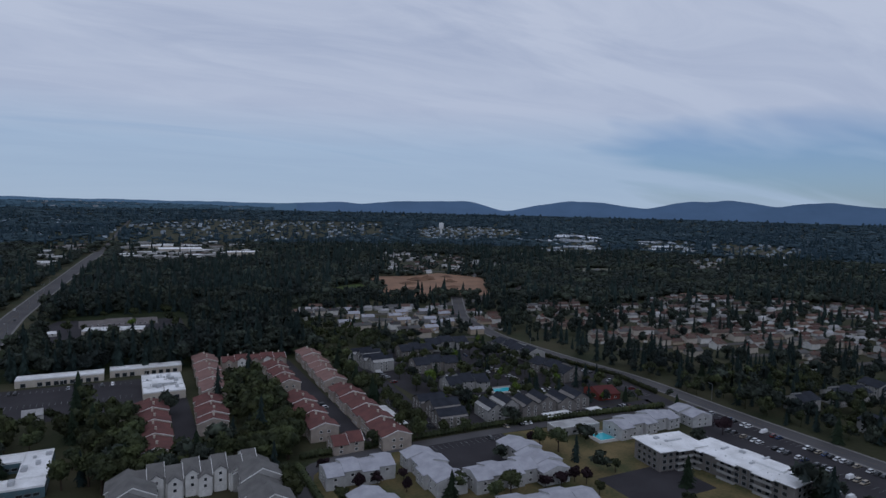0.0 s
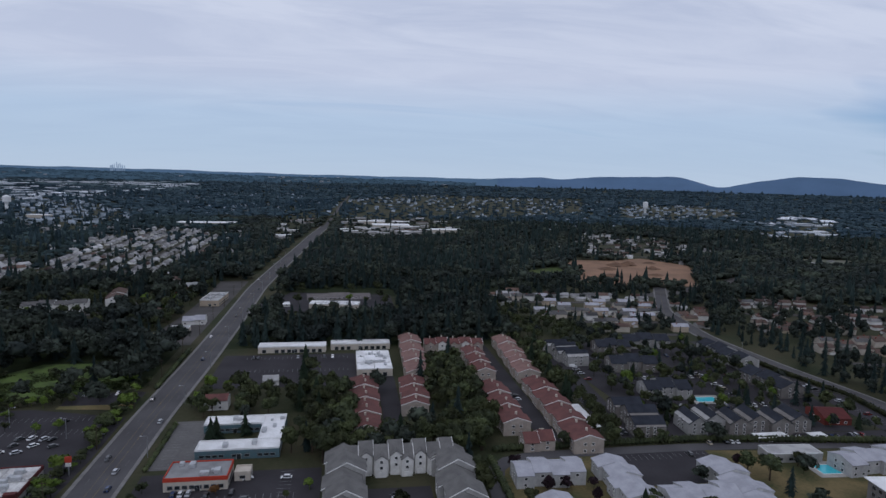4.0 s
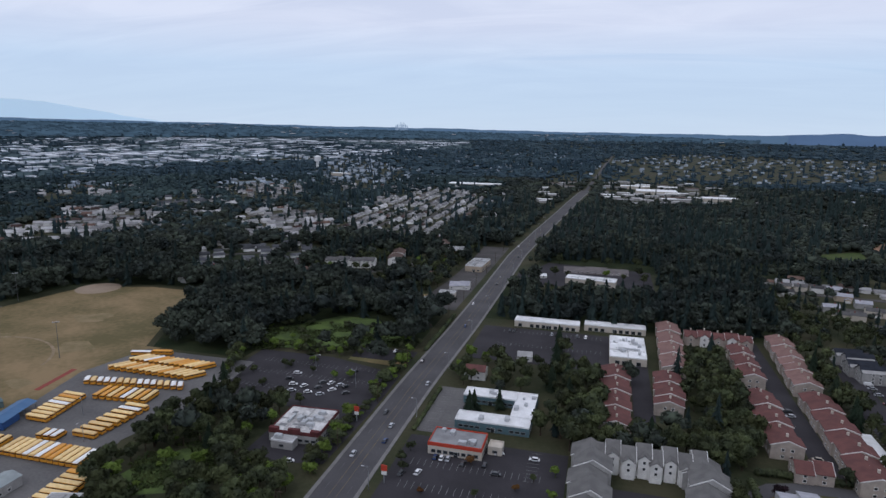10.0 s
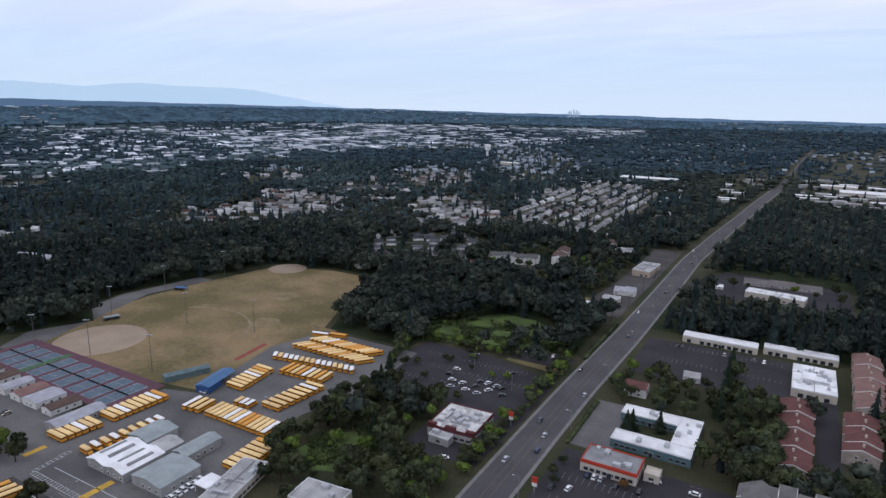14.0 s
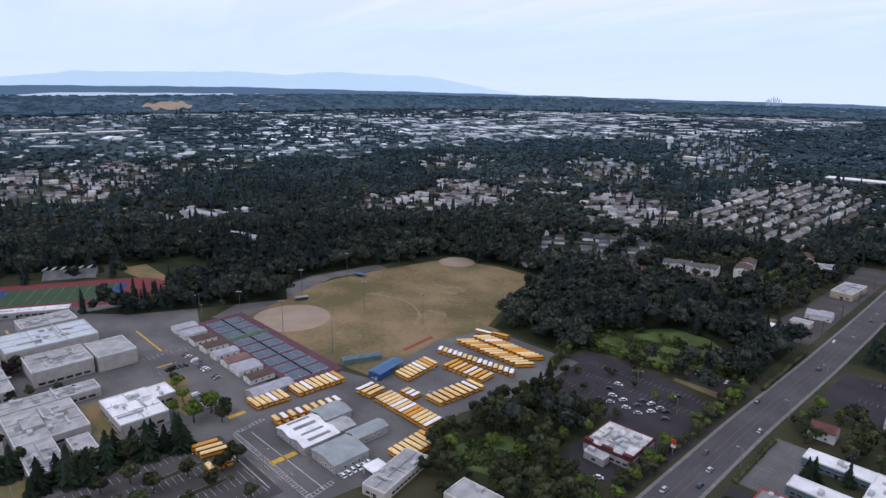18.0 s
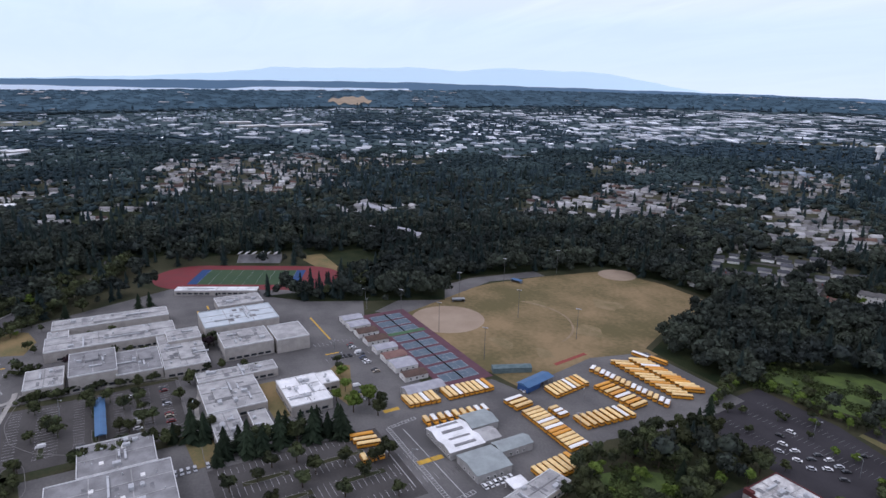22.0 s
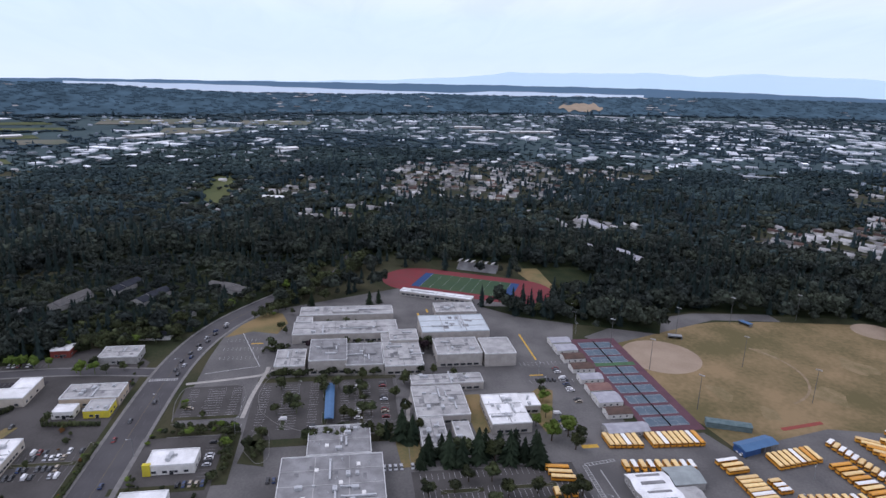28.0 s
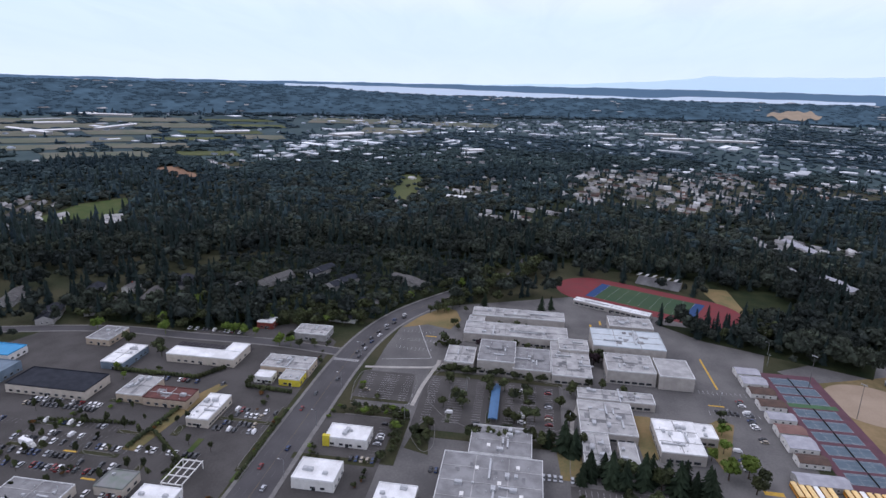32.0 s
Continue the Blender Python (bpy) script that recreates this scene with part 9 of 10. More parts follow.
# the valley floor, its green shifted to blue to carry the haze
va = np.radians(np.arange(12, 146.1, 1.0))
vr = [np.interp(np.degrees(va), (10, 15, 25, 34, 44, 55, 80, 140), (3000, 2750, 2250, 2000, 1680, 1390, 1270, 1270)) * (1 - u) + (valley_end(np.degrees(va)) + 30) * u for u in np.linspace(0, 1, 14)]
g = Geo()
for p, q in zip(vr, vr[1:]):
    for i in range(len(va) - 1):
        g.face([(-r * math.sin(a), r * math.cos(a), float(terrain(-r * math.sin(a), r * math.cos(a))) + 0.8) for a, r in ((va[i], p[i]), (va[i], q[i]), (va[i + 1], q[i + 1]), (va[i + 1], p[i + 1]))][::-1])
tagged(new("ground_valley", g.mesh("ground_valley", mat("hazy_valley_floor", (0.052, 0.082, 0.086), (0.028, 0.050, 0.058), scale=0.004, fine=0.03, rough=0.95))), "grey-green floor of the distant valley with blue haze in its colour", "ground", "", "structure")

M_FARLAWN = mat("far_pasture", (0.095, 0.105, 0.042), (0.060, 0.075, 0.030), scale=0.02, fine=0.3, rough=0.95)
M_FARDRY = mat("pale_stubble", (0.150, 0.142, 0.112), (0.098, 0.112, 0.078), scale=0.012, fine=0.2, rough=0.95)
# far fields, clearings and a bald hillside
for poly, m, lab in (
        ([(-1900, -700), (-1980, -420), (-2120, -440), (-2060, -730)], M_FARDRY, "tan fields on the valley floor"), ([(-1700, -480), (-1760, -300), (-1900, -300), (-1850, -500)], M_FARDRY, "tan fields on the valley floor"), ([(-1980, -330), (-2010, -120), (-2140, -110), (-2120, -340)], M_FARDRY, "tan fields on the valley floor"), ([(642, 779), (717, 770), (770, 828), (699, 850)], M_FARDRY, "dry field among eastern woods"), ([(797, 798), (879, 782), (924, 822), (844, 846)], M_FARLAWN, "pale green field among eastern woods"),
        ([(-1010, -670), (-1050, -640), (-960, -530), (-930, -545)], M_BARE, "bare earth cutting in the woods")):
    sheet("ground_far_field", poly, m, 1.5, lab, "field", keep=False)
    FIELDS.append(poly)
for k, (r0, r1, a0, a1) in enumerate(((1345, 1440, 123, 131), (1345, 1420, 116, 121.5), (1470, 1560, 120, 126.5), (1480, 1570, 127, 135), (1590, 1660, 117, 123), (1590, 1690, 124, 134), (1600, 1700, 112, 116), (1720, 1800, 114, 121),
                                      (1715, 1830, 122, 128), (1720, 1840, 129, 136), (1870, 1960, 112, 117), (1860, 1990, 118, 124.5), (1870, 2000, 126, 136), (2030, 2110, 113, 119), (2020, 2150, 120, 127), (2030, 2160, 128, 137))):
    poly = [(-r * math.sin(radians(a)), r * math.cos(radians(a))) for r, a in ((r0, a0), (r1 - 12, a0 + 0.4), (r1, a1), (r0 + 15, a1 - 0.5))]
    dry = k % 3 != 1
    sheet("ground_far_field", poly, M_FARDRY if dry else M_FARLAWN, 1.6, "tan fields on the valley floor" if dry else "green fields on the valley floor", "field", keep=False)
    FIELDS.append(poly)
sheet("ground_far_field", CLEARING, M_FARLAWN, 0.5, "yellow-green clearing among houses", "field", keep=False)
sheet("ground_far_field", [(-640, -515), (-645, -585), (-740, -590), (-790, -560), (-735, -508)], M_LAWN, 0.4, "bright green pasture among the woods", "field")
flat_building("far_school", -668, -494, 46, 20, 6, M_WALLB, M_LGREY, "pale flat-roofed school beside a pasture", "school building", rot=32, units=2, seed=199, group="far school wings")
flat_building("far_school", -648, -474, 30, 14, 5, M_WALLB, M_WHITE, "pale flat-roofed school beside a pasture", "school building", rot=32, units=1, seed=200, group="far school wings")
for x0, y0, x1, y1, wide in ((-1400, -1290, -1330, -1120, 16), (-1330, -1190, -1437, -1126, 14), (-1725, -1420, -1818, -1359, 16), (-1498, -1303, -1558, -1236, 18), (-1782, -1370, -1813, -1231, 14), (-1455, -1093, -1613, -1090, 14), (-1536, -817, -1597, -752, 22), (-1610, -522, -1692, -467, 40),
                             (-1998, 341, -2000, 432, 16), (-1870, 369, -1898, 454, 14), (-1880, 494, -1893, 626, 14), (-1447, -148, -1472, -117, 26), (-922, -122, -917, -93, 12)):
    L = math.hypot(x1 - x0, y1 - y0)
    lw = thing("long_white_building", (x0 + x1) / 2, (y0 + y1) / 2, float(terrain((x0 + x1) / 2, (y0 + y1) / 2)), math.degrees(math.atan2(y1 - y0, x1 - x0)), "long low building with a white roof on the valley floor", "warehouse", "long valley buildings")
    part("wall", Geo().box(-L / 2, L / 2, -wide / 2, wide / 2, -4, 6), M_WALLG, lw)
    part("roof", Geo().hull([(-L / 2 - 0.5, -wide / 2 - 0.5, 6), (L / 2 + 0.5, -wide / 2 - 0.5, 6), (L / 2 + 0.5, wide / 2 + 0.5, 6), (-L / 2 - 0.5, wide / 2 + 0.5, 6)], [(-L / 2, -0.5, 8), (L / 2, -0.5, 8), (L / 2, 0.5, 8), (-L / 2, 0.5, 8)]), M_WHITE, lw)
    claim_rect((x0 + x1) / 2, (y0 + y1) / 2, L, wide, math.degrees(math.atan2(y1 - y0, x1 - x0)), 3)
wt = thing("water_tower", -752, 1545, float(terrain(-752, 1545)), 0, "white water tower above the houses", "water tower")
part("tank", Geo().cyl(0, 0, 22, 34, 8.5, 8.5, 20).cyl(0, 0, 34, 37, 8.5, 2, 20), M_WHITE, wt)
part("stem", Geo().cyl(0, 0, -2, 22, 4.2, 4.2, 14), M_WHITE, wt)

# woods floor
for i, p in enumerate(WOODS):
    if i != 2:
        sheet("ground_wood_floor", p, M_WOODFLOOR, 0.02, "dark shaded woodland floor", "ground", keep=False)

# trees: near woods in detail, far woods coarser
for p in (rect(-330, -180, -112, 30), rect(-420, -190, -330, -100), rect(-420, -300, -110, 60), rect(-46, 50, 492, 640), rect(-256, -196, 492, 552), rect(-305, -240, 182, 240), rect(-300, -180, 100, 310), rect(-420, -250, 120, 200)):
    claim(p, 0)
GROVES = [[(-478, 106), (-450, 135), (-428, 186), (-408, 232), (-440, 250), (-452, 192), (-468, 172), (-474, 142)],
          [(-437, -371), (-463, -191), (-416, -172), (-394, -209), (-391.5, -280), (-393, -313), (-402, -347)]]
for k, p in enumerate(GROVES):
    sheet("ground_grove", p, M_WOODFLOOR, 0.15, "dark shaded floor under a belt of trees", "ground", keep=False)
row_building("apartment_row", -425, -318, 100, 34, 12, 6, 3, M_GREYSH, M_WALLT, "tan two-storey apartment row with a grey roof among trees", "apartment block", rows=2, seed=301, trim=False)
row_building("small_house", -424, -243, 80, 16, 10, 4.5, 1, M_GREYSH, M_WALLT, "low tan house with a grey roof behind trees", "house", rows=1, seed=302, trim=False)
row_building("small_house", -437, -282, 110, 18, 11, 4.5, 1, M_BROWNSH, M_WALLB, "low beige house with a brown roof behind trees", "house", rows=1, seed=303, trim=False)
tx, ty, ts = scatter(250, 720, 0.0118, 7.4, 71)
tp, hp, wp = zones(tx, ty)
tr = np.random.default_rng(72)
ok = (tr.uniform(size=len(tx)) < tp) & free(tx, ty) & off_road(tx, ty, 18) | inside(tx, ty, GROVES[0])
dense = inside(tx, ty, GROVES[1]) & (free(tx, ty) | (tx > -421))
for hx0, hy0, gap in ((-425, -318, 15), (-424, -243, 10), (-437, -282, 11)):
    dense &= np.hypot(tx - hx0, ty - hy0) > gap
tx, ty = tx[ok | dense], ty[ok | dense]
fir = tr.uniform(size=len(tx)) < np.where((tx > -460) & (tx < -100) & (ty > 200) & (ty < 560), 0.14, 0.42)
hgt = np.where(fir, tr.uniform(11, 25, len(tx)), tr.uniform(7, 19, len(tx)))
wid = np.where(fir, hgt * tr.uniform(0.8, 1.15, len(tx)), hgt * tr.uniform(0.75, 1.15, len(tx)))
small = (tx > 125) & (ty > 150) & (tx < 285)
hgt, wid = np.where(small, hgt * 0.65, hgt), np.where(small, wid * 0.65, wid)
low = inside(tx, ty, WOODS[4])
hgt, wid = np.where(low, hgt * 0.52, hgt), np.where(low, wid * 0.75, wid)
hgt, wid = np.where(tx >= 285, hgt * 0.75, hgt), np.where(tx >= 285, wid * 0.65, wid)
zz = terrain(tx, ty)
MB = [broad_crown(60 + i, 5, 140, 0.098, 0.18, 0.31) for i in range(6)]
MF = [fir_crown(80 + i, 9, 8) for i in range(3)]
k = tr.integers(0, 6, len(tx))
joined("woodland_broadleaf", MB, np.where(fir, -1, k), tx, ty, zz, wid, hgt, M_BROADW, "dense dark green broad-leaved woodland", "trees", 7)
joined("woodland_conifers", MF, np.where(fir, k % 3, -1), tx, ty, zz, wid, hgt, M_FIRW, "dark pointed conifers among the woodland", "trees", 8)
mid_pts, far_pts = scatter(722, 1500, 0.0108, 8.0, 73), scatter(1500, 4700, 0.0125, 8.5, 74)
tx, ty, ts = (np.concatenate(q) for q in zip(mid_pts, far_pts))
tp, hp, wp = zones(tx, ty)
ok = (tr.uniform(size=len(tx)) < tp) & free(tx, ty) & (np.hypot(tx, ty) < valley_end(np.degrees(np.arctan2(-tx, ty))) + 60) & off_road(tx, ty)
tx, ty, ts, tp, wp = tx[ok], ty[ok], ts[ok], tp[ok], wp[ok]
# garden trees between the houses
for p, _, _, _, _, share, _ in TOWNS:
    q = np.array(p)
    lo, hi = q.min(0), q.max(0)
    n = int((hi - lo).prod() / 95)
    if np.hypot(*q.mean(0)) > 1700:
        continue
    x, y = tr.uniform(lo[0], hi[0], n), tr.uniform(lo[1], hi[1], n)
    ok = inside(x, y, p) & free(x, y) & off_road(x, y) & (np.hypot(x, y) > 430) & (tr.uniform(size=n) < share * 0.62 * (0.3 + 1.0 * clumps(x, y, 1.3)))
    tx, ty = np.concatenate([tx, x[ok]]), np.concatenate([ty, y[ok]])
    ts, tp, wp = np.concatenate([ts, np.full(ok.sum(), 4.0)]), np.concatenate([tp, np.full(ok.sum(), 0.5)]), np.concatenate([wp, np.zeros(ok.sum())])
stand = np.sin(tx * 0.0061 + 1.9 * np.sin(ty * 0.0043)) + np.sin(ty * 0.0073 + 1.4 * np.sin(tx * 0.0052 + 2))
open_p = tp < 0.7
fir = tr.uniform(size=len(tx)) < np.where(open_p, 0.26, np.clip(np.where(tx < -500, 0.17, 0.26) + 0.17 * stand, 0.04, 0.6))
hgt = np.where(fir, tr.uniform(12, 27, len(tx)), tr.uniform(8, 14, len(tx))) * np.where(open_p, np.where(fir, 0.78, 0.66), 1) * np.where(wp > 0, 0.66, 1)
wid = np.where(fir, hgt * tr.uniform(0.75, 1.05, len(tx)), np.where(open_p, tr.uniform(5, 10, len(tx)), 8.5 + 11 * tr.uniform(size=len(tx)) ** 1.6))
wid = np.maximum(wid, ts * np.where(open_p, 0.8, np.where(fir, 1.3, 1.5)))
zz = terrain(tx, ty) - 0.5
k = tr.integers(0, 4, len(tx))
mid = np.hypot(tx, ty) < 1500
FB, FF = [far_broad(i, 1, 8) for i in range(4)], [far_fir(i) for i in range(4)]
NB = [far_broad(10 + i, 2, 18) for i in range(4)]
# trees further west take the foliage colours that carry painted haze
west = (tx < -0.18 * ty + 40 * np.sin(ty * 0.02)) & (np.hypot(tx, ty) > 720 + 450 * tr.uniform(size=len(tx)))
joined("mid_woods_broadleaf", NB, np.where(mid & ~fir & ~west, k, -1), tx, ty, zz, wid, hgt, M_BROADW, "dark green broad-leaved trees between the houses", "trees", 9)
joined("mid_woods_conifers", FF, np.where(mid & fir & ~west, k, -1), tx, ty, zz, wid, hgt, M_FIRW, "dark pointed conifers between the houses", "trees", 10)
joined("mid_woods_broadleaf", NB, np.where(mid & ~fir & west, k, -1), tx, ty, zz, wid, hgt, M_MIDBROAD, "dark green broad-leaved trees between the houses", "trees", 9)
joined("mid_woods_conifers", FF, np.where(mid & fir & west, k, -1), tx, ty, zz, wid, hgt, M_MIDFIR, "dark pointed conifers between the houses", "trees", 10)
joined("far_woods_broadleaf", FB, np.where(~mid & ~fir, k, -1), tx, ty, zz, wid, hgt, M_FARBROAD, "distant dark broad-leaved woods with blue haze in their colour", "trees", 9, smooth=True)
joined("far_woods_conifers", FF, np.where(~mid & fir, k, -1), tx, ty, zz, wid, hgt, M_FARFIR, "distant dark conifer woods with blue haze in their colour", "trees", 10)


# ---- far distance: water, shores and mountains ----
def hills(name, r, az0, az1, base, bumps, material, label, seed=1, rough=6.0):
    """A range along the horizon: rounded hills (heading, height, width in degrees) over a base height, with small breaks."""
    rng = np.random.default_rng(seed)
    az = np.arange(az0, az1 + 0.01, 0.25)
    top = base = np.interp(az, [b[0] for b in base], [b[1] for b in base])
    for a, h, w in bumps:
        top = np.maximum(top, base + (h - base) * np.exp(-((az - a) / w) ** 2))
    k = np.ones(5) / 5
    top = np.convolve(np.pad(top, 2, mode="edge"), k, "valid")
    for o in (0.9, 2.1, 4.3):
        top += np.sin(az * o + rng.uniform(0, 6)) * rough / (1 + o)
    a = np.radians(az)
    x, y = -r * np.sin(a), r * np.cos(a)
    g = Geo()
    for i in range(len(az) - 1):
        g.face([(x[i + 1] * 0.985, y[i + 1] * 0.985, -30), (x[i] * 0.985, y[i] * 0.985, -30), (x[i], y[i], top[i]), (x[i + 1], y[i + 1], top[i + 1])])
        g.face([(x[i + 1], y[i + 1], top[i + 1]), (x[i], y[i], top[i]), (x[i] * 1.01, y[i] * 1.01, -30), (x[i + 1] * 1.01, y[i + 1] * 1.01, -30)])
    tagged(new(name, g.mesh(name, material)), label, "hills", "", "structure")


# Haze over far things is put into the colour and a faint self-glow.
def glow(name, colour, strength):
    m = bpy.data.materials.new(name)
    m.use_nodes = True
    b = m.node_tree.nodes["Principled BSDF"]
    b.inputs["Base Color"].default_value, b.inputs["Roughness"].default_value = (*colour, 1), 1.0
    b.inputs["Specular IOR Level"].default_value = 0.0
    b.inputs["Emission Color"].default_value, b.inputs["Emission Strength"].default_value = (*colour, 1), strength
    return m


def woody(m, low, size):
    """Soft dark and light patches over a far wooded slope."""
    nt = m.node_tree
    b = nt.nodes["Principled BSDF"]
    co, no, ramp = nt.nodes.new("ShaderNodeTexCoord"), nt.nodes.new("ShaderNodeTexNoise"), nt.nodes.new("ShaderNodeMixRGB")
    st = nt.nodes.new("ShaderNodeMapping")
    st.inputs["Scale"].default_value = (1, 1, 2.5)
    no.inputs["Scale"].default_value, no.inputs["Detail"].default_value, no.inputs["Roughness"].default_value = size, 6.0, 0.62
    nt.links.new(co.outputs["Object"], st.inputs[0])
    nt.links.new(st.outputs[0], no.inputs["Vector"])
    sh = nt.nodes.new("ShaderNodeMapRange")
    sh.inputs["From Min"].default_value, sh.inputs["From Max"].default_value = 0.32, 0.68
    nt.links.new(no.outputs["Fac"], sh.inputs["Value"])
    nt.links.new(sh.outputs[0], ramp.inputs[0])
    full = tuple(b.inputs["Base Color"].default_value)
    ramp.inputs[1].default_value, ramp.inputs[2].default_value = (*[c * low for c in full[:3]], 1), full
    nt.links.new(ramp.outputs[0], b.inputs["Base Color"])
    nt.links.new(ramp.outputs[0], b.inputs["Emission Color"])
    return m


CREST = [(-12, 84), (5, 80), (15, 90), (25, 98), (32, 118), (42, 120), (50, 126), (58, 122), (65, 115), (75, 107), (79, 107), (83, 107), (90, 99), (95, 99), (100, 100), (105, 108), (109, 122), (116, 126), (145, 126)]
DEEP = 620


def slope_z(az, u):
    """Height of the hillside behind the valley: u runs from the valley's end (0) to the rounded crest (1)."""
    r0, a = valley_end(az), np.radians(az)
    z0 = terrain(-r0 * np.sin(a), r0 * np.cos(a)) - 4
    crest = np.interp(az, [b[0] for b in CREST], [b[1] for b in CREST])
    return z0 + (crest - z0) * np.sin(u * math.pi / 2) ** 0.9 + 12 * np.sin(az * 1.7 + u * 11) * u * (1 - u)


def slope(name, az0, az1, material, label):
    az = np.arange(az0, az1 + 0.01, 0.2)
    a = np.radians(az)
    n = 14
    rows = []
    for k in range(n + 1):
        r = valley_end(az) + DEEP * k / n
        rows.append(np.stack([-r * np.sin(a), r * np.cos(a), slope_z(az, k / n)], 1))
    rows.append(rows[-1] * (1.02, 1.02, 0) + (0, 0, -30))
    v = np.concatenate(rows)
    m = len(az)
    f = [(k * m + i + 1, k * m + i, k * m + m + i, k * m + m + i + 1) for k in range(n + 1) for i in range(m - 1)]
    me = bpy.data.meshes.new(name)
    me.from_pydata(v.tolist(), [], f)
    me.materials.append(material)
    me.update()
    tagged(new(name, me), label, "hills", "", "structure")


# backdrop tones: blue and pale haze mixed in, partly emitted
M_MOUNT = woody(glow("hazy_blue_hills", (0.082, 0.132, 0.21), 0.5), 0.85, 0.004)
M_PALE = glow("hazy_pale_mountains", (0.455, 0.585, 0.655), 0.52)
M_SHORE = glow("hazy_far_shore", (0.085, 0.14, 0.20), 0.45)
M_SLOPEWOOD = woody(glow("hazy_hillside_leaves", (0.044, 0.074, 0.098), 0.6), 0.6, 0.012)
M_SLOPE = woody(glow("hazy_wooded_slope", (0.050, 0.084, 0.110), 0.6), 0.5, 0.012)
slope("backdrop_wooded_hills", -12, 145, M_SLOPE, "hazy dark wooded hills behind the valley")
# woods, lone houses and pale clearings over the hillside
qr = np.random.default_rng(333)
qa, qu = qr.uniform(-12, 145, 7600), qr.uniform(0.0, 1.0, 7600) ** 0.8
bare = (np.sin(qa * 0.9 + 3 * np.sin(qu * 7)) + np.sin(qa * 2.3 + qu * 9) > 1.15) | (np.abs(qa - 69.2) < 2.1) & (qu < 0.45)
qa, qu = qa[~bare], qu[~bare]
qq = valley_end(qa) + DEEP * qu
qx, qy = -qq * np.sin(np.radians(qa)), qq * np.cos(np.radians(qa))
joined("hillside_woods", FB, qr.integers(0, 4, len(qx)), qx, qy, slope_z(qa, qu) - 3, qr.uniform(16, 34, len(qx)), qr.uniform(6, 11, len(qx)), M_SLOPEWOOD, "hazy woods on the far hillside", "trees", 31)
qa, qu = qr.uniform(-10, 140, 420), qr.uniform(0.02, 0.9, 420)
ok = np.sin(qa * 0.55) + np.sin(qa * 0.21 + 1) + qr.uniform(-0.8, 0.8, len(qa)) > 0.5
qa, qu = qa[ok], qu[ok]
qq = valley_end(qa) + DEEP * qu
joined("hillside_houses", [RT], np.zeros(len(qa), int), -qq * np.sin(np.radians(qa)), qq * np.cos(np.radians(qa)), slope_z(qa, qu) + 1, qr.uniform(12, 30, len(qa)), qr.uniform(5, 8, len(qa)), M_FARROOF, "pale roofs of houses on the far hillside", "houses", 32, qr.uniform(0, 180, len(qa)))
# a bald tan clearing low on the hillside
def clear_at(a, k):
    """A point of the clearing: heading a, k from its lower edge (0) to its upper edge (1)."""
    w = math.sqrt(max(0.02, 1 - ((a - 69.2) / 1.95) ** 2))
    e = 0.24 + 0.03 * math.sin(a * 5) + (k - 0.5) * 0.26 * w * (1 + 0.25 * math.sin(a * 7 + k * 3))
    r, t = float(valley_end(a)), radians(a)
    return (-(r + DEEP * e) * math.sin(t), (r + DEEP * e) * math.cos(t), float(slope_z(a, e)) + 6)


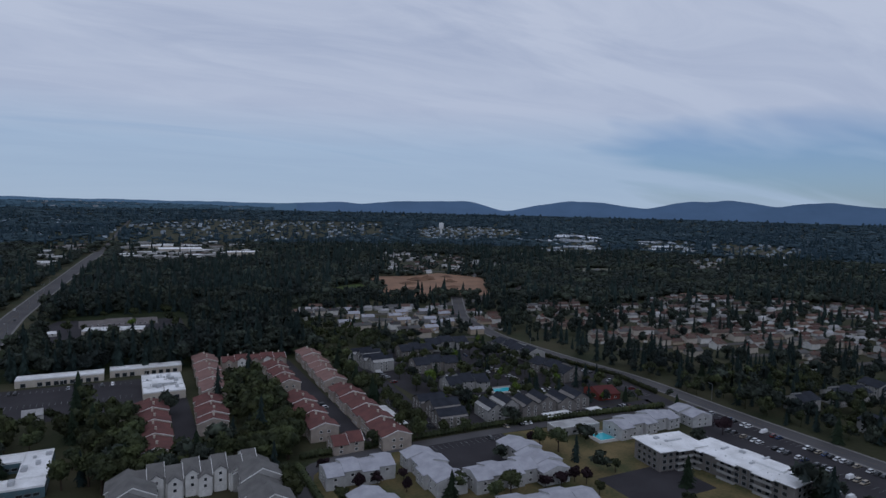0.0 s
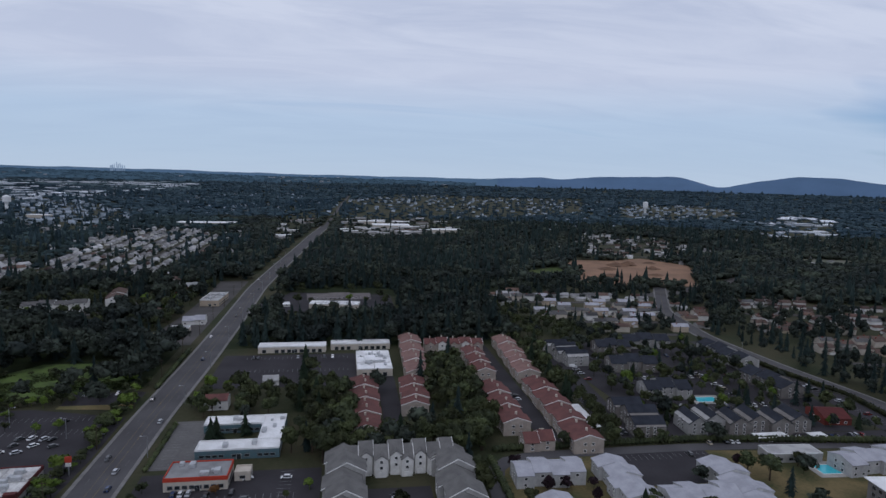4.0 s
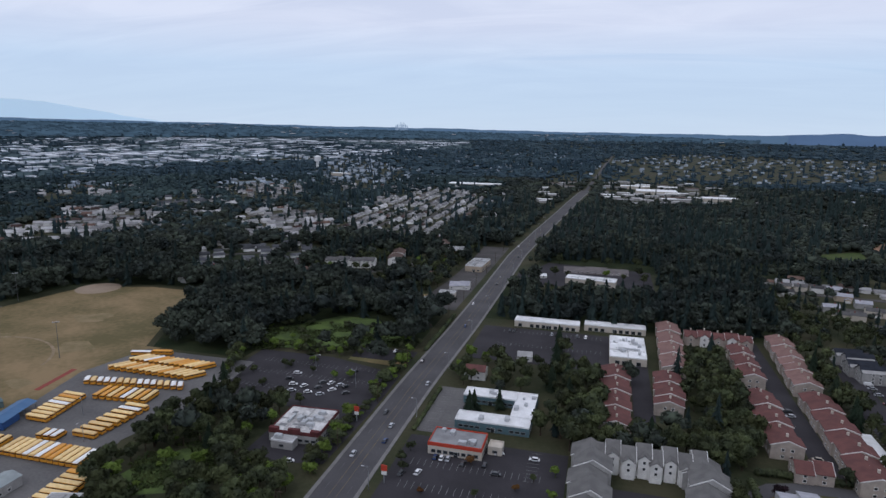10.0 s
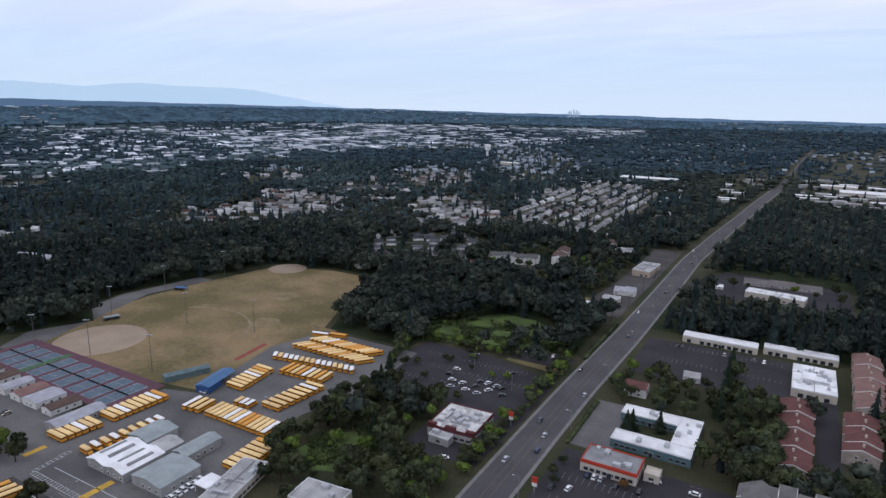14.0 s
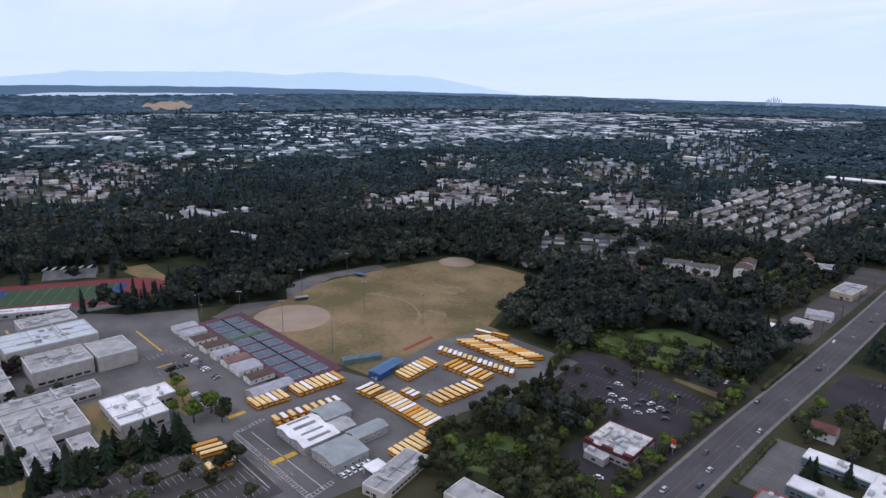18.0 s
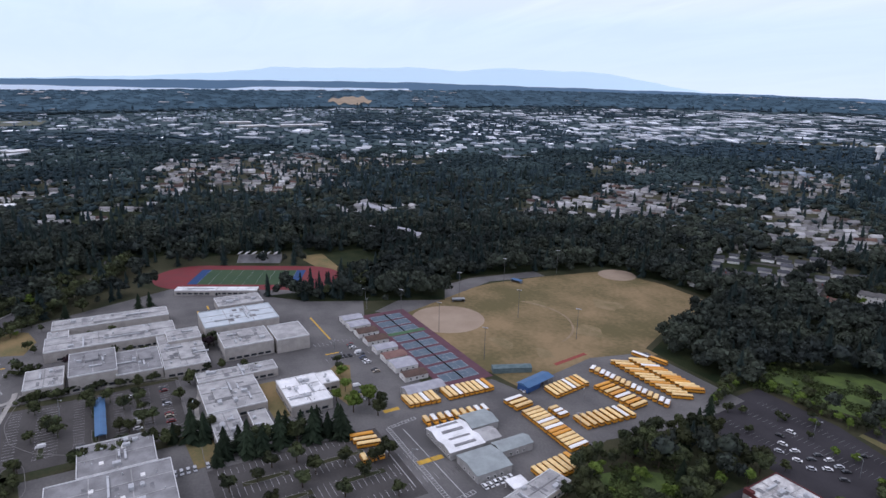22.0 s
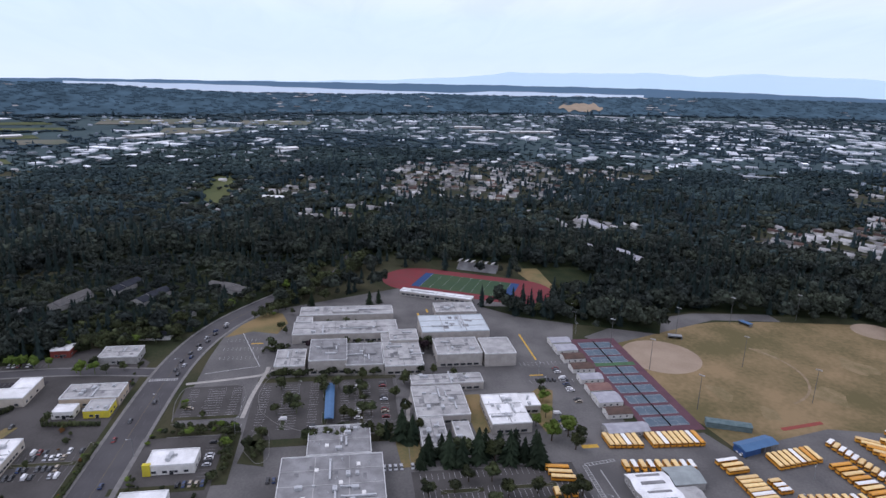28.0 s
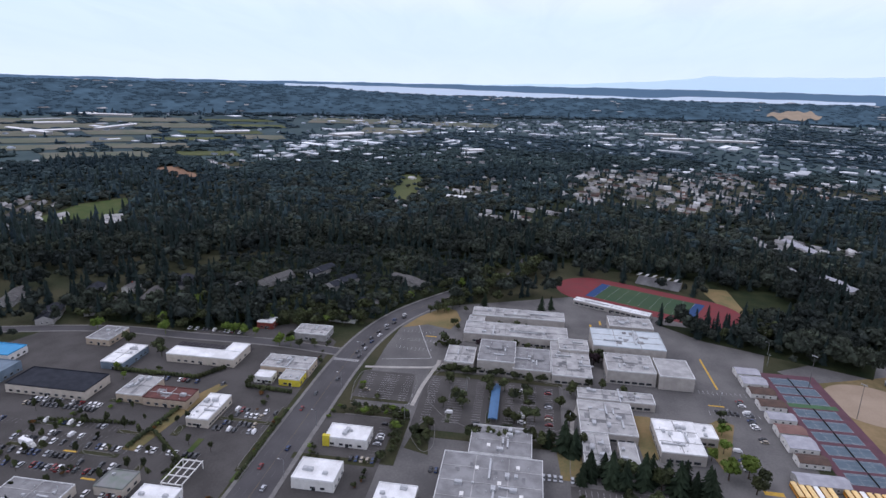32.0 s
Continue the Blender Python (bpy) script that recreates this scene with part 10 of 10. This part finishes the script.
g = Geo()
for i in range(26):
    a0, a1 = 67.3 + i * 0.146, 67.3 + (i + 1) * 0.146
    for k in range(4):
        g.face([clear_at(a1, k / 4), clear_at(a0, k / 4), clear_at(a0, (k + 1) / 4), clear_at(a1, (k + 1) / 4)])
tagged(new("backdrop_clearing", g.mesh("backdrop_clearing", woody(glow("hazy_bald_slope", (0.26, 0.21, 0.155), 0.35), 0.8, 0.03))), "bald tan clearing on the far hillside", "hills", "", "structure")
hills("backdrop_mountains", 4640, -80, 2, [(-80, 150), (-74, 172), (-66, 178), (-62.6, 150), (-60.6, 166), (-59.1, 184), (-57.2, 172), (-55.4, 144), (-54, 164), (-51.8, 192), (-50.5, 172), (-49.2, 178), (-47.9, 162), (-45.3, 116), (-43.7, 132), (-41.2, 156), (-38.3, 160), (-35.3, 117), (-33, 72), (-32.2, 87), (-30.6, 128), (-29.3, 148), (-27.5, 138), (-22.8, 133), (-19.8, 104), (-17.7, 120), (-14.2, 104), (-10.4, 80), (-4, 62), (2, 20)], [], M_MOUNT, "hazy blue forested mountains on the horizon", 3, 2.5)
hills("backdrop_mountains", 4790, 36, 112, [(36, 110), (41, 160), (44.5, 218), (47, 250), (50, 258), (56, 272), (59.6, 245), (64, 264), (69, 248), (75.6, 243), (77, 222), (81.4, 189), (85, 168), (93, 140), (112, 100)], [], M_PALE, "distant mountain range above the horizon, haze in its pale glowing colour", 8, 4)
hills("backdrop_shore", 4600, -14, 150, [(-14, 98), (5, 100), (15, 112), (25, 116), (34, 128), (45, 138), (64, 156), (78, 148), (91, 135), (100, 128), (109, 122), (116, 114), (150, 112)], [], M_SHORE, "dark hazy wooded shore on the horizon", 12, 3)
# a long arm of the sea in front of the far shore, brightened by emission
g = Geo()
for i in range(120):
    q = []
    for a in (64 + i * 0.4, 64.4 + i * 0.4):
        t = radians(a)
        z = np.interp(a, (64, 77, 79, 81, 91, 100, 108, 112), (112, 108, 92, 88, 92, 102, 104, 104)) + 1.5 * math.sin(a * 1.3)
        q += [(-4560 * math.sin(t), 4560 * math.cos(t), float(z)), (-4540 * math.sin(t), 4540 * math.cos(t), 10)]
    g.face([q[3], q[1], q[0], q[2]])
tagged(new("backdrop_water", g.mesh("backdrop_water", glow("glowing_sea", (0.46, 0.54, 0.62), 0.5))), "strip of distant sea, its brightness emitted by the surface", "water", "", "structure")

# towers of a far city on the horizon, pale from haze put into a glowing colour
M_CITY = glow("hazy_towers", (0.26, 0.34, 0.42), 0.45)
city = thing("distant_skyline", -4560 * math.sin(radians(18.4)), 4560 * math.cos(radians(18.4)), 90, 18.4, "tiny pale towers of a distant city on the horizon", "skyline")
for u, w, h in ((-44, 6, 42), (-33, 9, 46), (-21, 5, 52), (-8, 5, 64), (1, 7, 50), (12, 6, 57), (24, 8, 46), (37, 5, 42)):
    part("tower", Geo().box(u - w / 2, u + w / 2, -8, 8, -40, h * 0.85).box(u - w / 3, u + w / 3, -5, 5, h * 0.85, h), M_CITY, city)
